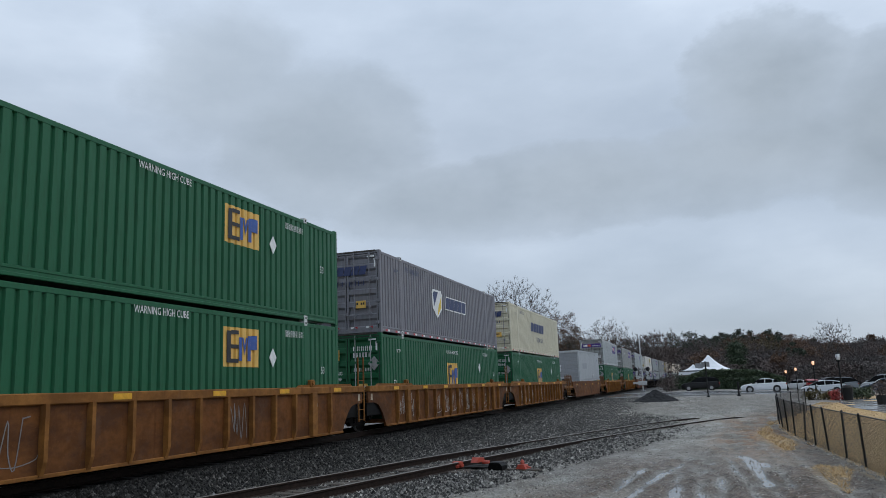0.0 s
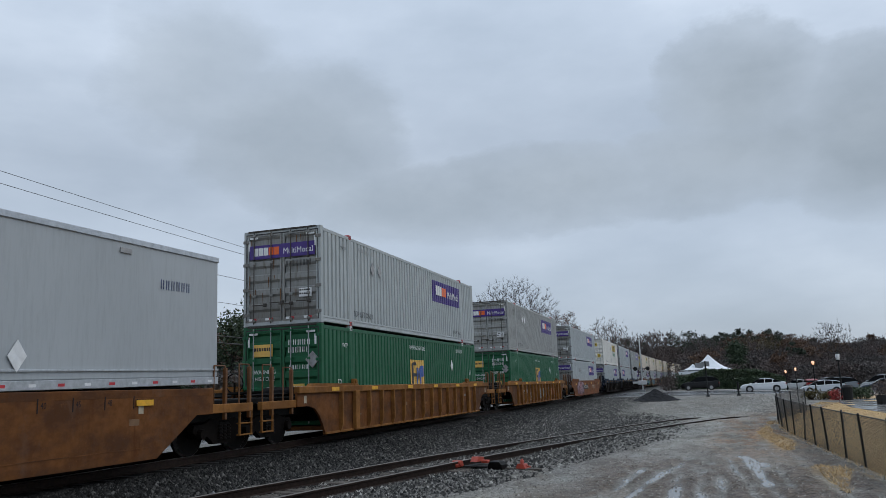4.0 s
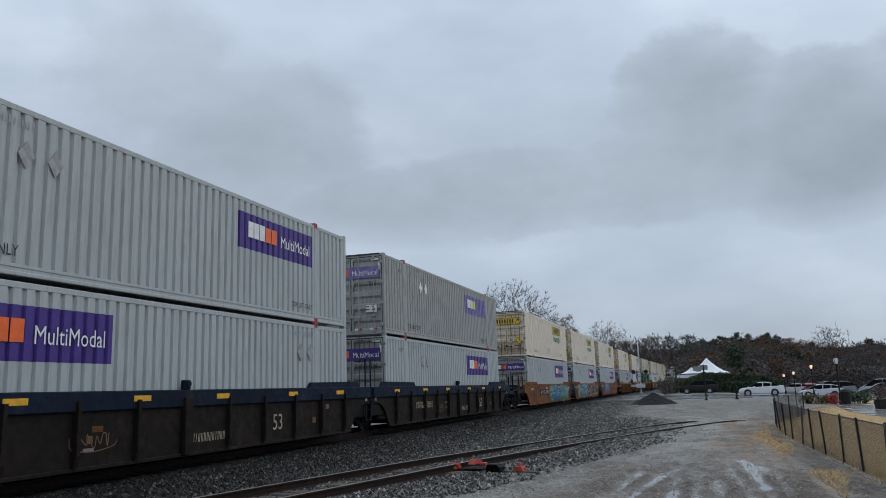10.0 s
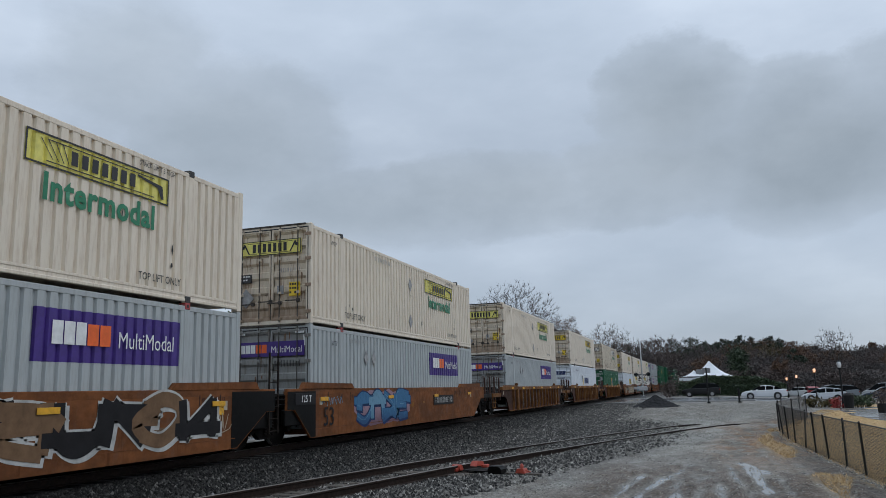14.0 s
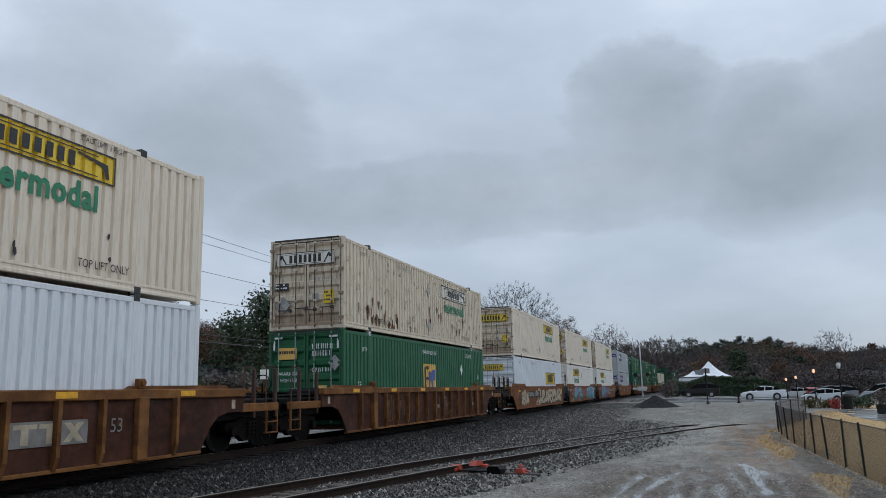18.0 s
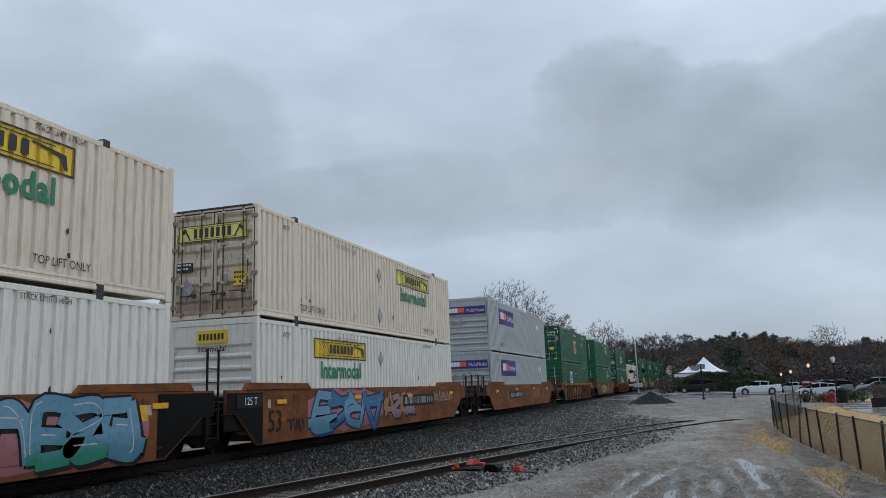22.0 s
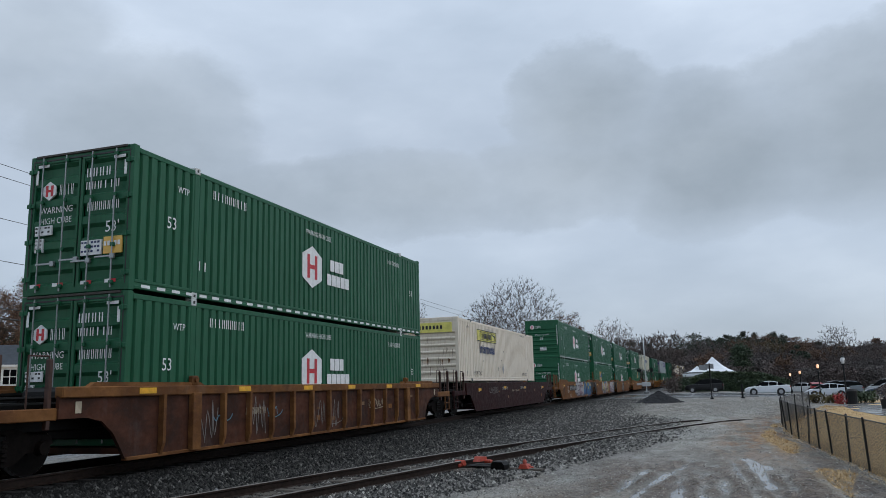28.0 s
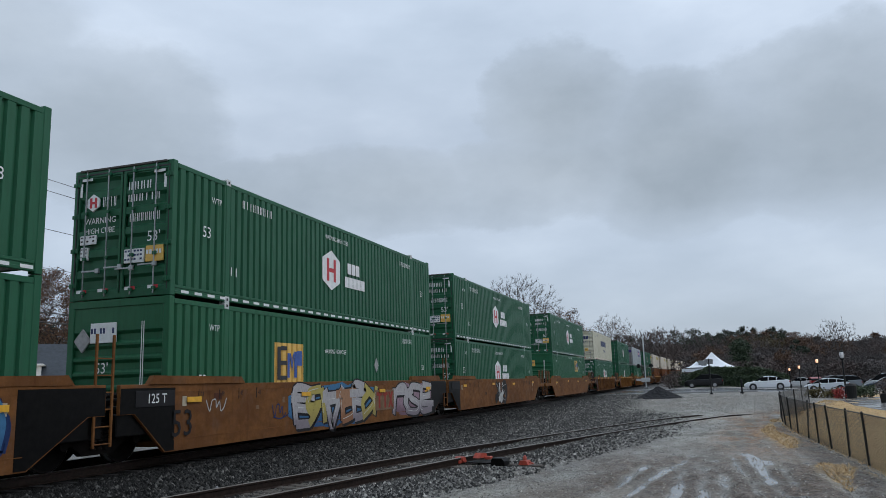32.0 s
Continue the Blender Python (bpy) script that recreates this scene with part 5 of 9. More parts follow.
    # yellow reflector patches along the sill
    pm = cached("patch", lambda: Shape().box(0, 0.008, -0.24, 0.24, -0.055, 0.055, 0.002).mesh("reflector", YELLOW))
    xs, zs = (1.468, 1.36) if style == "ribbed" else (1.468, 1.30) if style == "deep" else (1.434, 1.16)
    n = 6 if not smooth_side else 4
    for i in range(n):
        part("reflector", pm, root, "yellow reflector strip", pose(xs, 0.7 + i * (LEN - 1.4) / (n - 1) + rnd.uniform(-0.3, 0.3), zs + (rnd.uniform(-0.05, 0.05) if smooth_side else 0)))
    for y, yy in ((0.42, 0), (LEN - 0.7, 0)) if smooth_side else ((-1.2, 0), (LEN + 1.2, 0)):
        part("reflector", cached("plate4", lambda: Shape().box(0, 0.008, -0.07, 0.07, -0.10, 0.10, 0.002).mesh("data_plate", SPRAY["cream"])), root, "small white data plate", pose(1.402, y, 1.1))
    if smooth_side:
        seam = cached(("seam", colour.name), lambda: Shape().box(0, 0.006, 0.1, LEN - 0.3, -0.008, 0.008).mesh("weld_seam", colour))
        part("weld_seam", seam, root, "", pose(1.399, 0, 0.36))
        for k, n in enumerate(("53", "48", "45", "40")):
            for y in (0.9 + 0.75 * k, LEN - 0.9 - 0.75 * k):
                part("lettering", letters(n, 0.15, SPRAY["black"], 0.8), root, "small black length mark", pose(1.4045, y + 0.12, 1.22) @ ON_SIDE)
                part("length_mark", cached("tick", lambda: Shape().box(0, 0.004, -0.012, 0.012, -0.12, 0.12).mesh("length_mark", SPRAY["black"])), root, "", pose(1.4, y, 1.22))
        for _ in range(7):
            y, z, w, h = rnd.uniform(0.2, LEN - 0.6), rnd.uniform(0.45, 1.1), rnd.uniform(0.12, 0.34), rnd.uniform(0.06, 0.2)
            part("paint_patch", (Shape().box(1.3995, 1.403, y, y + w, z, z + h), rnd.choice((TRIM_O, SPRAY["dim"], TAN, RUSSET))), root, "overpainted patch")
        if ea == "art":
            part("end_panel", (Shape().prism([(a0 + 0.01, 1.38), (a0 + 0.01, 0.91), (-1.04, 0.91), (-0.14, 0.15), (0.12, 0.15), (0.12, 1.38)], "x", 1.398, 1.4045), IRON), root, "black end panel")
            part("load_plate", (Shape().box(1.40, 1.420, -1.05, 0.10, 1.02, 1.33, 0.006), SPRAY["black"]), root, "black load limit plate")
        if eb == "art":
            part("end_panel", (Shape().prism([(LEN - 0.45, 1.40), (LEN - 0.45, 0.15), (LEN - 0.21, 0.15), (LEN + 1.04, 0.91), (b0 - 0.01, 0.91), (b0 - 0.01, 1.40)], "x", 1.398, 1.4045), IRON), root, "black end panel")
            part("reflector", cached("end_patch", lambda: Shape().box(0, 0.006, -0.2, 0.2, -0.15, 0.15, 0.002).mesh("reflector", YELLOW)), root, "yellow reflector patch", pose(1.4, LEN - 0.95, 1.05))
    else:
        for _ in range(6):
            i = rnd.randrange(14)
            y = LEN / 2 + (i - 7 + rnd.uniform(0.15, 0.5)) * 1.022
            w, h, z = rnd.uniform(0.12, 0.3), rnd.uniform(0.05, 0.16), rnd.uniform(0.4, 1.0)
            part("paint_patch", (Shape().box(1.3995, 1.403, y, y + w, z, z + h), rnd.choice((SPRAY["dim"], TRIM_R, SPRAY["grey"]))), root, "faded stencil patch")
    end_gear(root, 0.0, -1, ea, NAVY if style == "deep" else TAN if colour is TAN else SOOT if style == "smooth" else trim)
    end_gear(root, LEN, 1, eb, NAVY if style == "deep" else TAN if colour is TAN else SOOT if style == "smooth" else trim)
    for fn in marks:
        fn(root)
    return root


def car_number(y0, y1, z, h, mat=WHITE_D, back=None):
    def go(root):
        if back:
            part("number_panel", (Shape().box(1.401, 1.421, y0 - 0.15, y1 + 0.15, z - h * 0.85, z + h * 0.85, 0.002), back), root, "dark number panel")
        n = 12
        s = bars(Shape(), y0, y1, z - h / 2, z + h / 2, n, 1.4235, random.Random(int(y0 * 10)), slant=0.12)
        part("lettering", (s, mat), root, "illegible car number")
    return go


def stencil(text, y, z, size, mat=WHITE_D):
    return lambda root: part("lettering", letters(text, size, mat, 0.95), root, "painted lettering", pose(1.4235, y, z) @ ON_SIDE)


def panel_tags(seed, mat, n=7):
    """Scrawls in the panels between the ribs."""
    def go(root):
        rnd = random.Random(seed)
        for i in rnd.sample(range(14), n):
            y = LEN / 2 + (i - 6.5) * 1.022
            tag_lines(root, y - 0.42, y + 0.38, 0.42, 1.05, mat, seed * 31 + i)
    return go


def art(cols, y0, y1, seed, fill=None, z0=0.2, z1=1.42, line="black", shine="white", fat=0.24, count=0):
    return lambda root: graffiti(root, [SPRAY[c] for c in cols], y0, y1, z0, z1, seed, SPRAY[fill] if fill else None, line, shine, fat, count)


def scrawl(y0, y1, z0, z1, col, seed, thick=0.022):
    return lambda root: tag_lines(root, y0, y1, z0, z1, SPRAY[col], seed, thick)


def maker_panel(y0, y1, z0, z1, back="dim", front="red"):
    """A tan panel with three bold red shapes."""
    def go(root):
        if back:
            part("maker_panel", (Shape().box(1.4, 1.4185, y0, y1, z0, z1, 0.002), SPRAY[back]), root, "tan company panel")
        s, w, h = Shape(), y1 - y0, z1 - z0
        X = 1.4215
        for k in (0.08, 0.38):
            a = y0 + k * w
            face(s, X, [(a, z1 - 0.28 * h), (a + 0.27 * w, z1 - 0.28 * h), (a + 0.27 * w, z1 - 0.1 * h), (a, z1 - 0.1 * h)])
            face(s, X, [(a + 0.09 * w, z0 + 0.1 * h), (a + 0.18 * w, z0 + 0.1 * h), (a + 0.18 * w, z1 - 0.28 * h), (a + 0.09 * w, z1 - 0.28 * h)])
        a = y0 + 0.68 * w
        face(s, X, [(a, z0 + 0.1 * h), (a + 0.09 * w, z0 + 0.1 * h), (a + 0.27 * w, z1 - 0.1 * h), (a + 0.18 * w, z1 - 0.1 * h)])
        face(s, X + 0.001, [(a + 0.18 * w, z0 + 0.1 * h), (a + 0.27 * w, z0 + 0.1 * h), (a + 0.09 * w, z1 - 0.1 * h), (a, z1 - 0.1 * h)])
        part("company_mark", (s, SPRAY[front]), root, "bold company shape")
    return go


TRAIN = []     # (thing, distance along the train of its own origin, height)


def load(ob, u, z, tip=0.0):
    TRAIN.append((ob, u, z, tip))


PROTO = {}


def box_on(u, z, brand, colour, logo, end, label, cast=None, rods=None, variant=0):
    """A container at u; alike ones share one build."""
    far = u > 630     # these never come nearer than a hundred metres
    key = (brand, colour.name, logo, end, variant, far)
    if key not in PROTO:
        PROTO[key] = container(brand, colour, label, end, cast, logo, rods, seed=11 + 7 * len(PROTO))
        ob = PROTO[key]
        if far:
            for o in [c for c in ob.children_recursive if c.name.split(".")[0] in ("hinge", "handle", "reflective_tape", "reflective_strip", "plate", "lettering", "scuff", "rust_patch")]:
                bpy.data.objects.remove(o)
    else:
        ob = copy_thing(PROTO[key], pose(0, 0, 0))
        ob["label"] = label
    load(ob, u, z)
    return ob


CAST_RED = plain("red_casting", (0.36, 0.05, 0.05), 0.5)
CAST_BLACK = plain("black_casting", (0.03, 0.03, 0.03), 0.5)
CAST_PALE = plain("pale_casting", (0.55, 0.57, 0.56), 0.5)
STACK = {
    "emp": lambda u, z, v=0: box_on(u, z, "block", GREEN, 0, "doors", "green corrugated steel container with a yellow square panel", CAST_PALE, STEEL_D),
    "emp2": lambda u, z, v=0: box_on(u, z, "block", GREEN, 1, "doors", "green corrugated container with a yellow panel half hidden by the well", CAST_PALE, STEEL_D),
    "empw": lambda u, z, v=0: box_on(u, z, "block", GREEN, 2, "ribs", "green corrugated container with a white square panel", CAST_PALE),
    "empy": lambda u, z, v=0: box_on(u, z, "block", GREEN, 3, "ribs", "green corrugated container with a yellow panel near its blank end", CAST_PALE),
    "empr": lambda u, z, v=0: box_on(u, z, "block", GREEN, 0, "ribs", "green corrugated container with a blank end and yellow panel", CAST_PALE),
    "hub": lambda u, z, v=0: box_on(u, z, "hex", GREEN_B, 0, "doors", "dark green container with a white hexagon and locking rods", CAST_PALE, STEEL_D),
    "hubr": lambda u, z, v=0: box_on(u, z, "hex", GREEN_B, 0, "ribs", "dark green container with a white hexagon and ribbed end", CAST_PALE),
    "fed": lambda u, z, v=0: box_on(u, z, "purple", GREY_P, 0, "doors", "pale grey container with a purple company panel", CAST_RED, ROD_DARK, v),
    "fedg": lambda u, z, v=0: box_on(u, z, "purple", GREY_D, 0, "doors", "weathered grey container with a purple company panel", CAST_RED, ROD_DARK),
    "fedr": lambda u, z, v=0: box_on(u, z, "purple", GREY_P, 1, "ribs", "pale grey container, purple panel near its ribbed end", CAST_RED),
    "fedl": lambda u, z, v=0: box_on(u, z, "purple", GREY_P, 1, "doors", "pale grey container, purple panel near its doors", CAST_RED, STEEL_D),
    "fedd": lambda u, z, v=0: box_on(u, z, "purple", GREY_D, 2, "doors", "grimy grey container with a faded purple panel", CAST_RED, GREY_D),
    "jb": lambda u, z, v=0: box_on(u, z, "yellow", CREAM, 0, "doors", "cream container with a framed yellow panel", CAST_BLACK, ROD_DARK, v),
    "jbi": lambda u, z, v=0: box_on(u, z, "yellow", IVORY, 6, "doors", "clean ivory container with a framed yellow panel", CAST_BLACK, STEEL_D),
    "jbf": lambda u, z, v=0: box_on(u, z, "yellow", CREAM, 1, "doors", "cream container with a faded lemon panel", CAST_BLACK, ROD_DARK, v),
    "jbr": lambda u, z, v=0: box_on(u, z, "yellow", CREAM_R, 2, "doors", "rust-spotted cream container with a colourless panel", CAST_BLACK, ROD_DARK),
    "jbw": lambda u, z, v=0: box_on(u, z, "yellow", WHITE, 3, "doors", "white container with a single yellow panel", CAST_BLACK, STEEL_D),
    "jbl": lambda u, z, v=0: box_on(u, z, "yellow", IVORY, 4, "ribs", "ivory container, yellow panel near its ribbed end", CAST_BLACK),
    "jbs": lambda u, z, v=0: box_on(u, z, "yellow", CREAM, 5, "ribs", "grimy cream container riding high with a faded lemon panel", CAST_BLACK),
    "swg": lambda u, z, v=0: box_on(u, z, "shield", SLATE, 0, "doors", "slate grey container with a blue and gold shield", CAST_PALE, SLATE),
    "swb": lambda u, z, v=0: box_on(u, z, "shield", BEIGE, 1, "doors", "beige container with slanted dark blue blocks", CAST_BLACK, SLATE),
    "sww": lambda u, z, v=0: box_on(u, z, "shield", WHITE, 2, "doors", "white container with a blue and gold shield", CAST_BLACK, STEEL_D),
    "plain_red": lambda u, z, v=0: box_on(u, z, "none", BROWN, 0, "doors", "far red-brown container without markings", CAST_BLACK, BROWN),
}

RIB, SMO = "rust-streaked {} well car with ribbed sides", "{} smooth-sided well car covered in rust and graffiti"
CONSIST = [
    # u, style, colour, rear end, front end, lower, upper, label, marks
    (5.12, "ribbed", OCHRE, "art", "art", "emp", "emp", RIB.format("ochre brown"), [panel_tags(3, SPRAY["grey"], 2)]),
    (24.66, "ribbed", OCHRE, "art", "art", "emp2", "swg", RIB.format("ochre brown"), [panel_tags(5, SPRAY["white"], 9)]),
    (44.27, "ribbed", OCHRE, "art", "full", "emp2", "swb", RIB.format("ochre brown"), [panel_tags(8, SPRAY["white"], 9)]),
    (67.4, "low", OCHRE, "full", "full", None, None, "ochre brown low-sided well car that carries a trailer", [scrawl(1.0, 2.4, 1.1, 1.25, "dim", 5), car_number(4.0, 6.6, 1.18, 0.2, SPRAY["black"])]),
    (90.56, "ribbed", OCHRE, "full", "full", "emp2", "fed", RIB.format("ochre brown"), []),
    (114.14, "ribbed", OCHRE, "full", "full", "emp2", "fedg", RIB.format("ochre brown"), [panel_tags(14, SPRAY["grey"], 5), car_number(2.26, 3.74, 0.86, 0.2, SPRAY["white"]), scrawl(4.15, 5.6, 0.42, 1.0, "cream", 3), scrawl(4.2, 5.5, 0.4, 0.95, "grey", 9, 0.03), art(["grey"], 7.2, 9.2, 52, None, 0.4, 1.05, "cream", None, 0.16, 2), maker_panel(11.2, 13.0, 0.5, 0.98, "peach")]),
    (137.45, "smooth", BROWN, "full", "full", "fed", "fed", SMO.format("red-brown"), [art(["mauve", "pink"], 1.6, 4.9, 61, "rose"), car_number(4.9, 7.9, 0.88, 0.24, SPRAY["white"], SPRAY["black"]), maker_panel(10.8, 12.8, 0.62, 1.05, None, "cream")]),
    (161.16, "deep", SOOT, "full", "art", "fed", "jbi", "sooty brown well car with a navy blue sill", [stencil("53", 11.8, 0.60, 0.55, SPRAY["cream"]), car_number(8.3, 9.5, 0.45, 0.18, SPRAY["cream"]), scrawl(5.0, 6.0, 0.5, 0.7, "dim", 4)]),
    (180.52, "deep", SOOT, "art", "art", "fedl", "fed", "sooty brown well car with a navy blue sill", [stencil("53", 11.8, 0.60, 0.55, SPRAY["cream"]), car_number(8.3, 9.5, 0.45, 0.18, SPRAY["cream"]), scrawl(5.0, 6.0, 0.5, 0.7, "dim", 4)]),
    (199.84, "deep", SOOT, "art", "full", "fed", "fedd", "sooty brown well car with a navy blue sill", [stencil("53", 11.8, 0.60, 0.55, SPRAY["cream"]), car_number(8.3, 9.5, 0.45, 0.18, SPRAY["cream"]), scrawl(5.0, 6.0, 0.5, 0.7, "dim", 4), car_number(2.6, 4.6, 0.74, 0.24, SPRAY["cream"])]),
    (223.67, "smooth", BROWN, "full", "art", "fed", "jb", SMO.format("red-brown"), [car_number(3.4, 6.4, 0.9, 0.22, SPRAY["white"], SPRAY["black"]), art(["green", "blue", "blue", "blue"], 7.0, 11.0, 101, "sky"), art(["sky", "green", "sky", "sky"], 11.0, 14.9, 102, "green"), scrawl(-1.0, 1.9, 1.5, 1.6, "white", 11, 0.018), stencil("53", 0.9, 0.64, 0.76, SPRAY["black"])]),
    (243.11, "smooth", BROWN, "art", "art", "fed", "jbf", SMO.format("red-brown"), [art(["teal", "blue", "teal", "blue"], 1.6, 8.2, 111, "yellow"), art(["black", "dim", "black", "black", "dim"], 8.4, 15.0, 112, None, 0.3, 1.42, "white", None, 0.26), scrawl(14.9, 15.6, 0.6, 0.9, "cream", 6), stencil("125 T", -0.5, 1.17, 0.26), stencil("53", 0.6, 0.64, 0.76, SPRAY["black"])]),
    (262.77, "smooth", BROWN, "art", "full", "fed", "jbf", SMO.format("red-brown"), [stencil("125 T", -0.45, 1.17, 0.26), stencil("53", 0.9, 0.64, 0.76, SPRAY["black"]), scrawl(0.5, 1.9, 1.02, 1.2, "sky", 7), art(["blue", "sky", "blue"], 2.9, 7.2, 121, "mauve", 0.3, 1.4, "navy", "sky"), car_number(10.3, 12.6, 0.95, 0.22, SPRAY["white"], SPRAY["black"])]),
    (285.81, "ribbed", RUSSET, "full", "full", "fed", "jbf", RIB.format("dark russet"), [panel_tags(41, SPRAY["grey"], 7)]),
    (309.25, "ribbed", RUSSET, "full", "full", "sww", "jb", RIB.format("dark russet"), [maker_panel(11.2, 12.9, 0.55, 0.95, "grey", "cream"), stencil("53", 13.6, 0.8, 0.36, SPRAY["grey"])]),
    (332.64, "ribbed", RUSSET, "full", "full", "emp2", "jbr", RIB.format("dark russet"), [panel_tags(61, SPRAY["dim"], 4), scrawl(9.2, 9.9, 0.75, 0.9, "grey", 5)]),
    (355.82, "smooth", BROWN, "full", "art", "jbw", "jb", SMO.format("red-brown"), [stencil("53", 0.75, 0.64, 0.76, SPRAY["black"]), art(["cream"], 1.2, 3.1, 162, None, 0.32, 1.2, "dim", None, 0.17, 3), car_number(3.3, 6.5, 0.95, 0.24, SPRAY["white"], SPRAY["black"]), art(["cream"], 6.2, 14.8, 161, None, 0.3, 1.3, "black", None, 0.19, 8), scrawl(5.4, 7.0, 0.35, 0.6, "cream", 4, 0.05)]),
    (375.13, "smooth", BROWN, "art", "art", "jbl", "jb", SMO.format("red-brown"), [stencil("125 T", -0.45, 1.17, 0.26), stencil("53", 0.9, 0.64, 0.76, SPRAY["black"]), scrawl(1.4, 2.2, 1.05, 1.2, "white", 3), scrawl(1.4, 2.2, 0.8, 0.95, "white", 8), scrawl(0.2, 2.4, 0.3, 0.45, "cream", 21, 0.03), art(["teal"], 2.6, 7.0, 171, "pink", 0.2, 1.42, "black", "white", 0.30, 3), maker_panel(7.2, 9.7, 0.55, 1.15), art(["teal", "teal", "sky"], 10.0, 15.2, 172, "pink", 0.2, 1.42, "black", "white", 0.28, 4)]),
    (394.65, "smooth", BROWN, "art", "full", "jbl", "jbf", SMO.format("red-brown"), [stencil("125 T", -0.45, 1.17, 0.26), stencil("53", 0.7, 0.64, 0.76, SPRAY["black"]), scrawl(1.5, 2.3, 0.35, 0.65, "black", 6, 0.04), art(["sky", "blue", "sky", "blue"], 2.7, 7.6, 181, "pink", 0.2, 1.42, "navy", "sky"), art(["peach", "mauve"], 8.1, 10.8, 182, "mint", 0.35, 1.25, "black", None, 0.2, 3), car_number(9.9, 13.1, 0.95, 0.24, SPRAY["white"], SPRAY["black"]), scrawl(13.3, 15.6, 0.95, 1.2, "cream", 19, 0.03), scrawl(11.8, 12.6, 0.45, 0.65, "dim", 20)]),
    (418.0, "smooth", BROWN, "full", "full", "fedr", "fedr", SMO.format("orange-brown"), [car_number(3.7, 6.9, 0.86, 0.22, SPRAY["white"], SPRAY["black"]), maker_panel(10.0, 12.5, 0.55, 1.15), scrawl(13.0, 14.0, 0.6, 0.8, "dim", 5)]),
    (441.32, "ribbed", RUSSET, "full", "full", "empw", "emp2", RIB.format("dark russet"), [scrawl(0.3, 1.2, 0.4, 1.1, "white", 5, 0.03), scrawl(1.8, 2.6, 0.4, 1.1, "cream", 6, 0.03), panel_tags(201, SPRAY["white"], 6), art(["silver", "rose", "silver"], 4.6, 9.4, 202, None, 0.4, 1.15, "rose", None, 0.2, 5)]),
    (464.55, "smooth", OCHRE, "full", "full", "empr", "empr", SMO.format("ochre"), [art(["cream", "yellow"], 3.0, 8.0, 211, None, 0.3, 1.2, "black", None, 0.18), car_number(12.6, 14.6, 0.8, 0.22, SPRAY["grey"]), scrawl(9.0, 11.5, 0.5, 0.9, "white", 4)]),
    (488.09, "ribbed", RUSSET, "full", "full", "hub", "hub", RIB.format("russet"), [panel_tags(221, SPRAY["grey"], 4), car_number(3.9, 4.8, 0.85, 0.16, SPRAY["cream"]), scrawl(2.7, 3.5, 0.7, 0.8, "teal", 3), scrawl(4.9, 5.5, 0.75, 0.9, "teal", 9), scrawl(11.0, 12.2, 0.75, 0.95, "cream", 12)]),
    (511.5, "low", MAROON, "full", "full", None, None, "maroon low-sided well car under a single container", [car_number(4.9, 6.1, 1.14, 0.15, SPRAY["white"]), car_number(9.2, 10.6, 1.14, 0.15, SPRAY["white"]), scrawl(2.4, 4.2, 1.0, 1.2, "grey", 4), car_number(7.1, 8.8, 1.0, 0.1, SPRAY["cream"])]),
    (535.13, "smooth", TAN, "full", "art", "hubr", "hubr", SMO.format("tan"), [stencil("53", 0.35, 0.64, 0.76, SPRAY["black"]), scrawl(2.2, 3.05, 0.95, 1.1, "white", 2, 0.028), scrawl(2.2, 3.0, 0.7, 0.85, "white", 8, 0.028), scrawl(3.05, 4.0, 0.32, 0.5, "cream", 9), car_number(3.3, 6.4, 0.95, 0.24, SPRAY["white"], SPRAY["black"]), art(["silver", "silver", "mauve"], 6.2, 10.7, 241, "silver", 0.25, 1.42), art(["blue", "navy", "blue"], 11.0, 15.3, 242, "yellow", 0.2, 1.42, "navy", None)]),
    (554.54, "smooth", TAN, "art", "art", "empy", "hub", SMO.format("tan"), [stencil("125 T", -0.45, 1.17, 0.26), stencil("53", 0.35, 0.64, 0.76, SPRAY["black"]), scrawl(1.2, 2.0, 0.9, 1.1, "white", 3, 0.028), scrawl(3.9, 4.6, 0.65, 0.9, "navy", 3, 0.03), art(["silver", "yellow", "silver", "peach"], 4.9, 10.3, 251, "blue", 0.2, 1.42), maker_panel(10.2, 11.8, 0.5, 1.15), art(["silver"], 11.9, 15.6, 252, "mauve", 0.2, 1.4)]),
    (573.97, "smooth", TAN, "art", "full", "hub", "hub", SMO.format("tan"), [art(["black", "white"], 6.4, 8.4, 261)]),
    (597.4, "smooth", TAN, "full", "full", "empr", "hub", SMO.format("tan"), []),
    (620.8, "ribbed", RUSSET, "full", "full", "hub", "swb", RIB.format("russet"), []),
    (644.2, "ribbed", OCHRE, "full", "full", "hub", "hub", RIB.format("ochre brown"), []),
    (667.6, "ribbed", OCHRE, "full", "full", "hub", "fed", RIB.format("ochre brown"), []),
    (691.0, "ribbed", RUSSET, "full", "full", "emp2", "hub", RIB.format("russet"), []),
    (714.4, "ribbed", RUSSET, "full", "full", "plain_red", "jb", RIB.format("russet"), []),
    (737.8, "ribbed", RUSSET, "full", "full", "plain_red", "jb", RIB.format("russet"), []),
    (761.2, "ribbed", OCHRE, "full", "full", "plain_red", "jbf", RIB.format("ochre brown"), []),
    (784.6, "ribbed", OCHRE, "full", "full", "plain_red", "jb", RIB.format("ochre brown"), []),
    (808.0, "ribbed", RUSSET, "full", "full", "jbf", "jb", RIB.format("russet"), []),
    (831.4, "ribbed", RUSSET, "full", "full", "jbf", "jb", RIB.format("russet"), []),
    (854.8, "ribbed", RUSSET, "full", "full", "jbf", "jb", RIB.format("russet"), []),
]


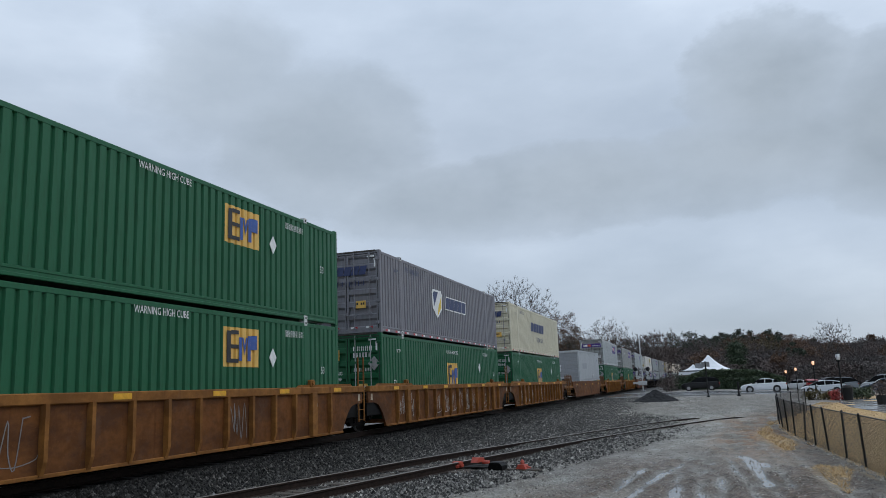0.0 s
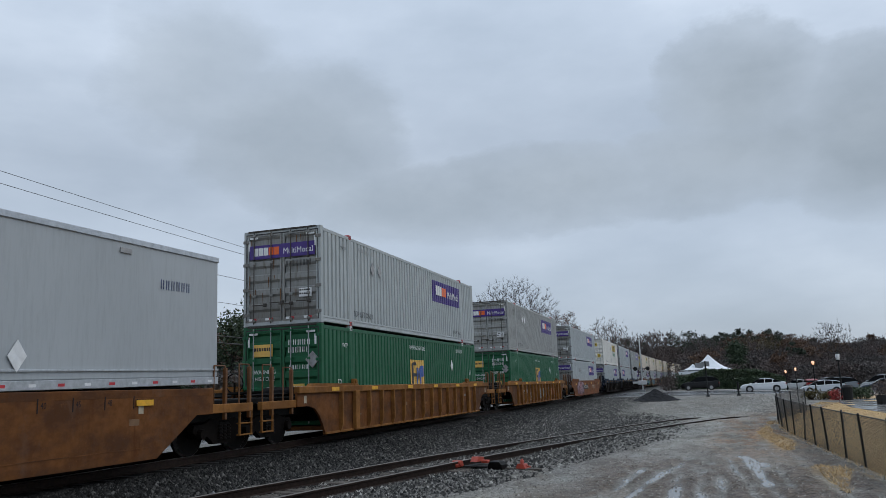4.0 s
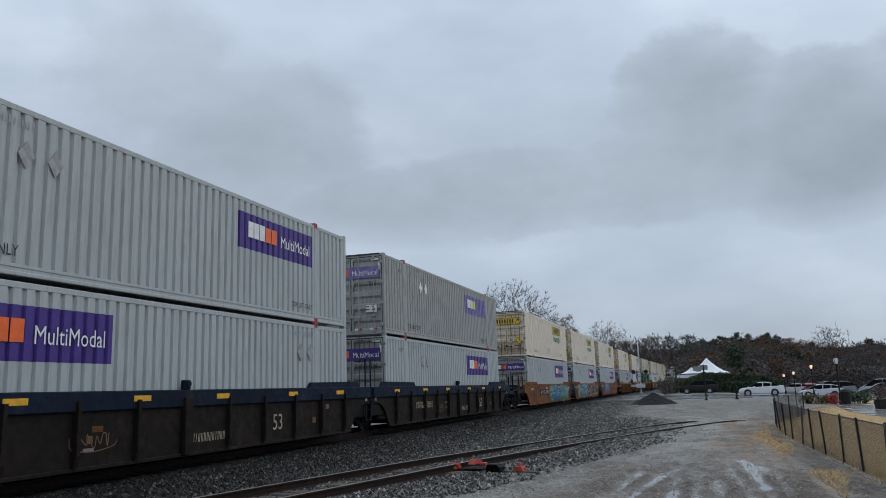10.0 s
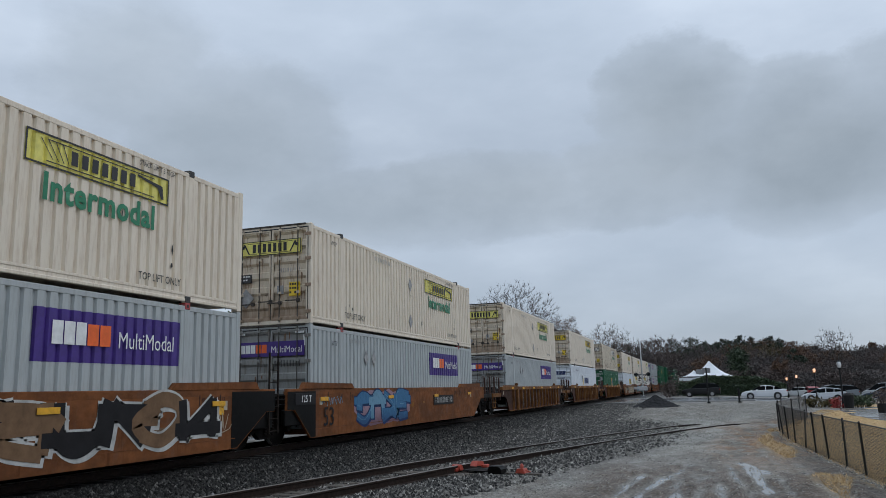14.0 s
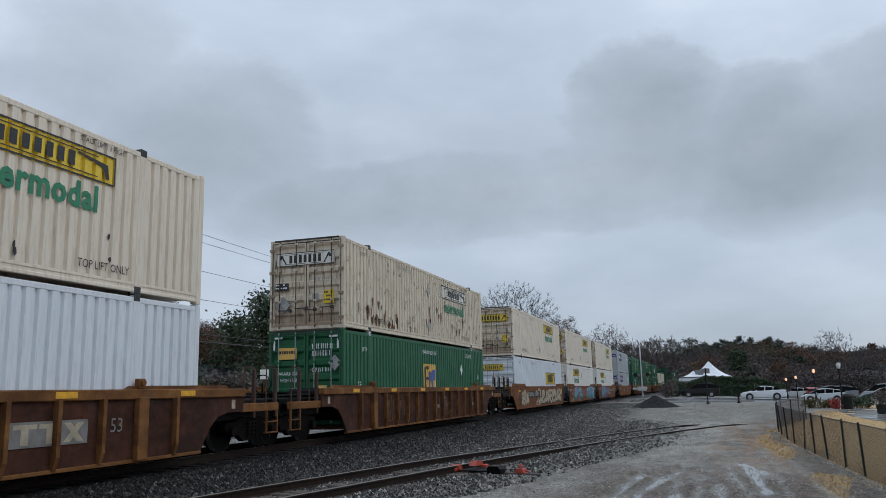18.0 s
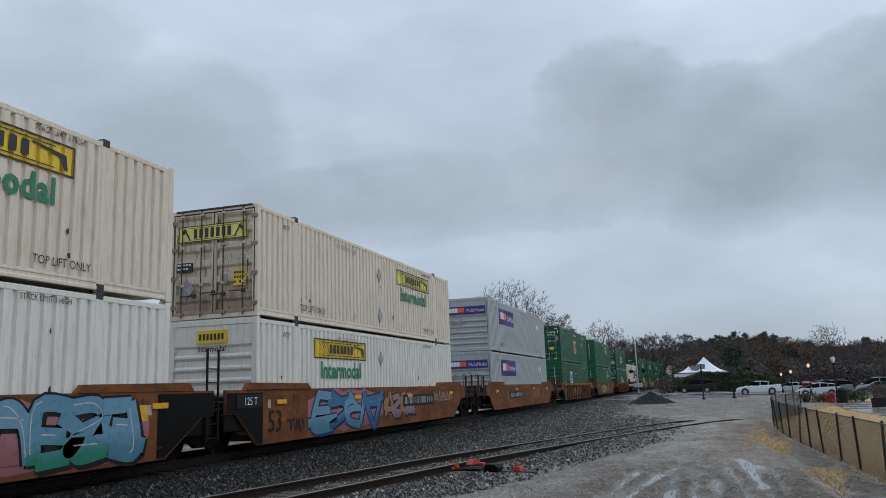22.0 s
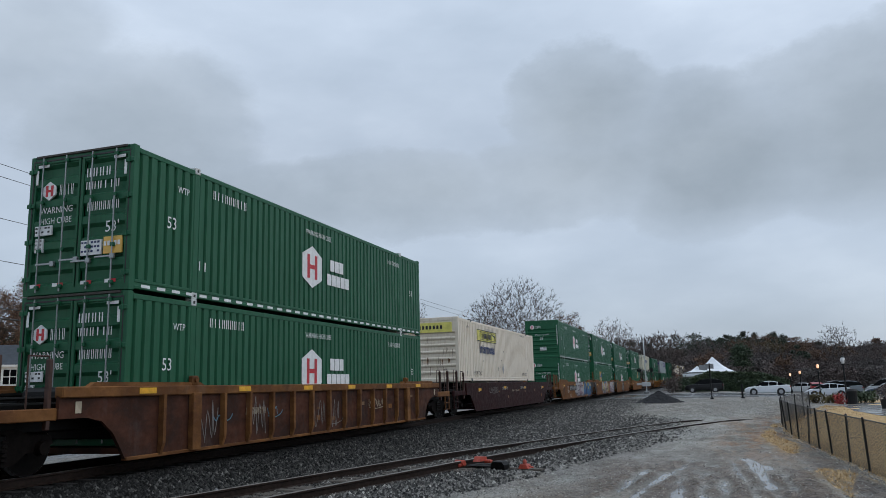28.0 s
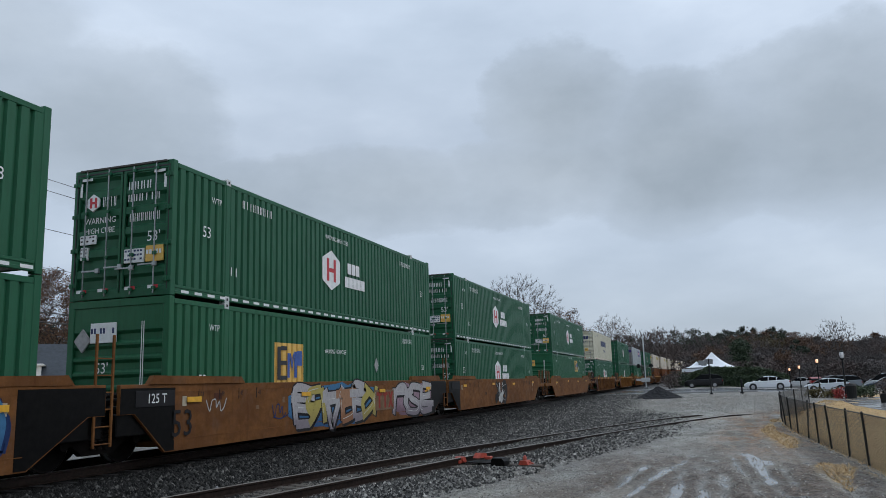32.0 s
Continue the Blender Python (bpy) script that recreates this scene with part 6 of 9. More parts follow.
def trailer():
    """A grey van trailer lowered into the well, its nose up on the hitch; local y from its rear, z from its bottom rail."""
    L, H = 14.6, 2.86
    skin = paint("trailer_grey", (0.38, 0.405, 0.42), (0.24, 0.25, 0.26), 0.35, 0.35, streak=True)
    edge = plain("trailer_aluminium", (0.46, 0.48, 0.50), 0.35, 0.6, 8, 0.2)
    root = thing("van_trailer", "grey box trailer with a roll-up rear door", "trailer")
    part("box", (Shape().box(-HALF + 0.02, HALF - 0.02, 0.06, L, 0.16, H - 0.08, 0.02), skin), root)
    for sx in (1, -1):
        part("bottom_rail", (Shape().box(-0.025, 0.025, 0.0, L, 0.0, 0.16, 0.008).box(-0.03, 0.03, 0.0, L, 0.30, 0.34, 0.005), edge), root, "aluminium rail", pose(sx * (HALF - 0.015), 0, 0))
        part("top_rail", (Shape().box(-0.03, 0.03, 0.0, L, -0.1, 0.02, 0.012), edge), root, "aluminium rail", pose(sx * (HALF - 0.02), 0, H - 0.02))
        part("rear_post", (Shape().box(-0.06, 0.06, -0.02, 0.10, 0.0, H, 0.012), edge), root, "aluminium post", pose(sx * (HALF - 0.06), 0, 0))
    s = Shape()
    for i in range(24):
        y = 0.4 + i * 0.6
        s.quad((HALF + 0.012, y, 0.05), (HALF + 0.012, y + 0.15, 0.05), (HALF + 0.012, y + 0.15, 0.10), (HALF + 0.012, y, 0.10), m=i % 2)
    part("reflective_tape", (s, RED_D, WHITE_D), root, "red and white reflective tape")
    part("header", (Shape().box(-HALF, HALF, -0.03, 0.10, H - 0.16, H + 0.02, 0.012), edge), root)
    part("sill", (Shape().box(-HALF, HALF, -0.03, 0.10, 0.0, 0.14, 0.012), edge), root)
    door = paint("trailer_door_grey", (0.27, 0.285, 0.30), (0.16, 0.16, 0.16), 0.4, 0.4)
    for i in range(7):
        z0 = 0.15 + i * 0.365
        part("door_panel", (Shape().box(-HALF + 0.13, HALF - 0.13, 0.02, 0.05, z0, z0 + 0.345, 0.008), door), root)
    part("notice", (Shape().box(-HALF + 0.16, -HALF + 0.92, 0.004, 0.02, 1.02, 1.66, 0.003), WHITE_D), root, "white recruiting notice with dark letters")
    part("notice_band", (Shape().prism([(-HALF + 0.16, 1.47), (-HALF + 0.36, 1.58), (-HALF + 0.92, 1.63), (-HALF + 0.92, 1.66), (-HALF + 0.16, 1.66)], "y", -0.002, 0.004), INK), root, "dark blue notice band")
    part("lettering", letters("NOW HIRING", 0.155, BLACK_D, 0.78, 0.02), root, "painted lettering", pose(-HALF + 0.54, -0.001, 1.39))
    end_bars(root, -HALF + 0.22, -HALF + 0.86, 1.09, 1.15, 13, BLACK_D, "illegible small print", 3)
    part("bumper_box", (Shape().box(-0.35, 0.25, -0.02, 0.03, 0.06, 0.34, 0.01), BLACK_D), root, "dark licence recess")
    part("latch_bar", (Shape().box(-0.6, 0.45, -0.01, 0.03, 0.42, 0.48, 0.008), WHITE_D), root)
    s = Shape()
    for y in (6.9, 11.4):
        s.box(HALF - 0.004, HALF + 0.012, y, y + 0.32, H - 0.32, H - 0.22, 0.004)
    part("marker_light", (s, SILVER), root, "grey marker lamp")
    part("faded_patch", (Shape().quad((HALF - 0.016, 2.2, 1.2), (HALF - 0.016, 5.1, 1.2), (HALF - 0.016, 5.1, 1.72), (HALF - 0.016, 2.2, 1.72)), plain("faded_trailer_patch", (0.29, 0.31, 0.34), 0.45, 0, 3, 0.15)), root, "darker patch where a sign was removed")
    s = bars(Shape(), 12.6, 13.6, 1.95, 2.15, 6, HALF - 0.012, random.Random(4))
    part("company_mark", (s, INK), root, "small dark blue company blocks")
    diamond(root, 8.5, 0.55, SILVER, 0.26)
    diamond(root, 9.15, 0.55, WHITE_D, 0.26)
    tw = Shape().tube((-0.14, 0, 0), (0.14, 0, 0), 0.5, n=18).mesh("wheel", IRON)
    for y in (1.5, 2.8):
        for x in (-0.95, 0.95):
            part("wheel", tw, root, "black tyre sunk in the well", pose(x, y, -0.42))
    part("under_frame", (Shape().box(-0.55, 0.55, 0.2, L - 0.3, -0.22, 0.0, 0.02), IRON), root, "dark under frame")
    part("hitch", (Shape().box(-0.3, 0.3, L - 1.7, L - 1.2, -0.62, -0.2, 0.03), IRON), root, "hitch post")
    return root


for u, style, colour, ea, eb, low, high, label, marks in CONSIST:
    c = well_car(u, style, colour, ea, eb, label, int(u), NAVY if style == "deep" else None, marks)
    load(c, u, 0.0)
    if low:
        STACK[low](u, FLOOR_Z)
    if high:
        STACK[high](u, FLOOR_Z + HIGH + 0.012)
load(trailer(), 70.9, 1.35, 0.75)
STACK["jbs"](509.2, 1.50)


# ---- drifting cloud: a far shell of low grey cloud, thin at its edges ----
def cloud_backdrop():
    s = Shape()
    R, az0, az1, e0, e1 = 3600.0, -55, 62, 4, 56
    na, ne = 60, 26
    P = lambda a, e: (-R * math.cos(e) * math.sin(a), R * math.cos(e) * math.cos(a), R * math.sin(e))
    g = [[P(radians(az0 + (az1 - az0) * i / na), radians(e0 + (e1 - e0) * j / ne)) for i in range(na + 1)] for j in range(ne + 1)]
    for j in range(ne):
        for i in range(na):
            s.quad(g[j][i], g[j][i + 1], g[j + 1][i + 1], g[j + 1][i])
    m = bpy.data.materials.new("low_cloud")
    m.use_nodes = True
    nt = m.node_tree
    nt.nodes.clear()
    out = nt.nodes.new("ShaderNodeOutputMaterial")
    em, tr, mx = nt.nodes.new("ShaderNodeEmission"), nt.nodes.new("ShaderNodeBsdfTransparent"), nt.nodes.new("ShaderNodeMixShader")
    co = mapped(nt, nt.nodes.new("ShaderNodeTexCoord").outputs["Object"], (1 / R, 1 / R, 1 / R))
    sp = nt.nodes.new("ShaderNodeSeparateXYZ")
    nt.links.new(co, sp.inputs[0])
    x, y, z = sp.outputs
    warp = noise_node(nt, mapped(nt, co, (1, 1, 1.6)), 3.2, 7, 0.58)
    wob = maths(nt, "MULTIPLY", maths(nt, "SUBTRACT", warp, 0.5), 2.0)
    dens = None
    # soft heaps of cloud: azimuth to the left, elevation, half widths, weight
    for az, el, wa, we, wt_ in ((-6.0, 18.8, 5.5, 4.2, 0.9), (-5.0, 15.2, 9.0, 3.4, 1.0), (5.5, 14.6, 9.0, 2.8, 0.75), (-15.0, 15.2, 7.0, 4.8, 0.9), (-27.0, 16.0, 9.0, 6.0, 0.8), (27.0, 18.5, 7.0, 5.5, 0.5), (34.0, 23.0, 6.0, 5.0, 0.3), (17.0, 13.4, 9.0, 2.4, 0.5)):
        ax = maths(nt, "ARCTAN2", maths(nt, "MULTIPLY", x, -1.0), y)
        dx = maths(nt, "DIVIDE", maths(nt, "SUBTRACT", ax, radians(az)), radians(wa))
        ez = maths(nt, "ARCSINE", z)
        dz = maths(nt, "DIVIDE", maths(nt, "SUBTRACT", ez, radians(el)), radians(we))
        d = maths(nt, "SQRT", maths(nt, "ADD", maths(nt, "MULTIPLY", dx, dx), maths(nt, "MULTIPLY", dz, dz)))
        d = maths(nt, "SUBTRACT", 1.25, maths(nt, "ADD", d, wob))
        d = maths(nt, "MULTIPLY", maths(nt, "MINIMUM", maths(nt, "MAXIMUM", d, 0.0), 1.0), wt_)
        dens = d if dens is None else maths(nt, "MAXIMUM", dens, d)
    soft = ramp(nt, dens, [(0.0, GREY(0.0)), (0.13, GREY(0.42)), (0.42, GREY(0.64)), (1.0, GREY(0.92))])
    fade = ramp(nt, z, [(0.13, GREY(0)), (0.21, GREY(1)), (0.66, GREY(1)), (0.78, GREY(0))])
    alpha = mixc(nt, 1.0, soft, fade, "MULTIPLY")
    tone = ramp(nt, warp, [(0.35, (0.305, 0.365, 0.43)), (0.65, (0.405, 0.472, 0.548))])
    nt.links.new(tone, em.inputs["Color"])
    for a, b in ((alpha, mx.inputs[0]), (tr.outputs[0], mx.inputs[1]), (em.outputs[0], mx.inputs[2]), (mx.outputs[0], out.inputs[0])):
        nt.links.new(a, b)
    ob = thing("backdrop", "low grey rain cloud drifting across the overcast", "cloud", kind="structure", data=s.mesh("backdrop", m, smooth=True))
    ob.matrix_basis = pose(*EYE)
    return ob


CLOUD = cloud_backdrop()


# ---- ground ----
def smooth(a, b, v):
    t = min(1.0, max(0.0, (v - a) / (b - a)))
    return t * t * (3 - 2 * t)


SIDING = [(-11.0, -6.0), (-9.45, 2.0), (-7.85, 10.0), (-6.6, 15.5), (-5.2, 21.3), (-3.3, 27.4), (-0.6, 33.4), (2.9, 39.0), (7.2, 44.0), (12.0, 48.0)]     # centre line of the old siding


def along(line, y):
    """x of a broken line at y."""
    for (xa, ya), (xb, yb) in zip(line, line[1:]):
        if y <= yb:
            return xa + (xb - xa) * (y - ya) / (yb - ya)
    return line[-1][0]


FENCE = [(2.95, 11.0), (2.95, 13.0), (2.92, 15.0), (2.87, 16.94), (2.85, 18.9), (2.74, 20.6), (2.66, 22.1), (2.60, 23.6), (2.52, 25.3), (2.50, 27.0), (2.52, 28.9), (2.60, 30.9), (2.73, 32.9)]
FENCE_FAR = [(2.73, 32.9), (3.10, 34.4), (3.55, 35.9), (4.05, 37.4), (4.45, 38.8)]


def fence_x(y):
    return along(FENCE, y) if y < 32.9 else 2.73 + (y - 32.9) * 0.31


# wheel tracks on the lot: x at y = 12, drift per metre of y, where the track fades out, depth
TRACKS = ((-1.75, 0.10, 19.0, 0.05), (-1.40, 0.13, 18.5, 0.06), (-0.62, 0.03, 16.5, 0.05), (-0.18, 0.02, 16.0, 0.06), (0.20, -0.01, 17.5, 0.05), (0.72, -0.03, 21.0, 0.05), (1.16, -0.05, 24.0, 0.085), (1.42, -0.05, 20.0, 0.05), (1.95, 0.0, 18.5, 0.04))


def rut(x, y):
    """Depth of the wheel tracks, with the mud thrown up beside them."""
    z = 0.0
    for c0, k, fade, deep in TRACKS:
        c = c0 + k * (y - 12) + 0.05 * math.sin(y * 0.8 + c0 * 5)
        d = (x - c) / 0.13
        if abs(d) < 4:
            z += deep * smooth(fade + 3, fade - 3, y) * (math.exp(-d * d) - 0.55 * math.exp(-((abs(d) - 1.9) / 0.75) ** 2) * (0.5 + noise.noise((x * 3, y * 1.1, 8.0))))
    return z


def water_level(x, y):
    return -0.582 + 0.003 * (y - 12) + 0.026 * noise.noise((x * 0.35, y * 0.3, 11.0))


def churned(x, y):
    """How far the lot is churned to mud."""
    return smooth(-3.4, -1.6, x) * smooth(3.4, 2.2, x) * smooth(25, 16, y) * smooth(5, 9, y)


def silted(x, y):
    """Smooth fine silt down the middle of the lot."""
    return smooth(-3.6, -1.4, x - 0.4 * noise.noise((x, y * 0.3, 4))) * smooth(2.6, 1.2, x) * smooth(15, 20, y) * smooth(46, 36, y)


def littered(x, y):
    """Brown leaf litter and bare earth along the fence."""
    return smooth(-3.4, -1.0, x - fence_x(y) + 1.4 * noise.noise((x * 0.6, y * 0.16, 5))) * smooth(15, 24, y) * smooth(58, 46, y) * smooth(6, 4, x)


def ground_z(x, y):
    return ground_at(x, y)[0]


def ground_at(x, y):
    """Height of the ground and the depth of water that stands on it."""
    lot = -0.52 + 0.44 * smooth(18, 70, y) - (0.14 + 0.22 * smooth(2.0, 7.0, x) + 0.45 * smooth(8.0, 13.0, x)) * smooth(58, 90, y) * smooth(150, 128, y)
    bed = -0.19
    t = smooth(-9.55, -8.2, x)
    z = bed * (1 - t) + lot * t
    if x < -13.5:
        z = bed - 0.15 * smooth(13.5, 15.5, -x)
        z += 0.5 * smooth(18, 40, -x)
    if y > 60:
        near = smooth(-9.55, -7.0, x)
        z = z * near + bed * (1 - near) if x > -13.5 else z
    dist = math.hypot(x, y)
    if y > 0 and dist > 170:
        left = smooth(-2.5, 0.5, math.degrees(math.atan2(-x, y)))
        z += 14.0 * smooth(170 + 230 * left, 420 + 330 * left, dist) * (0.65 + 0.5 * noise.noise((x * 0.004, y * 0.004, 3.0)))
    water = 0.0
    if x > -9 and y < 75:
        z += 0.035 * noise.noise((x * 0.9, y * 0.35, 0.0)) + 0.02 * noise.noise((x * 2.6, y * 0.8, 4.0))
        if y < 26:
            sx = along(SIDING, max(-6, y))
            z -= 0.06 * math.exp(-((x - sx) / 1.25) ** 4) * smooth(26, 20, y)     # the old bed lies lower than its rails
        if -3.6 < x < 3.6 and 5 < y < 27:
            m = churned(x, y)
            z -= 1.25 * rut(x, y) * m
            z += m * (0.042 * noise.noise((x * 2.3, y * 1.1, 2.0)) + 0.026 * noise.noise((x * 5.5, y * 2.6, 6.0)) - 0.016)
            level = water_level(x, y)
            if m > 0.3:
                water = max(-0.05, level - z)
                z = max(z, level)
    return z, water


def steps(fine0, fine1, step, lo, hi, grow=1.22):
    v = list(np.arange(fine0, fine1 + 1e-6, step))
    d, a = step, fine1
    while a < hi:
        d *= grow
        a += d
        v.append(min(a, hi))
    d, a = step, fine0
    while a > lo:
        d *= grow
        a -= d
        v.insert(0, max(a, lo))
    return v


def ground():
    xs = sorted(set(round(v, 3) for v in steps(-14.5, 7.5, 0.24, -2600, 2600) + list(np.arange(-3.6, 3.4, 0.065))))
    ys = sorted(set(round(v, 3) for v in steps(8.0, 46.0, 0.3, -2600, 3000) + list(np.arange(10.5, 25.0, 0.13))))
    spots = [(x, y, *ground_at(x, y)) for y in ys for x in xs]
    verts = [q[:3] for q in spots]
    nx = len(xs)
    faces = [(j * nx + i, j * nx + i + 1, (j + 1) * nx + i + 1, (j + 1) * nx + i) for j in range(len(ys) - 1) for i in range(nx - 1)]
    me = bpy.data.meshes.new("ground")
    me.from_pydata(verts, [], faces)
    names = ("stone", "grass", "road", "water", "mud", "litter", "silt")
    vals = {n: [] for n in names}
    for x, y, z, water in spots:
        sx = along(SIDING, max(-6, min(48, y)))
        edge = sx + 1.2 + (-7.0 - sx) * smooth(22, 42, y)
        st = smooth(3.2, -1.2, x - edge + 1.6 * noise.noise((x * 0.5, y * 0.25, 1))) if x > -13.5 else smooth(15.5, 13.5, -x)
        st = max(st, smooth(112, 124, y))
        fx = fence_x(y)
        g = smooth(-0.25, 0.25, x - fx + 0.35 * noise.noise((x * 0.5, y * 0.5, 2))) * smooth(60, 50, y) * smooth(30, 24, x)
        patch = smooth(-0.02, 0.25, noise.noise((x * 0.9, y * 0.28, 7))) * smooth(-1.3, -0.3, x - fx) * smooth(34, 12, abs(y - 18))
        g = max(g, 0.85 * patch)
        if x < -24:
            g = max(g, smooth(24, 26, -x) * 0.9)
        if y > 112:
            g *= smooth(124, 112, y)
        mud = churned(x, y) * smooth(-0.25, 0.25, 0.8 * noise.noise((x * 1.1, y * 0.35, 9)) + (z + 0.555) * 12.0)
        row = (st, g, smooth(70, 73, y + 1.5 * noise.noise((x * 0.3, y * 0.2, 5))) * smooth(104, 100, y) if x > -9 else smooth(16.5, 17.0, -x) * smooth(25.0, 24.0, -x), water * 100.0, mud, littered(x, y), silted(x, y))
        for n, v in zip(names, row):
            vals[n].append(v)
    for name in names:
        a = me.attributes.new(name, "FLOAT", "POINT")
        a.data.foreach_set("value", vals[name])
    m, nt, p = nodes_of("lot_ground")
    at = {}
    for name in names:
        n = nt.nodes.new("ShaderNodeAttribute")
        n.attribute_name = name
        at[name] = n.outputs["Fac"]
    pos = nt.nodes.new("ShaderNodeNewGeometry").outputs["Position"]
    v1 = nt.nodes.new("ShaderNodeTexVoronoi")
    v1.inputs["Scale"].default_value = 17.0
    nt.links.new(pos, v1.inputs["Vector"])
    v2 = nt.nodes.new("ShaderNodeTexVoronoi")
    v2.inputs["Scale"].default_value = 24.0
    nt.links.new(pos, v2.inputs["Vector"])
    n1, n2, n3 = noise_node(nt, mapped(nt, pos, (1, 0.5, 1)), 0.6, 8, 0.7), noise_node(nt, mapped(nt, pos, (1, 0.6, 1)), 2.6, 9, 0.78), noise_node(nt, pos, 26.0, 4, 0.7)
    stone_c = ramp(nt, v1.outputs["Color"], [(0.0, (0.015, 0.015, 0.015)), (0.45, (0.044, 0.0435, 0.0415)), (0.8, (0.085, 0.083, 0.079)), (1.0, (0.15, 0.146, 0.138))])
    grit = ramp(nt, v2.outputs["Color"], [(0.0, (0.060, 0.057, 0.050)), (0.45, (0.205, 0.196, 0.172)), (0.8, (0.36, 0.345, 0.305)), (1.0, (0.58, 0.56, 0.50))])
    silt = ramp(nt, n2, [(0.32, (0.145, 0.144, 0.124)), (0.68, (0.39, 0.385, 0.335))])
    mud = ramp(nt, noise_node(nt, pos, 7.0, 6, 0.75), [(0.36, (0.030, 0.021, 0.015)), (0.52, (0.12, 0.088, 0.064)), (0.70, (0.30, 0.24, 0.185))])
    litter = ramp(nt, noise_node(nt, mapped(nt, pos, (1, 0.6, 1)), 9.0, 5, 0.75), [(0.38, (0.095, 0.062, 0.042)), (0.54, (0.25, 0.150, 0.085)), (0.68, (0.44, 0.27, 0.145))])
    brown = ramp(nt, n1, [(0.46, GREY(0.0)), (0.62, GREY(0.7))])
    lot = mixc(nt, brown, grit, (0.22, 0.172, 0.125))
    lot = mixc(nt, maths(nt, "MULTIPLY", at["silt"], ramp(nt, n2, [(0.35, GREY(0.35)), (0.6, GREY(0.85))])), lot, silt)
    blot = noise_node(nt, mapped(nt, pos, (1.0, 0.45, 1.0)), 0.8, 10, 0.78)
    lot = mixc(nt, ramp(nt, blot, [(0.46, GREY(0.0)), (0.60, GREY(0.6))]), lot, (0.085, 0.078, 0.068))
    lot = mixc(nt, at["mud"], lot, mud)
    lot = mixc(nt, maths(nt, "MULTIPLY", at["litter"], ramp(nt, noise_node(nt, mapped(nt, pos, (1, 0.35, 1)), 1.6, 8, 0.75), [(0.42, GREY(0.0)), (0.56, GREY(1.0))])), lot, litter)
    straw = ramp(nt, n3, [(0.25, (0.36, 0.235, 0.115)), (0.75, (0.72, 0.53, 0.29))])
    tar = ramp(nt, n2, [(0.3, (0.10, 0.102, 0.108)), (0.7, (0.15, 0.152, 0.158))])
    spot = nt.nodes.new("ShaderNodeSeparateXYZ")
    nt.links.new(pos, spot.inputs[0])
    rail_shade = ramp(nt, maths(nt, "MULTIPLY", maths(nt, "ADD", spot.outputs[0], 10.4), 0.25), [(0.0, GREY(0.16)), (0.3, GREY(0.55)), (0.6, GREY(1.1)), (1.0, GREY(2.0))])     # shade beside the train put into the ballast colour, deepest at the rail
    stone_c = mixc(nt, 1.0, stone_c, rail_shade, "MULTIPLY")
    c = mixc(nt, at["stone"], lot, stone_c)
    c = mixc(nt, at["road"], c, tar)
    c = mixc(nt, at["grass"], c, straw)
    # standing water: thin and mirror-like where the ground lies below its level
    pool = ramp(nt, maths(nt, "ADD", maths(nt, "MULTIPLY", at["water"], 0.30), maths(nt, "MULTIPLY", maths(nt, "SUBTRACT", noise_node(nt, pos, 9.0, 6, 0.75), 0.52), 1.5)), [(0.0, GREY(0)), (0.75, GREY(1))])
    pool = maths(nt, "MULTIPLY", pool, maths(nt, "SUBTRACT", 1.0, at["grass"]))
    c = mixc(nt, maths(nt, "MULTIPLY", pool, 0.6), c, (0.05, 0.045, 0.04))
    nt.links.new(c, p.inputs["Base Color"])
    rough_bits = maths(nt, "MAXIMUM", at["stone"], maths(nt, "MAXIMUM", maths(nt, "MULTIPLY", at["litter"], 0.9), maths(nt, "MULTIPLY", at["mud"], 0.7)))
    gloss = mixc(nt, rough_bits, (0.28, 0.28, 0.28), (0.07, 0.07, 0.07))
    gloss = mixc(nt, pool, gloss, (0.36, 0.36, 0.36))
    nt.links.new(mixc(nt, at["grass"], gloss, (0.1, 0.1, 0.1)), p.inputs["Specular IOR Level"])
    damp = ramp(nt, blot, [(0.38, GREY(0.32)), (0.62, GREY(0.7))])
    damp = mixc(nt, maths(nt, "MULTIPLY", at["mud"], 0.5), damp, (0.30, 0.30, 0.30))
    damp = mixc(nt, at["stone"], damp, (0.6, 0.6, 0.6))
    damp = mixc(nt, at["road"], damp, (0.14, 0.14, 0.14))
    damp = mixc(nt, at["grass"], damp, (0.85, 0.85, 0.85))
    nt.links.new(mixc(nt, pool, damp, (0.12, 0.12, 0.12)), p.inputs["Roughness"])
    h = maths(nt, "ADD", maths(nt, "MULTIPLY", v1.outputs["Distance"], maths(nt, "MULTIPLY", at["stone"], -1.0)), maths(nt, "ADD", maths(nt, "MULTIPLY", n3, 0.35), maths(nt, "MULTIPLY", v2.outputs["Distance"], maths(nt, "SUBTRACT", maths(nt, "MULTIPLY", at["silt"], 0.6), 0.9))))
    h = maths(nt, "MULTIPLY", h, maths(nt, "SUBTRACT", 1.0, maths(nt, "MAXIMUM", pool, at["road"])))
    bumped(nt, p, h, 0.85, 0.05)
    me.materials.append(m)
    me.polygons.foreach_set("use_smooth", [True] * len(me.polygons))
    return thing("ground", "wet gravel lot with puddles, ballast and straw-coloured grass", "ground", kind="structure", data=me)


ground()

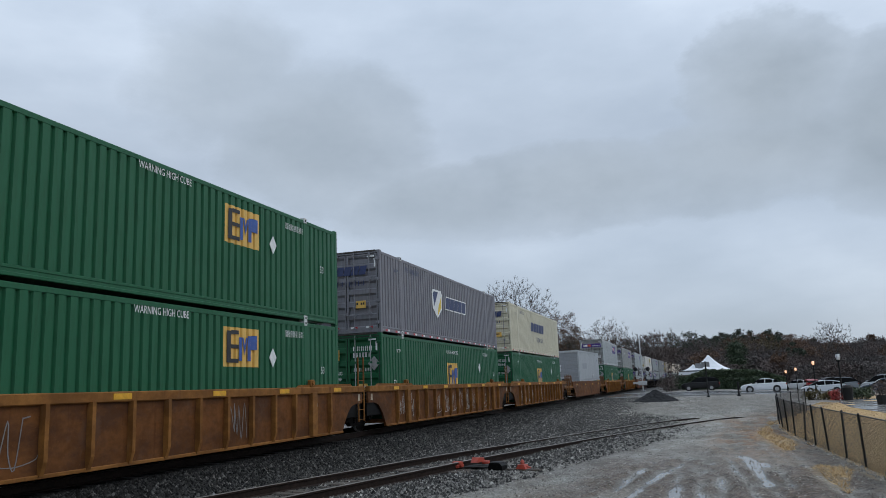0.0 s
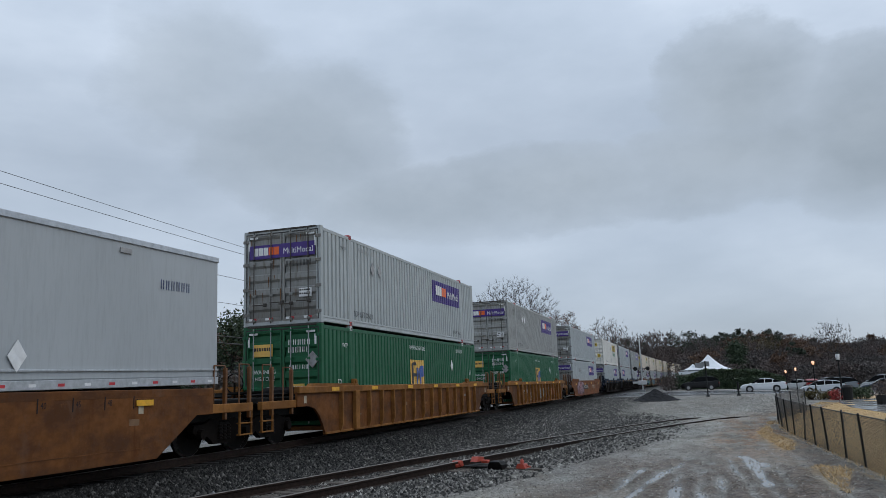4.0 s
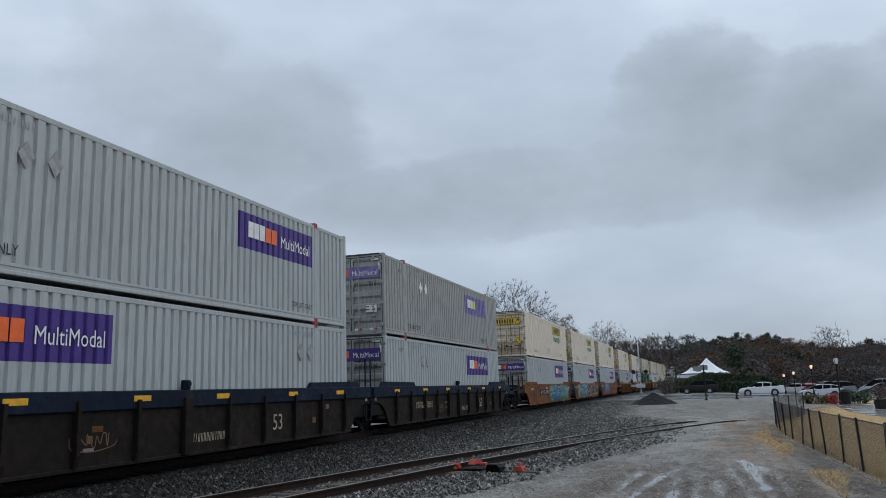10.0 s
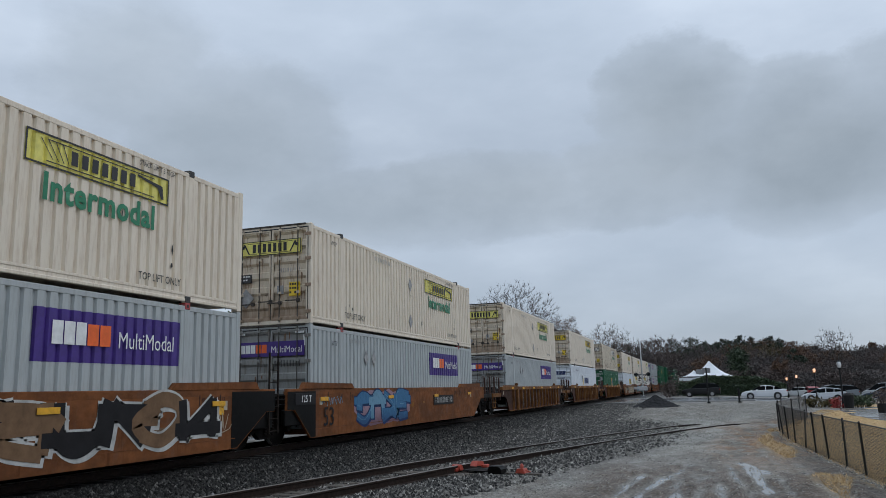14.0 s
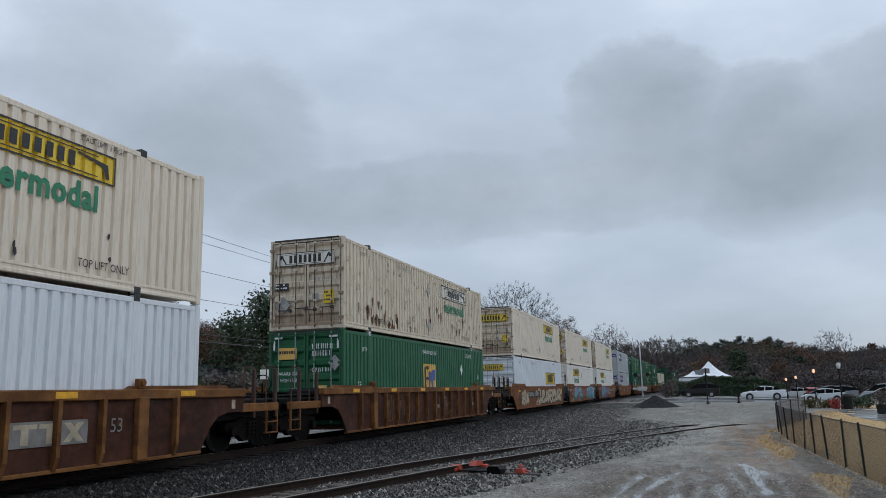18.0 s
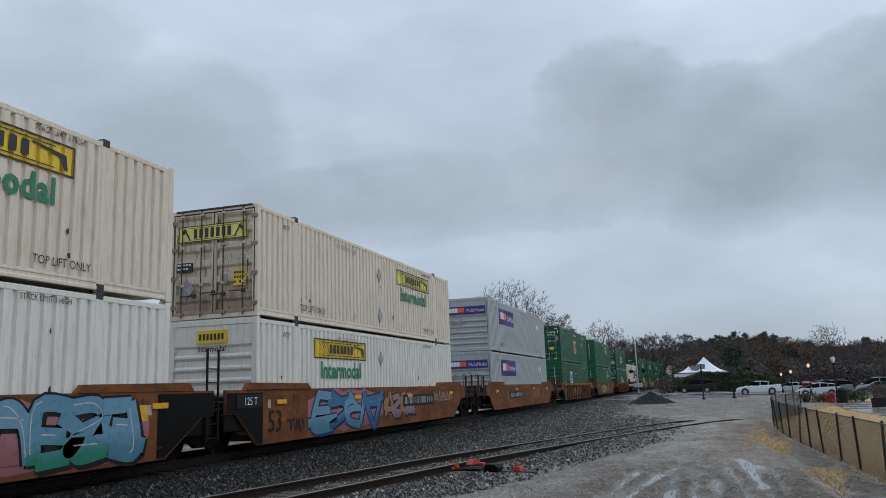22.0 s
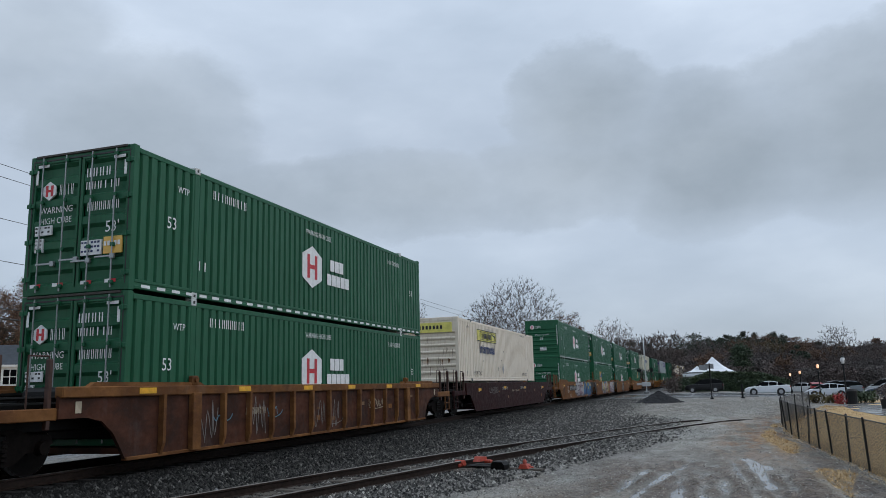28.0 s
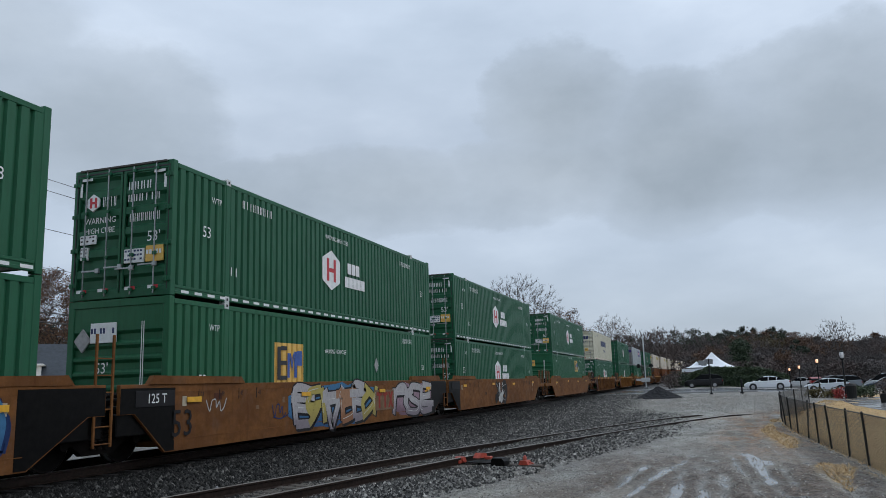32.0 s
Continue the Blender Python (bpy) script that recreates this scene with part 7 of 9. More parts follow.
RAIL_STEEL = plain("rail_brown", (0.022, 0.0135, 0.0100), 0.7, 0.0, 14, 0.5, 0.3, 0.15)
RAIL_TOP = plain("rail_head", (0.30, 0.29, 0.28), 0.3, 0.8, 9, 0.25)
RAIL_DULL = plain("rusty_rail_head", (0.17, 0.15, 0.135), 0.42, 0.25, 9, 0.45)
SLEEPER = plain("tarred_sleeper", (0.008, 0.007, 0.0065), 0.8, 0, 9, 0.5, 0.6)
SLEEPER_G = plain("grey_weathered_sleeper", (0.085, 0.072, 0.06), 0.85, 0, 7, 0.5, 0.7)
PROFILE = [(-0.07, -0.172), (0.07, -0.172), (0.07, -0.16), (0.012, -0.14), (0.01, -0.045), (0.036, -0.035), (0.036, -0.006), (0.028, 0.0), (-0.028, 0.0), (-0.036, -0.006), (-0.036, -0.035), (-0.01, -0.045), (-0.012, -0.14), (-0.07, -0.16)]


def rail(pts, head, label):
    """A rail swept along points (x, y, z of its head)."""
    s = Shape()
    n = len(PROFILE)
    rings = []
    for i, p in enumerate(pts):
        a, b = Vector(pts[max(0, i - 1)]), Vector(pts[min(len(pts) - 1, i + 1)])
        d = (b - a).normalized()
        r = Vector((d.y, -d.x, 0)).normalized()
        rings.append([tuple(Vector(p) + r * u + Vector((0, 0, v))) for u, v in PROFILE])
    for ra, rb in zip(rings, rings[1:]):
        for k in range(n):
            s.quad(ra[k], ra[(k + 1) % n], rb[(k + 1) % n], rb[k], m=1 if k in (6, 7, 8) else 0)
    return s.mesh("rail", RAIL_STEEL, head)


main = thing("railway_track", "main line of steel rails on dark sleepers in ballast", "railway track", kind="structure")
line_s = [-140, -60, -20, 0, 20, 40, 60, 90, 130, 170] + list(range(190, 620, 20))
for g in (-0.7525, 0.7525):
    pts = []
    for q in line_s:
        e = max(0.0, q - 130.0)
        yaw = -e / 2400.0
        pts.append((TRACK_X + e * e / 4800.0 + g * math.cos(yaw), q + g * math.sin(yaw), 0.0))
    part("rail", rail(pts, RAIL_TOP, ""), main)
tie = Shape().box(-1.3, 1.3, -0.115, 0.115, -0.30, -0.172, 0.015).mesh("sleeper", SLEEPER)
for i in range(110):
    part("sleeper", tie, main, "", pose(TRACK_X + random.uniform(-0.03, 0.03), 4.0 + i * 0.535, random.uniform(-0.01, 0.005), 0, 0, random.uniform(-1, 1)))

old = thing("siding_track", "rusty disused siding curving into the gravel lot", "railway track", kind="structure")


def siding_pt(q):
    """Point and heading on the smoothed siding, q from 0 to 1."""
    n = len(SIDING) - 1
    f = min(n - 1e-6, q * n)
    i = int(f)
    t = f - i
    P = [Vector((*SIDING[max(0, min(n, i + k))], 0)) for k in (-1, 0, 1, 2)]
    a = 0.5 * ((2 * P[1]) + (-P[0] + P[2]) * t + (2 * P[0] - 5 * P[1] + 4 * P[2] - P[3]) * t * t + (-P[0] + 3 * P[1] - 3 * P[2] + P[3]) * t ** 3)
    d = 0.5 * ((-P[0] + P[2]) + (4 * P[0] - 10 * P[1] + 8 * P[2] - 2 * P[3]) * t + (-3 * P[0] + 9 * P[1] - 9 * P[2] + 3 * P[3]) * t * t)
    return a, d.normalized()


def siding_top(y):
    lot = -0.52 + 0.44 * smooth(18, 70, y)
    return -0.385 + (lot + 0.062 + 0.385) * smooth(17, 28, y) - 0.10 * smooth(34.5, 37.0, y)


for g in (-0.7525, 0.7525):
    pts = []
    for i in range(61):
        a, d = siding_pt(0.745 * i / 60)
        r = Vector((d.y, -d.x, 0))
        p = a + r * g
        pts.append((p.x, p.y, siding_top(p.y)))
    part("rail", rail(pts, RAIL_DULL, ""), old, "rusty rail")
tie2 = Shape().box(-1.25, 1.25, -0.11, 0.11, -0.13, 0.0, 0.02).mesh("sleeper", SLEEPER_G)
rnd = random.Random(5)
for i in range(66):
    a, d = siding_pt(0.17 + 0.40 * i / 66)
    part("sleeper", tie2, old, "", pose(a.x + rnd.uniform(-0.1, 0.1), a.y, siding_top(a.y) - 0.165 + rnd.uniform(-0.02, 0.012), 0, 0, math.degrees(math.atan2(d.y, d.x)) - 90 + rnd.uniform(-3, 3)))


def ballast_stones(name, label, N, seed, on_lot):
    """Loose crushed stone, between the two tracks or strewn over the lot."""
    rg = np.random.default_rng(seed)
    y = 6.0 + (64.0 if on_lot else 62.0) * rg.random(N) ** (1.35 if on_lot else 1.55)
    sx = np.interp(y, [p[1] for p in SIDING], [p[0] for p in SIDING])
    x = -10.2 + (np.minimum(sx + 3.2, 1.5) + 10.2) * rg.random(N)
    edge = sx + 1.2 + (-7.0 - sx) * np.clip((y - 22) / 20, 0, 1)
    keep = rg.random(N) < np.clip((edge + 2.6 - x) / 4.0, 0.0, 1.0)
    if on_lot:
        left = np.where(y > 30, -7.5, sx - 1.5)
        x = left + (4.5 - left) * rg.random(N) ** 0.9
        x = np.minimum(x, np.array([fence_x(v) for v in y]) - 0.2 * rg.random(N))
        keep = rg.random(N) < np.array([(0.95 - 0.45 * churned(a, b)) * (1 - 0.45 * silted(a, b)) * (1 - 0.85 * littered(a, b)) * smooth(66, 52, b) for a, b in zip(x, y)])
    x, y = x[keep], y[keep]
    N = len(x)
    z = np.array([ground_z(a, b) for a, b in zip(x, y)])
    z = np.where(x < -9.6, np.maximum(z, -0.21), z)
    r = (0.018 + 0.030 * rg.random(N) ** 2) * (1 + y * (0.02 if on_lot else 0.006)) * (0.32 if on_lot else 0.9)
    ang = rg.random((N, 1)) * 6.283 + np.arange(4) * 1.571 + rg.uniform(-0.5, 0.5, (N, 4))
    out = 0.75 + 0.6 * rg.random((N, 4))
    base = np.stack([np.cos(ang) * out, np.sin(ang) * out, -0.5 + 0.4 * rg.random((N, 4))], -1)
    peak = np.stack([rg.uniform(-0.6, 0.6, N), rg.uniform(-0.6, 0.6, N), 0.5 + 0.6 * rg.random(N)], -1)[:, None]
    V = np.concatenate([base, peak], 1) * r[:, None, None] + np.stack([x, y, z + r * 0.35], 1)[:, None]
    tri = np.array([(0, 1, 4), (1, 2, 4), (2, 3, 4), (3, 0, 4)])
    F = (tri[None] + 5 * np.arange(N)[:, None, None]).reshape(-1, 3)
    me = bpy.data.meshes.new(name)
    me.vertices.add(N * 5)
    me.vertices.foreach_set("co", V.reshape(-1))
    me.loops.add(N * 12)
    me.loops.foreach_set("vertex_index", F.reshape(-1).astype(np.int32))
    me.polygons.add(N * 4)
    me.polygons.foreach_set("loop_start", np.arange(0, N * 12, 3, dtype=np.int32))
    me.update(calc_edges=True)
    m, nt, p = nodes_of("crushed_stone")
    isl = nt.nodes.new("ShaderNodeNewGeometry").outputs["Random Per Island"]
    tones = [(0.0, (0.040, 0.034, 0.028)), (0.35, (0.14, 0.128, 0.108)), (0.7, (0.30, 0.285, 0.25)), (0.92, (0.44, 0.425, 0.38)), (1.0, (0.58, 0.565, 0.51))] if on_lot else [(0.0, (0.008, 0.008, 0.008)), (0.45, (0.026, 0.0255, 0.0245)), (0.78, (0.068, 0.066, 0.062)), (0.95, (0.14, 0.136, 0.127)), (1.0, (0.28, 0.27, 0.25))]
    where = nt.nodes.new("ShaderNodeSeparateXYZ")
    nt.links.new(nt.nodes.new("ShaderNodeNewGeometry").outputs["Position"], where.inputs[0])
    rail_shade = ramp(nt, maths(nt, "MULTIPLY", maths(nt, "ADD", where.outputs[0], 10.4), 0.25), [(0.0, GREY(0.16)), (0.3, GREY(0.55)), (0.6, GREY(1.05)), (1.0, GREY(1.7))])     # the same trainside shade multiplied into the stones' colour
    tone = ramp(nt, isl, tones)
    nt.links.new(tone if on_lot else mixc(nt, 1.0, tone, rail_shade, "MULTIPLY"), p.inputs["Base Color"])
    p.inputs["Roughness"].default_value, p.inputs["Specular IOR Level"].default_value = (0.5, 0.3) if on_lot else (0.7, 0.08)
    me.materials.append(m)
    thing(name, label, "gravel", kind="stuff", data=me)


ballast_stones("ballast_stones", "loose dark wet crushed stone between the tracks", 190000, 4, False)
ballast_stones("lot_gravel", "small wet gravel strewn over the lot", 100000, 6, True)


# ---- trees and woods ----
BARK = plain("grey_bark", (0.062, 0.052, 0.046), 0.9, 0, 6, 0.35, 0.5)
BARK_D = plain("dark_bark", (0.030, 0.024, 0.020), 0.9, 0, 6, 0.35, 0.5)


def leafy(name, stops, rough=0.75):
    m, nt, p = nodes_of(name)
    isl = nt.nodes.new("ShaderNodeNewGeometry").outputs["Random Per Island"]
    nt.links.new(ramp(nt, isl, stops), p.inputs["Base Color"])
    p.inputs["Roughness"].default_value = rough
    return m


LEAF_RUST = leafy("rust_leaves", [(0.0, (0.050, 0.026, 0.016)), (0.6, (0.105, 0.055, 0.032)), (1.0, (0.16, 0.095, 0.055))])
LEAF_PINE = leafy("pine_needles", [(0.0, (0.016, 0.023, 0.014)), (0.6, (0.029, 0.040, 0.024)), (1.0, (0.048, 0.060, 0.036))])
LEAF_GOLD = leafy("olive_gold_leaves", [(0.0, (0.045, 0.036, 0.016)), (0.6, (0.085, 0.064, 0.028)), (1.0, (0.13, 0.095, 0.042))])
LEAF_OAK = leafy("dull_oak_leaves", [(0.0, (0.052, 0.027, 0.017)), (0.6, (0.115, 0.058, 0.033)), (1.0, (0.20, 0.112, 0.062))])
LEAF_DARK = leafy("evergreen_leaves", [(0.0, (0.012, 0.024, 0.011)), (0.6, (0.030, 0.055, 0.024)), (1.0, (0.060, 0.088, 0.040))], 0.65)
LEAF_HEDGE = leafy("hedge_leaves", [(0.0, (0.022, 0.036, 0.017)), (0.6, (0.048, 0.074, 0.034)), (1.0, (0.09, 0.12, 0.055))], 0.55)
LEAF_OLIVE = leafy("olive_leaves", [(0.0, (0.050, 0.040, 0.012)), (0.6, (0.095, 0.075, 0.024)), (1.0, (0.15, 0.11, 0.04))])
TWIG = leafy("brown_twigs", [(0.0, (0.062, 0.054, 0.051)), (0.6, (0.100, 0.088, 0.083)), (1.0, (0.14, 0.125, 0.118))], 0.9)
TWIG_RED = leafy("reddish_twigs", [(0.0, (0.070, 0.053, 0.049)), (0.6, (0.113, 0.087, 0.079)), (1.0, (0.155, 0.122, 0.110))], 0.9)


def grown(seed, height, width, clear, n=420, twig=0.016, fork=0.3, flat=1.0):
    """One tree as joints: twig ends spread through a lobed crown, each joined to the nearest wood; (ends a, ends b, radii a, radii b, tips)."""
    rg = np.random.default_rng(seed)
    P, up = [np.array((0.0, 0.0, -0.4))], [-1]
    for k in range(4):
        P.append(np.array((*(rg.normal(0, 0.012 * height, 2) * (k + 1) / 4), clear * (k + 1) / 4)))
        up.append(k)
    d = rg.normal(0, 1, (n, 3))
    d /= np.linalg.norm(d, axis=1)[:, None]
    lobe = np.array([1 + 0.30 * noise.noise((a * 1.7 + seed, b * 1.7, c * 1.7)) for a, b, c in d])
    tall = height - clear * 0.8
    A = d * (rg.random(n) ** 0.42 * lobe)[:, None] * np.array([width / 2, width / 2, tall / 2 * flat]) + np.array([0, 0, height - tall / 2])
    A = A[A[:, 2] > clear * 0.75]
    root = P[4]
    A = A[np.argsort(np.linalg.norm(A - root, axis=1))]
    tips = []
    for a in A:
        Q = np.array(P[3:])
        gap = np.linalg.norm(Q - a, axis=1) + fork * np.maximum(0, Q[:, 2] - a[2]) * 2 + fork * 0.35 * np.linalg.norm(Q - root, axis=1)
        i = int(np.argmin(gap)) + 3
        b, L = P[i], np.linalg.norm(P[i] - a)
        k = max(1, min(4, round(L / (0.075 * height))))
        for q in range(1, k + 1):
            f = q / k
            P.append(b + (a - b) * f + np.array((0, 0, 0.10 * L * math.sin(math.pi * f))) + (rg.normal(0, 0.035 * L, 3) if q < k else 0))
            up.append(i if q == 1 else len(P) - 2)
        tips.append(a)
    w = np.zeros(len(P))
    for i in range(len(P) - 1, 0, -1):
        w[i] = max(w[i], twig ** 2.1)
        w[up[i]] += w[i]
    r = w ** (1 / 2.1)
    P, up = np.array(P), np.array(up)
    ra = np.minimum(r[up[1:]], r[1:] * 1.35)
    return P[up[1:]], P[1:], ra, r[1:], np.array(tips)


def sticks(a, b, ra, rb, sides=4):
    """Tapered sticks between points: vertices and quads as arrays."""
    d = b - a
    d /= np.maximum(1e-6, np.linalg.norm(d, axis=1))[:, None]
    u = np.cross(d, np.where(np.abs(d[:, 2:]) < 0.9, np.array([[0.0, 0, 1]]), np.array([[1.0, 0, 0]])))
    u /= np.linalg.norm(u, axis=1)[:, None]
    w = np.cross(d, u)
    ang = 2 * np.pi * np.arange(sides) / sides
    ring = u[:, None] * np.cos(ang)[None, :, None] + w[:, None] * np.sin(ang)[None, :, None]
    V = np.concatenate([a[:, None] + ring * ra[:, None, None], b[:, None] + ring * rb[:, None, None]], 1)
    k = np.arange(sides)
    f = np.stack([k, (k + 1) % sides, sides + (k + 1) % sides, sides + k], 1)
    F = (f[None] + 2 * sides * np.arange(len(a))[:, None, None]).reshape(-1, 4)
    return V.reshape(-1, 3), F


def slivers(tips, per, long, wide, rg, centre):
    """Fine twigs that spray outwards from the ends of the limbs: triangles."""
    C = np.repeat(tips, per, 0)
    n = len(C)
    u = (C - centre) / np.maximum(0.1, np.linalg.norm(C - centre, axis=1))[:, None] * 0.8 + rg.normal(0, 0.6, (n, 3)) + np.array([0, 0, 0.35])
    u /= np.linalg.norm(u, axis=1)[:, None]
    v = np.cross(u, rg.normal(0, 1, (n, 3)))
    v *= wide / np.linalg.norm(v, axis=1)[:, None]
    C = C - u * 0.15 * long
    return np.stack([C - v, C + v, C + u * long * rg.uniform(0.5, 1.2, (n, 1))], 1).reshape(-1, 3)


def leaf_cloud(centres, per, radius, size, rg):
    """Small leaf quads scattered round centres: vertices and faces as arrays."""
    C = np.repeat(np.array([tuple(c) for c in centres], float), per, 0)
    N = len(C)
    P = C + rg.normal(0, radius, (N, 3)) * np.array([1, 1, 0.75])
    u = rg.normal(0, 1, (N, 3))
    u /= np.linalg.norm(u, axis=1)[:, None]
    w = np.cross(u, rg.normal(0, 1, (N, 3)))
    w /= np.linalg.norm(w, axis=1)[:, None]
    s = size * (0.5 + rg.random((N, 1)))
    V = np.stack([P - u * s, P + w * s * 0.55, P + u * s, P - w * s * 0.55], 1)
    return V.reshape(-1, 3), np.arange(N * 4).reshape(-1, 4)


def quads_mesh(name, V, F, mat):
    me = bpy.data.meshes.new(name)
    k = F.shape[1]
    me.vertices.add(len(V))
    me.vertices.foreach_set("co", np.asarray(V, np.float32).reshape(-1))
    me.loops.add(F.size)
    me.loops.foreach_set("vertex_index", F.reshape(-1).astype(np.int32))
    me.polygons.add(len(F))
    me.polygons.foreach_set("loop_start", np.arange(0, F.size, k, dtype=np.int32))
    me.update(calc_edges=True)
    me.materials.append(mat)
    return me


def tree(name, label, at, seed, height, width, clear, n=420, leaves=None, per=0, radius=0.3, size=0.09, bark=None, spray=5, long=0.8, twig=0.016, least=0.0, **kw):
    """A tree with trunk, limbs and fine branches; leaves only where it keeps them, at the ends of its upper branches."""
    root = thing(name, label, "tree", at=at)
    a, b, ra, rb, tips = grown(seed, height, width, clear, n, twig, **kw)
    rg = np.random.default_rng(seed)
    big = rb > 0.055
    mat = bark or BARK
    part("trunk", quads_mesh("trunk", *sticks(a[big], b[big], ra[big], rb[big], 7), mat), root)
    part("crown", quads_mesh("crown", *sticks(a[~big], b[~big], ra[~big], rb[~big], 3), mat), root, "fine bare branches" if not leaves else "")
    mid = np.array([0, 0, height * 0.55])
    V = slivers(tips, spray, long, twig * 0.75, rg, mid)
    part("twig_spray", quads_mesh("twig_spray", V, np.arange(len(V)).reshape(-1, 3), mat), root, "fine bare twigs")
    if leaves:
        reach = np.linalg.norm((tips - mid) / np.array([width / 2, width / 2, height * 0.45]), axis=1)
        clump = np.array([noise.noise((a * 0.55 + seed, b * 0.55, c * 0.7)) for a, b, c in tips])
        keep = tips[(reach > 0.66) & (tips[:, 2] > height * least) & (clump > -0.2)]
        part("leaves", quads_mesh("leaves", *leaf_cloud(keep, per, radius, size, rg), leaves), root, "clusters of small leaves")
    return root


def polar(az, dist, z=None):
    x, y = -dist * math.sin(radians(az)), dist * math.cos(radians(az))
    return x, y, ground_z(x, y) if z is None else z


tree("bare_tree", "bare pale tree above the car park", pose(*polar(-8.5, 200), 0, 0, 30), 51, 13.2, 9.0, 4.0, 420, twig=0.022, long=1.0, spray=7)
# bare trees beyond the track, oaks that keep brown leaves, and evergreens
tree("bare_tree", "large bare grey oak with a wide crown", pose(*polar(12.9, 112), 0, 0, 20), 3, 16.6, 15.0, 4.5, 1500, twig=0.012, spray=14, long=0.8)
tree("bare_tree", "bare grey tree with upright limbs", pose(*polar(15.2, 118), 0, 0, 80), 8, 15.0, 7.0, 4.5, 560, twig=0.014, spray=8)
tree("oak_tree", "oak that keeps its rust brown leaves", pose(*polar(9.6, 122), 0, 0, 0), 12, 12.6, 9.0, 3.5, 760, LEAF_RUST, 34, 0.32, 0.085, twig=0.012)
tree("bare_tree", "bare tree with reddish twigs and a few leaves", pose(*polar(6.1, 150), 0, 0, 0), 17, 13.8, 8.4, 4.0, 760, LEAF_RUST, 5, 0.4, 0.08, twig=0.014, spray=9)
tree("bare_tree", "slim bare tree behind the line", pose(*polar(27.3, 82), 0, 0, 10), 23, 15.6, 6.0, 4.0, 760, twig=0.010, spray=8, long=0.7)
tree("bare_tree", "round-headed bare tree behind the line", pose(*polar(22.0, 92), 0, 0, 50), 29, 14.0, 7.5, 4.0, 820, twig=0.010, spray=8, long=0.7)
tree("bare_tree", "bare tree among the evergreens", pose(*polar(25.0, 86), 0, 0, 150), 31, 11.5, 6.0, 3.0, 600, twig=0.010, spray=8, long=0.7)
for i, (az, dist, h, w) in enumerate(((48.6, 84, 12.0, 6.5), (45.4, 88, 14.2, 6.6), (42.4, 90, 13.4, 6.4), (40.0, 94, 10.2, 5.5), (37.8, 94, 11.8, 7.5), (35.4, 96, 10.0, 6.0))):
    tree("oak_tree", "broad oak with thin rust brown foliage", pose(*polar(az, dist), 0, 0, 70 * i), 40 + i, h, w, h * 0.26, 640, LEAF_OAK, 80, 0.36, 0.072, BARK_D, spray=4, twig=0.012, least=0.45, fork=0.22)


def evergreen(label, at, seed, height, width, lobes=26):
    root = thing("evergreen_tree", label, "tree", at=at)
    rnd = random.Random(seed)
    part("trunk", (Shape().tube((0, 0, -0.3), (0, 0, height * 0.6), 0.3, 0.12, 8), BARK_D), root)
    cs = []
    for _ in range(lobes):
        f = rnd.uniform(0.12, 1.0)
        r = width * (1 - f) ** 0.55 * rnd.uniform(0.3, 1.0)
        a = rnd.uniform(0, 6.283)
        cs.append((r * math.cos(a), r * math.sin(a), f * height * rnd.uniform(0.9, 1.0)))
    part("crown", quads_mesh("crown", *leaf_cloud(cs, 170, 0.75, 0.16, np.random.default_rng(seed)), LEAF_DARK), root, "dense glossy dark leaves")
    return root


evergreen("dense dark evergreen magnolia behind the line", pose(*polar(30.6, 74)), 3, 11.0, 4.0, 46)
evergreen("dark evergreen tree beside the magnolia", pose(*polar(33.3, 80)), 5, 9.0, 3.6, 34)
evergreen("low dark evergreen under the bare trees", pose(*polar(26.2, 84)), 7, 6.5, 4.0, 30)
evergreen("low dark evergreen beside the pole", pose(*polar(22.6, 90)), 9, 5.5, 4.0, 26)
evergreen("pointed dark evergreen in front of the woods", pose(*polar(-2.6, 160)), 15, 7.6, 2.2, 26)


RIDGE = [(-60, 2.3), (-20, 2.4), (-11.4, 2.35), (-10.7, 2.5), (-9.4, 2.3), (-7.0, 2.6), (-5.8, 2.95), (-4.5, 3.15), (-2.8, 3.3), (-1.1, 3.25), (-0.5, 2.98), (0.4, 3.5), (1.5, 3.85), (2.2, 3.8), (3.4, 3.6), (4.7, 3.35), (7.5, 3.4), (12, 3.6), (62, 4.2)]     # height of the skyline in degrees, by azimuth


def line_far(az):
    """How far off the train's line lies in a direction."""
    return min((abs(math.degrees(math.atan2(-TRACK_X - max(0.0, q - 130.0) ** 2 / 4800.0, q)) - az), q) for q in range(20, 420, 4))[1] if 0.3 < az < 30 else 0.0


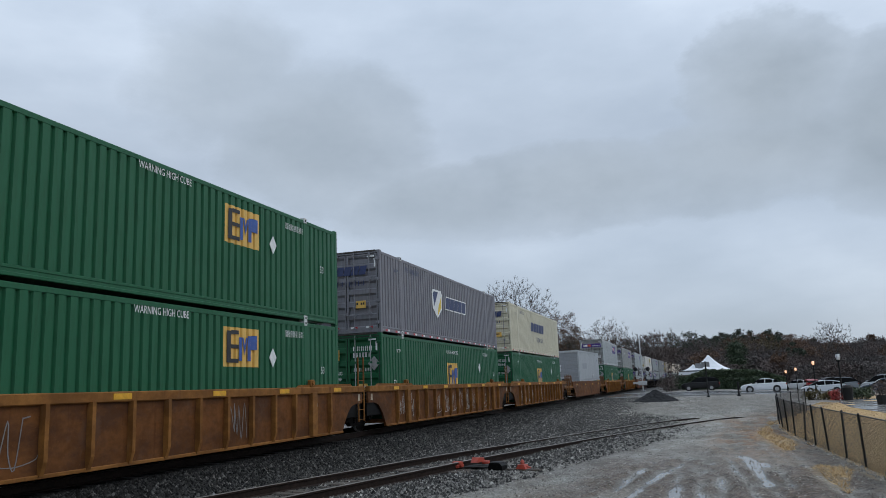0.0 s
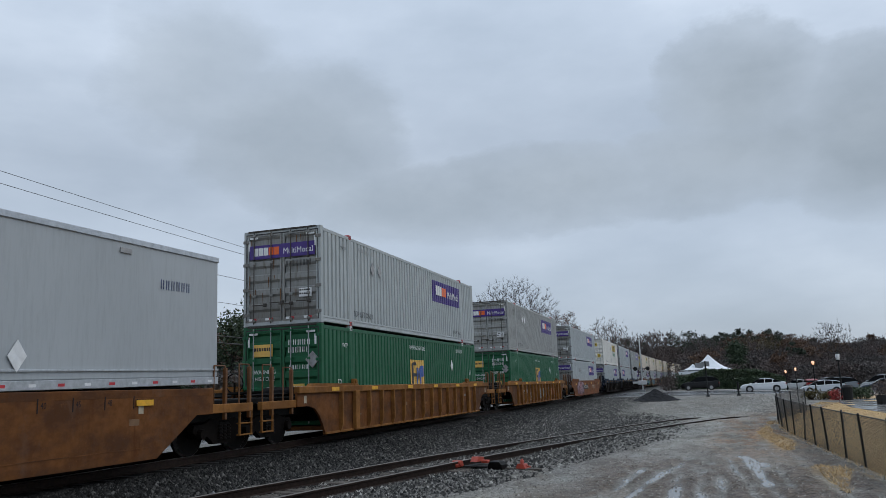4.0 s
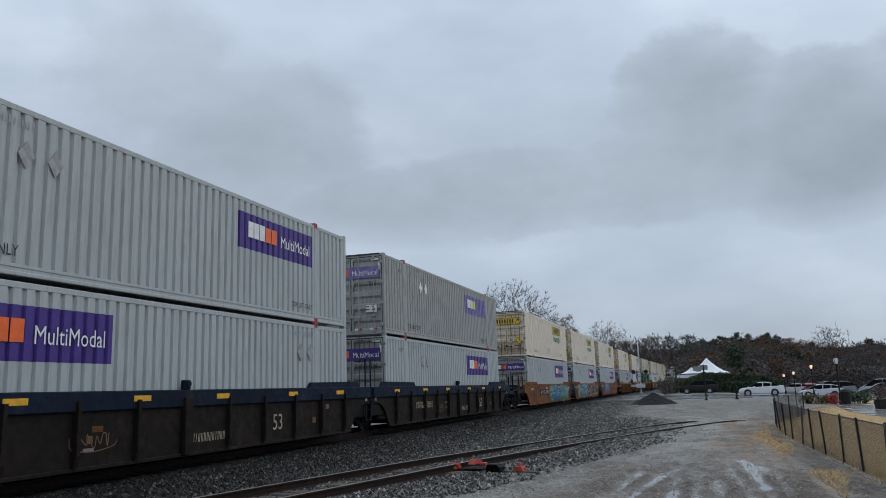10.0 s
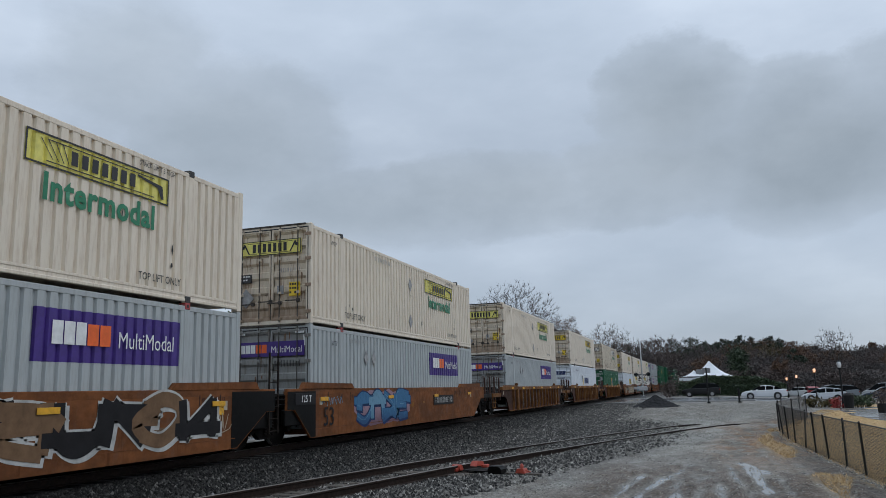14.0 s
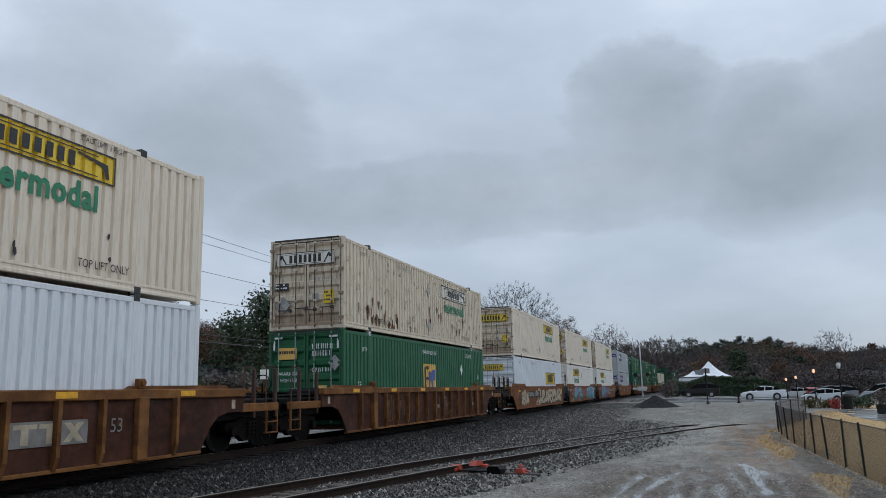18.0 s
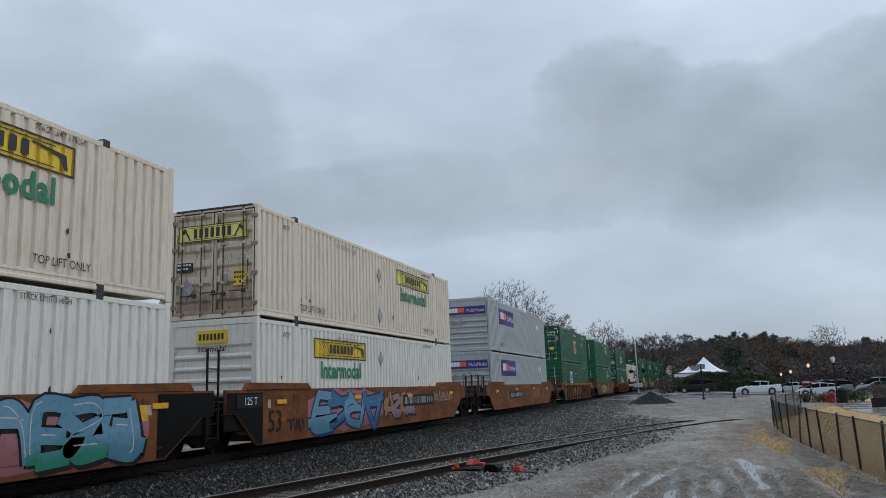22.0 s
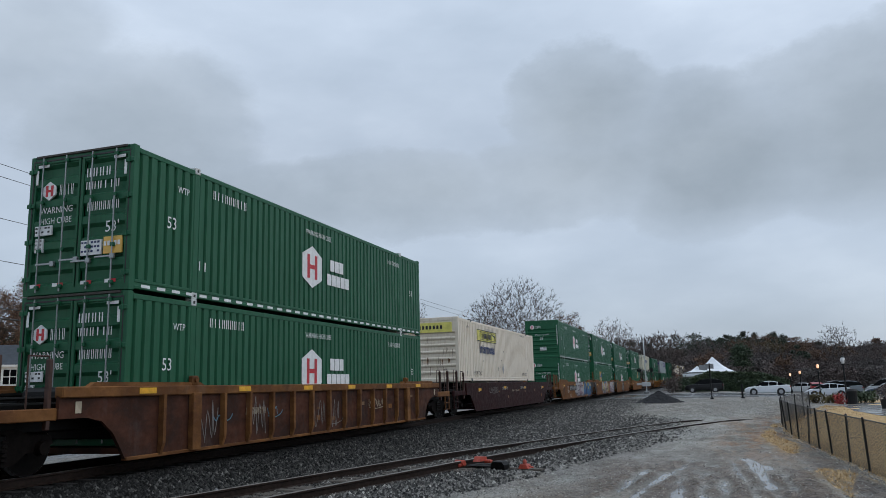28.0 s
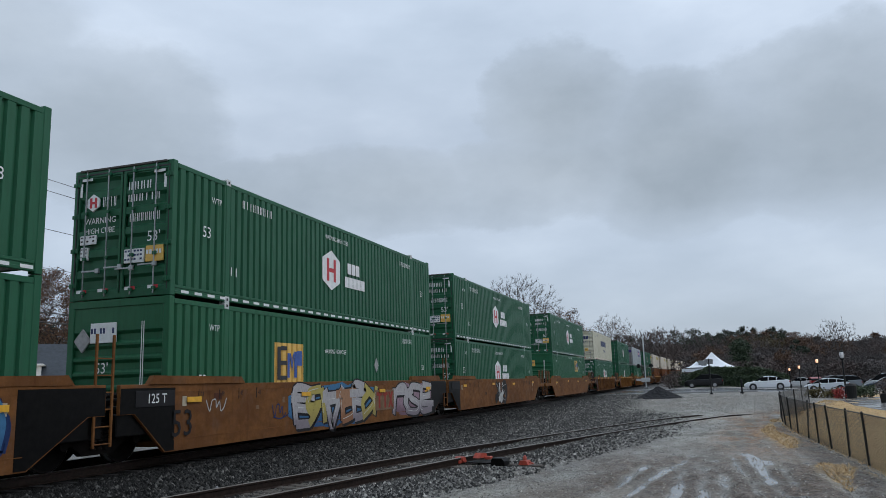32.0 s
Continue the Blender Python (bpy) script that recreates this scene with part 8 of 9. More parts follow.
def woods():
    """Far wooded slopes: bare crowns, rust leaves and dark pines, beyond counting."""
    rg = np.random.default_rng(9)
    sets = {"TWIG": ([], TWIG), "RED": ([], TWIG_RED), "RUST": ([], LEAF_RUST), "OLIVE": ([], LEAF_GOLD), "PINE": ([], LEAF_PINE)}
    wood = []
    forms = [grown(70 + k, 1.0, w, 0.22, 150, 0.0028) for k, w in enumerate((0.58, 0.70, 0.52, 0.78, 0.64))]
    ridge = lambda az: np.interp(az, [p[0] for p in RIDGE], [p[1] for p in RIDGE])
    for row, (dist, f, gap, fill) in enumerate(((108, 0.62, 3.0, 1500), (150, 0.55, 3.0, 1500), (185, 0.76, 3.2, 1500), (225, 0.88, 3.6, 1500), (275, 0.985, 4.0, 1500), (380, 0.985, 4.6, 1500))):
        az = -26.0 if row else 15.0
        while az < (62 if row else 56):
            az += math.degrees(rg.uniform(gap * 0.75, gap * 1.25) / dist)
            if (15 < az and row in (1, 3)) or (15 < az and row == 5):
                continue
            far = dist + rg.uniform(-12, 12)
            if far < line_far(az) + 14 or (-4.0 < az < 1.6 and far < 150):
                continue
            x, y, z = polar(az, far)
            top = ridge(az) * f * rg.uniform(0.93, 1.03)
            hh = max(5.0, 1.28 + far * math.tan(radians(top)) - z)
            if az > 15:
                hh = (10.5, 0, 17.0, 0, 24.0)[row] * rg.uniform(0.84, 1.10)
            pine = (row >= 4 and (-4.8 < az < -0.6 or 0.0 < az < 0.9) and rg.random() < 0.75) or rg.random() < 0.05
            kind = "PINE" if pine else str(rg.choice(["OLIVE", "OLIVE", "RUST", "TWIG"] if -6.9 < az < -3.4 and row in (2, 3) else ["RED", "RED", "TWIG", "RUST"] if -9.5 < az < -3.0 and row <= 3 else ["TWIG", "TWIG", "RED", "RED", "RUST"]))
            turn, wide = rg.uniform(0, 6.283), rg.uniform(0.8, 1.15)
            a, b, ra, rb, tips = forms[rg.integers(len(forms))]
            M = np.array([[math.cos(turn), -math.sin(turn), 0], [math.sin(turn), math.cos(turn), 0], [0, 0, 1]]) * hh * np.array([wide, wide, 1.0])[:, None]
            put = lambda q: q @ M.T + np.array([x, y, z])
            thick = rb * hh > (0.05 if row < 4 else 0.07)
            wood.append(sticks(put(a[thick]), put(b[thick]), ra[thick] * hh, rb[thick] * hh, 3)[0].reshape(-1, 6, 3))
            ends, mid = put(tips), np.array([x, y, z + hh * 0.5])
            n = fill // (1 if az < 12 or row == 0 else 2)
            if kind == "PINE":
                heads = ends[ends[:, 2] > z + hh * 0.55]
                heads = heads[rg.permutation(len(heads))[:26]]
                sets[kind][0].append(leaf_cloud(heads, n // 16, 0.034 * hh, 0.20 + 0.0007 * far, rg)[0].reshape(-1, 4, 3)[:, :3].reshape(-1, 3))
            elif kind in ("TWIG", "RED"):
                sets[kind][0].append(slivers(ends, max(2, n // 150), 0.085 * hh, 0.010 + 0.00014 * far, rg, mid))
            else:
                sets[kind][0].append(leaf_cloud(ends, max(3, n // 110), 0.035 * hh, 0.14 + 0.0006 * far, rg)[0].reshape(-1, 4, 3)[:, :3].reshape(-1, 3))
            # undergrowth that closes the foot of the slope
            m = n * 2
            d = rg.normal(0, 1, (m, 3)) * np.array([gap * 0.55, 2.0, 0])
            c = np.array([x, y, z]) + d + np.array([0, 0, 1.0]) * (hh * 0.62 * rg.random(m) ** 1.1)[:, None]
            sets["RED" if rg.random() < 0.5 else "TWIG"][0].append(slivers(c, 1, 0.10 * hh, 0.045 + 0.00045 * far, rg, mid))
    says = {"TWIG": "far slope of bare brown twigs", "RED": "far slope of reddish bare twigs", "RUST": "far trees with rust leaves", "OLIVE": "far trees with olive yellow leaves", "PINE": "far dark pines on the ridge"}
    for name, (vs, mat) in sets.items():
        V = np.concatenate(vs)
        thing("far_woods", says[name], "woods", kind="stuff", data=quads_mesh("far_woods", V, np.arange(len(V)).reshape(-1, 3), mat))
    V = np.concatenate(wood)
    F = (np.array([(0, 1, 4, 3), (1, 2, 5, 4), (2, 0, 3, 5)])[None] + 6 * np.arange(len(V))[:, None, None]).reshape(-1, 4)
    thing("far_woods", "trunks and limbs of the far woods", "woods", kind="stuff", data=quads_mesh("far_woods", V.reshape(-1, 3), F, BARK_D))


woods()


def bush(name, label, at, rx, ry, h, mat, n, size, seed, twig=None):
    rg = np.random.default_rng(seed)
    root = thing(name, label, "bush", at=at)
    k = max(6, int(n / 60))
    cs = np.stack([rg.uniform(-rx, rx, k), rg.uniform(-ry, ry, k), h * (0.2 + 0.65 * rg.random(k))], 1)
    part("leaves", quads_mesh("leaves", *leaf_cloud(cs, 60, min(0.35, h * 0.22), size, rg), mat), root)
    s = Shape()
    for c in cs[:: max(1, k // 14)]:
        s.tube((c[0] * 0.5, c[1] * 0.5, -0.1), tuple(c), 0.03, 0.01, 4, caps=False)
    part("stem", (s, BARK_D), root)
    return root


def hedge(label, x0, x1, y, h0, h1, deep, mat, n, seed):
    """A solid clipped hedge from x0 to x1: a dark core inside dense small leaves; its height runs from h0 to h1."""
    rg = np.random.default_rng(seed)
    root = thing("hedge", label, "hedge", at=pose(0, y, ground_z((x0 + x1) / 2, y)))
    s, k = Shape(), 24
    rim = [(x0 + (x1 - x0) * i / k, (h0 + (h1 - h0) * i / k) * (0.55 + 0.45 * min(1, 4 * i / k, 4 * (k - i) / k)) * rg.uniform(0.93, 1.0)) for i in range(k + 1)]
    s.prism([(x0, -0.3)] + [(a, b - 0.15) for a, b in rim] + [(x1, -0.3)], "y", -deep * 0.75, deep * 0.75)
    part("core", (s, mat), root)
    a = rg.random(n)
    X = x0 + (x1 - x0) * a
    top = np.interp(X, [p[0] for p in rim], [p[1] for p in rim])
    on_top = rg.random(n) < 0.35
    Z = np.where(on_top, top - 0.12 * rg.random(n), top * rg.random(n))
    Y = np.where(on_top, rg.uniform(-deep, deep, n), -deep * (0.8 + 0.25 * rg.random(n)))
    part("leaves", quads_mesh("leaves", *leaf_cloud(np.stack([X, Y, Z], 1), 1, 0.07, 0.13, rg), mat), root)
    return root


# hedges by the crossing, scrub along the line
hedge("long clipped dark green hedge behind the parked cars", -2.5, 11.0, 115.0, 3.0, 2.35, 0.9, LEAF_HEDGE, 9000, 1)
hedge("lower dark hedge at the edge of the road", -1.6, 10.4, 111.0, 1.45, 1.35, 0.6, LEAF_DARK, 5000, 2)
bush("scrub", "brown leafless scrub beside the line", pose(-3.7, 101, -0.1), 0.9, 0.9, 1.9, TWIG_RED, 700, 0.12, 3)
bush("scrub", "dark green scrub at the crossing", pose(-3.6, 112, -0.2), 1.2, 0.8, 1.9, LEAF_DARK, 1500, 0.12, 4)
for i, (az, d, h) in enumerate(((38.5, 66, 3.0), (36.0, 64, 2.6), (34.0, 62, 3.2), (29.0, 66, 4.0), (26.5, 70, 3.8), (24.0, 72, 3.2), (20.0, 80, 3.0), (17.5, 84, 3.2))):
    bush("scrub", "tangled dark scrub along the far side of the line", pose(*polar(az, d)), 3.0, 1.6, h, LEAF_DARK if i % 2 else TWIG, 2600, 0.17, 20 + i)

# ---- the lot: fence, pile, posts, lamps ----
FENCE_BLACK = plain("black_vinyl_fence", (0.012, 0.012, 0.013), 0.5, 0, 10, 0.3)
GALV = plain("galvanised_grey", (0.22, 0.225, 0.23), 0.5, 0.5, 9, 0.25)
LAMP_BLACK = plain("black_lamp_iron", (0.006, 0.0065, 0.007), 0.55, 0.0, 10, 0.3, 0.1, 0.3)


def chain_fence(line, label, spacing):
    root = thing("chain_link_fence", label, "fence", "fences of the lot")
    pts = []
    for (xa, ya), (xb, yb) in zip(line, line[1:]):
        n = max(1, round(math.hypot(xb - xa, yb - ya) / spacing))
        pts += [(xa + (xb - xa) * i / n, ya + (yb - ya) * i / n) for i in range(n)]
    pts.append(line[-1])
    H = 0.98
    post = Shape().tube((0, 0, -0.2), (0, 0, H + 0.03), 0.024, n=8).tube((0, 0, H + 0.03), (0, 0, H + 0.05), 0.026, 0.01, 8).mesh("post", FENCE_BLACK)
    rnd = random.Random(2)
    for x, y in pts:
        part("post", post, root, "", pose(x, y, ground_z(x, y), rnd.uniform(-3, 3), rnd.uniform(-4, 3), 0))
    for (xa, ya), (xb, yb) in zip(pts, pts[1:]):
        za, zb = ground_z(xa, ya), ground_z(xb, yb)
        L = math.hypot(xb - xa, yb - ya)
        A, U = Vector((xa, ya, za)), Vector(((xb - xa) / L, (yb - ya) / L, (zb - za) / L))
        N = Vector((U.y, -U.x, 0)).normalized()
        part("top_rail", (Shape().tube(A + Vector((0, 0, H)), A + U * L + Vector((0, 0, H)), 0.014, n=6), FENCE_BLACK), root)
        s, d, w = Shape(), 0.052, 0.0075
        k = -int(H / d) - 1
        while k * d < L:
            for sg in (1, -1):
                a = k * d
                # clip a 45 degree wire to the panel
                t0, t1 = max(0.0, -a), min(H, L - a)
                if t1 > t0:
                    z0, z1 = (t0, t1) if sg > 0 else (H - t0, H - t1)
                    p, q = A + U * (a + t0) + Vector((0, 0, z0)), A + U * (a + t1) + Vector((0, 0, z1))
                    o, e = U * w * 0.7, Vector((0, 0, w * 0.7 * sg))
                    s.quad(p - o + e, q - o + e, q + o - e, p + o - e)
            k += 1
        part("wire_mesh", (s, FENCE_BLACK), root, "black chain-link mesh")
    return root


chain_fence(FENCE, "black chain-link fence along the gravel lot", 9.0)
chain_fence(FENCE_FAR, "black chain-link fence turning away from the lot", 9.0)

rg = np.random.default_rng(12)
pile = thing("gravel_pile", "heap of dark grey gravel on the lot", "gravel pile", at=pose(-3.0, 56, ground_z(-3.0, 56) - 0.02))
s = Shape()
n, m = 40, 14
ring = [[((0.06 + 1.65 * j / m) * math.cos(6.283 * i / n) * (1 + 0.05 * math.sin(3 * 6.283 * i / n)), (0.06 + 1.5 * j / m) * math.sin(6.283 * i / n), max(-0.05, 0.80 * (1 - j / m) ** 1.12 + rg.normal(0, 0.022))) for i in range(n)] for j in range(m + 1)]
for j in range(m):
    for i in range(n):
        s.quad(ring[j][i], ring[j][(i + 1) % n], ring[j + 1][(i + 1) % n], ring[j + 1][i])
s.quad(*ring[0])
part("heap", (s, plain("dark_gravel", (0.026, 0.026, 0.028), 0.85, 0, 16, 0.7, 0.9, 0.1)), pile)


def lamp_post(x, y, h, lit, label):
    root = thing("street_lamp", label, "street lamp", "acorn street lamps", at=pose(x, y, ground_z(x, y)))
    part("post", (Shape().tube((0, 0, -0.1), (0, 0, 0.5), 0.11, 0.07, 10).tube((0, 0, 0.5), (0, 0, h - 0.5), 0.05, 0.04, 10).tube((0, 0, h - 0.5), (0, 0, h - 0.42), 0.10, 0.12, 10), LAMP_BLACK), root)
    glass, nt, p = nodes_of("lamp_globe_lit" if lit else "lamp_globe")
    p.inputs["Base Color"].default_value = (0.75, 0.76, 0.78, 1)
    p.inputs["Roughness"].default_value = 0.3
    if lit:
        p.inputs["Emission Color"].default_value = (1.0, 0.45, 0.16, 1)
        p.inputs["Emission Strength"].default_value = 1.1
    s = Shape()
    prof = [(0.07, h - 0.42), (0.105, h - 0.35), (0.125, h - 0.24), (0.115, h - 0.13), (0.085, h - 0.07)]
    for (ra, za), (rb, zb) in zip(prof, prof[1:]):
        s.tube((0, 0, za), (0, 0, zb), ra, rb, 14, caps=False)
    part("globe", s.mesh("globe", glass, smooth=True), root, "glowing amber globe" if lit else "white globe")
    part("crown", (Shape().tube((0, 0, h - 0.075), (0, 0, h - 0.05), 0.12, 0.115, 12).tube((0, 0, h - 0.05), (0, 0, h + 0.04), 0.10, 0.03, 12), LAMP_BLACK), root, "black lantern crown")
    for k in range(4):
        ca, sa = math.cos(0.785 + k * 1.571), math.sin(0.785 + k * 1.571)
        part("rib", (Shape().tube((0.11 * ca, 0.11 * sa, h - 0.40), (0.13 * ca, 0.13 * sa, h - 0.24), 0.008, n=4).tube((0.13 * ca, 0.13 * sa, h - 0.24), (0.10 * ca, 0.10 * sa, h - 0.06), 0.008, n=4), LAMP_BLACK), root)
    part("finial", (Shape().tube((0, 0, h + 0.03), (0, 0, h + 0.13), 0.025, 0.008, 8), LAMP_BLACK), root)
    return root


lamp_post(7.62, 49.3, 2.66, False, "black iron street lamp with an unlit white globe")
lamp_post(9.95, 78.0, 2.95, True, "black iron street lamp with a lit amber globe")
lamp_post(10.25, 95.0, 2.75, True, "far street lamp with a lit globe")
lamp_post(10.2, 105.0, 2.55, True, "far street lamp with a small lit globe")

mast = thing("crossing_signal", "grey railway crossing signal mast with lamps", "crossing signal", at=pose(-6.5, 96, -0.1))
PALE_M = plain("aluminium_paint", (0.48, 0.49, 0.49), 0.5, 0.0, 9, 0.15)
part("mast", (Shape().tube((0, 0, 0), (0, 0, 6.3), 0.075, n=8), PALE_M), mast)
part("base", (Shape().box(-0.3, 0.3, -0.3, 0.3, 0, 0.25, 0.04), GALV), mast)
part("arm", (Shape().box(-0.95, 0.95, -0.04, 0.04, 2.7, 2.8, 0.01), GALV), mast)
for x in (-0.72, 0.72):
    part("signal_lamp", (Shape().tube((x, -0.12, 2.75), (x, 0.05, 2.75), 0.24, n=14).tube((x, -0.3, 2.75), (x, -0.1, 2.75), 0.10, 0.14, 10), LAMP_BLACK), mast, "black hooded signal lamp")
part("gate_machine", (Shape().box(-0.5, 0.5, -0.25, 0.25, 0.85, 1.35, 0.05).box(-1.1, -0.5, -0.08, 0.08, 1.0, 1.25, 0.02), PALE_M), mast, "grey gate machine")

sign = thing("sign_post", "tall grey post with a small sign seen edge-on", "sign post", at=pose(0.5, 62, ground_z(0.5, 62)))
part("post", (Shape().tube((0, 0, -0.1), (0, 0, 2.65), 0.05, n=8).box(-0.12, 0.12, -0.12, 0.12, 0, 0.12, 0.02), LAMP_BLACK), sign)
part("plate", (Shape().box(-0.3, 0.3, -0.02, 0.02, 2.25, 2.62, 0.01), GALV), sign, "grey sign plate")
boll = thing("bollard", "short black post at the road edge", "bollard", at=pose(2.66, 62, ground_z(2.66, 62)))
part("post", (Shape().tube((0, 0, -0.1), (0, 0, 1.0), 0.07, n=10).tube((0, 0, 1.0), (0, 0, 1.06), 0.08, 0.04, 10).box(-0.14, 0.14, -0.14, 0.14, 0, 0.1, 0.02), LAMP_BLACK), boll)

can = thing("litter_bin", "black round litter bin beside the street lamp", "litter bin", at=pose(7.75, 48.4, ground_z(7.75, 48.4)))
part("body", (Shape().tube((0, 0, 0), (0, 0, 0.72), 0.24, 0.28, 16), LAMP_BLACK), can)
part("lid", (Shape().tube((0, 0, 0.72), (0, 0, 0.84), 0.30, 0.2, 16), LAMP_BLACK), can)
bush("shrub", "clump of yellow-green ornamental grass", pose(6.6, 50.5, ground_z(6.6, 50.5)), 0.8, 0.5, 0.55, LEAF_OLIVE, 900, 0.07, 31)
bush("shrub", "clump of green ornamental grass behind the bin", pose(8.6, 50.5, ground_z(8.6, 50.5)), 0.7, 0.5, 0.6, LEAF_HEDGE, 900, 0.07, 32)
bush("shrub", "small red-leaved shrub beside the lamp", pose(7.2, 49.0, ground_z(7.2, 49.0)), 0.22, 0.2, 0.6, leafy("red_leaves", [(0.0, (0.20, 0.02, 0.02)), (1.0, (0.45, 0.06, 0.05))]), 240, 0.06, 33)
for i, (x, y) in enumerate(((8.45, 43.0), (9.0, 43.6))):
    tub = thing("planter", "square black planter on the pavement", "planter", "planters on the pavement", at=pose(x, y, ground_z(x, y), 0, 0, 20))
    part("tub", (Shape().prism([(-0.22, 0), (0.22, 0), (0.27, 0.46), (-0.27, 0.46)], "y", -0.24, 0.24), LAMP_BLACK), tub)
    bush("shrub", "dark red twiggy shrub growing in a planter", pose(x, y, ground_z(x, y) + 0.45), 0.25, 0.22, 0.65, TWIG_RED, 400, 0.06, 35 + i)
path = thing("pavement", "wet pale concrete path behind the fence", "pavement", kind="structure")
CONC = plain("wet_concrete", (0.22, 0.22, 0.215), 0.18, 0, 2, 0.2)
PATH = [(8.3, 28.0), (7.6, 31.5), (7.1, 35.0), (6.8, 38.5), (6.7, 42.0), (6.9, 46.0), (7.5, 50.0)]     # its edge along the lawn
for (xa, ya), (xb, yb) in zip(PATH, PATH[1:]):
    for i in range(2):
        (x0, y0), (x1, y1) = [(xa + (xb - xa) * f, ya + (yb - ya) * f) for f in (i / 2 + 0.006, (i + 1) / 2 - 0.006)]
        z = max(ground_z(x0 + k, y0) for k in (0, 1.2, 2.4)) + 0.02
        part("slab", (Shape().prism([(x0, y0), (x0 + 2.4, y0), (x1 + 2.4, y1), (x1, y1)], "z", z - 0.15, z), CONC), path)
kerb = thing("kerb", "low concrete kerb along the road", "kerb", kind="structure")
KERB = plain("kerb_concrete", (0.26, 0.26, 0.255), 0.6, 0, 5, 0.2)
for i in range(20):
    x = -5.0 + i * 1.52
    if not 2.8 < x < 7.0:
        part("kerb_stone", (Shape().box(x, x + 1.5, 67.2, 67.36, ground_z(x, 67.3) - 0.1, ground_z(x, 67.3) + 0.13, 0.02), KERB), kerb)

# ---- switch gear at the siding: a red derail, a black motor and a red lantern on rods ----
RED_G = plain("orange_red_paint", (0.40, 0.060, 0.035), 0.45, 0, 9, 0.25)
der = thing("derail", "orange-red derail block clamped on the siding rail", "derail", at=pose(-5.0, 17.55, siding_top(17.6), 0, 0, -15) @ Matrix.Diagonal((0.78, 0.78, 0.78, 1)))
part("shoe", (Shape().prism([(-0.24, -0.03), (0.24, -0.03), (0.16, 0.09), (-0.12, 0.11)], "x", -0.11, 0.11), RED_G), der)
part("wedge", (Shape().box(0.08, 0.30, 0.06, 0.22, -0.09, 0.0, 0.02), RED_G), der)
part("base_plate", (Shape().box(-0.3, 0.4, -0.35, 0.35, -0.16, -0.13, 0.01), SLEEPER), der)
der2 = thing("derail_guide", "orange-red guide casting inside the rails", "derail", at=pose(-5.42, 17.35, siding_top(17.4) - 0.02, 0, 0, -15) @ Matrix.Diagonal((0.78, 0.78, 0.78, 1)))
part("casting", (Shape().tube((-0.14, 0, -0.04), (0.14, 0, -0.03), 0.09, 0.08, 12), RED_G), der2)
part("foot", (Shape().box(-0.1, 0.1, -0.2, 0.2, -0.14, -0.05, 0.02), RED_G), der2)
mot = thing("switch_motor", "black iron switch motor beside the siding", "switch motor", at=pose(-4.33, 16.75, ground_z(-4.33, 16.75), 0, 0, -15) @ Matrix.Diagonal((0.78, 0.78, 0.78, 1)))
part("case", (Shape().prism([(-0.22, 0.02), (0.22, 0.02), (0.21, 0.15), (0.14, 0.21), (-0.18, 0.21), (-0.22, 0.13)], "y", -0.15, 0.15), IRON), mot)
part("cover", (Shape().box(-0.18, 0.14, -0.16, 0.16, 0.20, 0.24, 0.02), LAMP_BLACK), mot)
part("throw_rod", (Shape().tube((-0.7, 0, 0.07), (-0.2, 0, 0.07), 0.02, n=8), IRON), mot)
stand = thing("switch_stand", "small orange-red switch stand with a lever", "switch stand", at=pose(-3.78, 16.75, ground_z(-3.78, 16.75), 0, 0, -15) @ Matrix.Diagonal((0.78, 0.78, 0.78, 1)))
part("base", (Shape().prism([(-0.15, 0.04), (0.15, 0.04), (0.09, 0.16), (-0.09, 0.16)], "y", -0.12, 0.12), RED_G), stand)
part("spindle", (Shape().tube((0, 0, 0.14), (0, 0, 0.24), 0.06, 0.04, 10).tube((0, 0, 0.22), (0, 0, 0.29), 0.065, 0.02, 10), RED_G), stand)
part("lever", (Shape().tube((0.08, 0, 0.12), (0.24, 0.03, 0.07), 0.02, n=8), RED_G), stand)
part("plank", (Shape().box(-0.8, 0.55, -0.11, 0.11, 0.0, 0.045, 0.01), SLEEPER_G), stand, "weathered timber under the stand")
dome = thing("drum_lid", "grey rounded casting at the foot of the ballast", "casting", at=pose(-8.30, 12.1, ground_z(-8.3, 12.1)))
s = Shape()
for k in range(4):
    s.tube((0, 0, 0.0 + 0.05 * k), (0, 0, 0.05 + 0.05 * k), 0.15 * math.cos(k * 0.4), 0.15 * math.cos((k + 1) * 0.38), 14, caps=k == 3)
part("cap", s.mesh("cap", GALV, smooth=True), dome)


# ---- parked and waiting cars ----
TYRE = plain("tyre_rubber", (0.014, 0.014, 0.015), 0.75, 0, 12, 0.3)
RIMS = plain("alloy_rim", (0.38, 0.38, 0.39), 0.35, 0.8, 12, 0.2)
GLASS, gnt, gp = nodes_of("dark_car_glass")
gp.inputs["Specular IOR Level"].default_value = 0.2
gp.inputs["Base Color"].default_value, gp.inputs["Roughness"].default_value, gp.inputs["IOR"].default_value = (0.004, 0.0045, 0.005, 1), 0.12, 1.22
LENS_R = plain("red_lens", (0.35, 0.02, 0.02), 0.2)
LENS_W = plain("clear_lens", (0.6, 0.62, 0.64), 0.15)


def car_paint(name, c):
    m, nt, p = nodes_of(name)
    co = nt.nodes.new("ShaderNodeTexCoord").outputs["Object"]
    nt.links.new(ramp(nt, noise_node(nt, co, 1.5, 5, 0.6), [(0.3, tuple(x * 0.88 for x in c)), (0.7, c)]), p.inputs["Base Color"])
    p.inputs["Roughness"].default_value, p.inputs["Coat Weight"].default_value, p.inputs["Coat Roughness"].default_value = 0.35, 0.08, 0.1
    p.inputs["Specular IOR Level"].default_value = 0.3
    return m


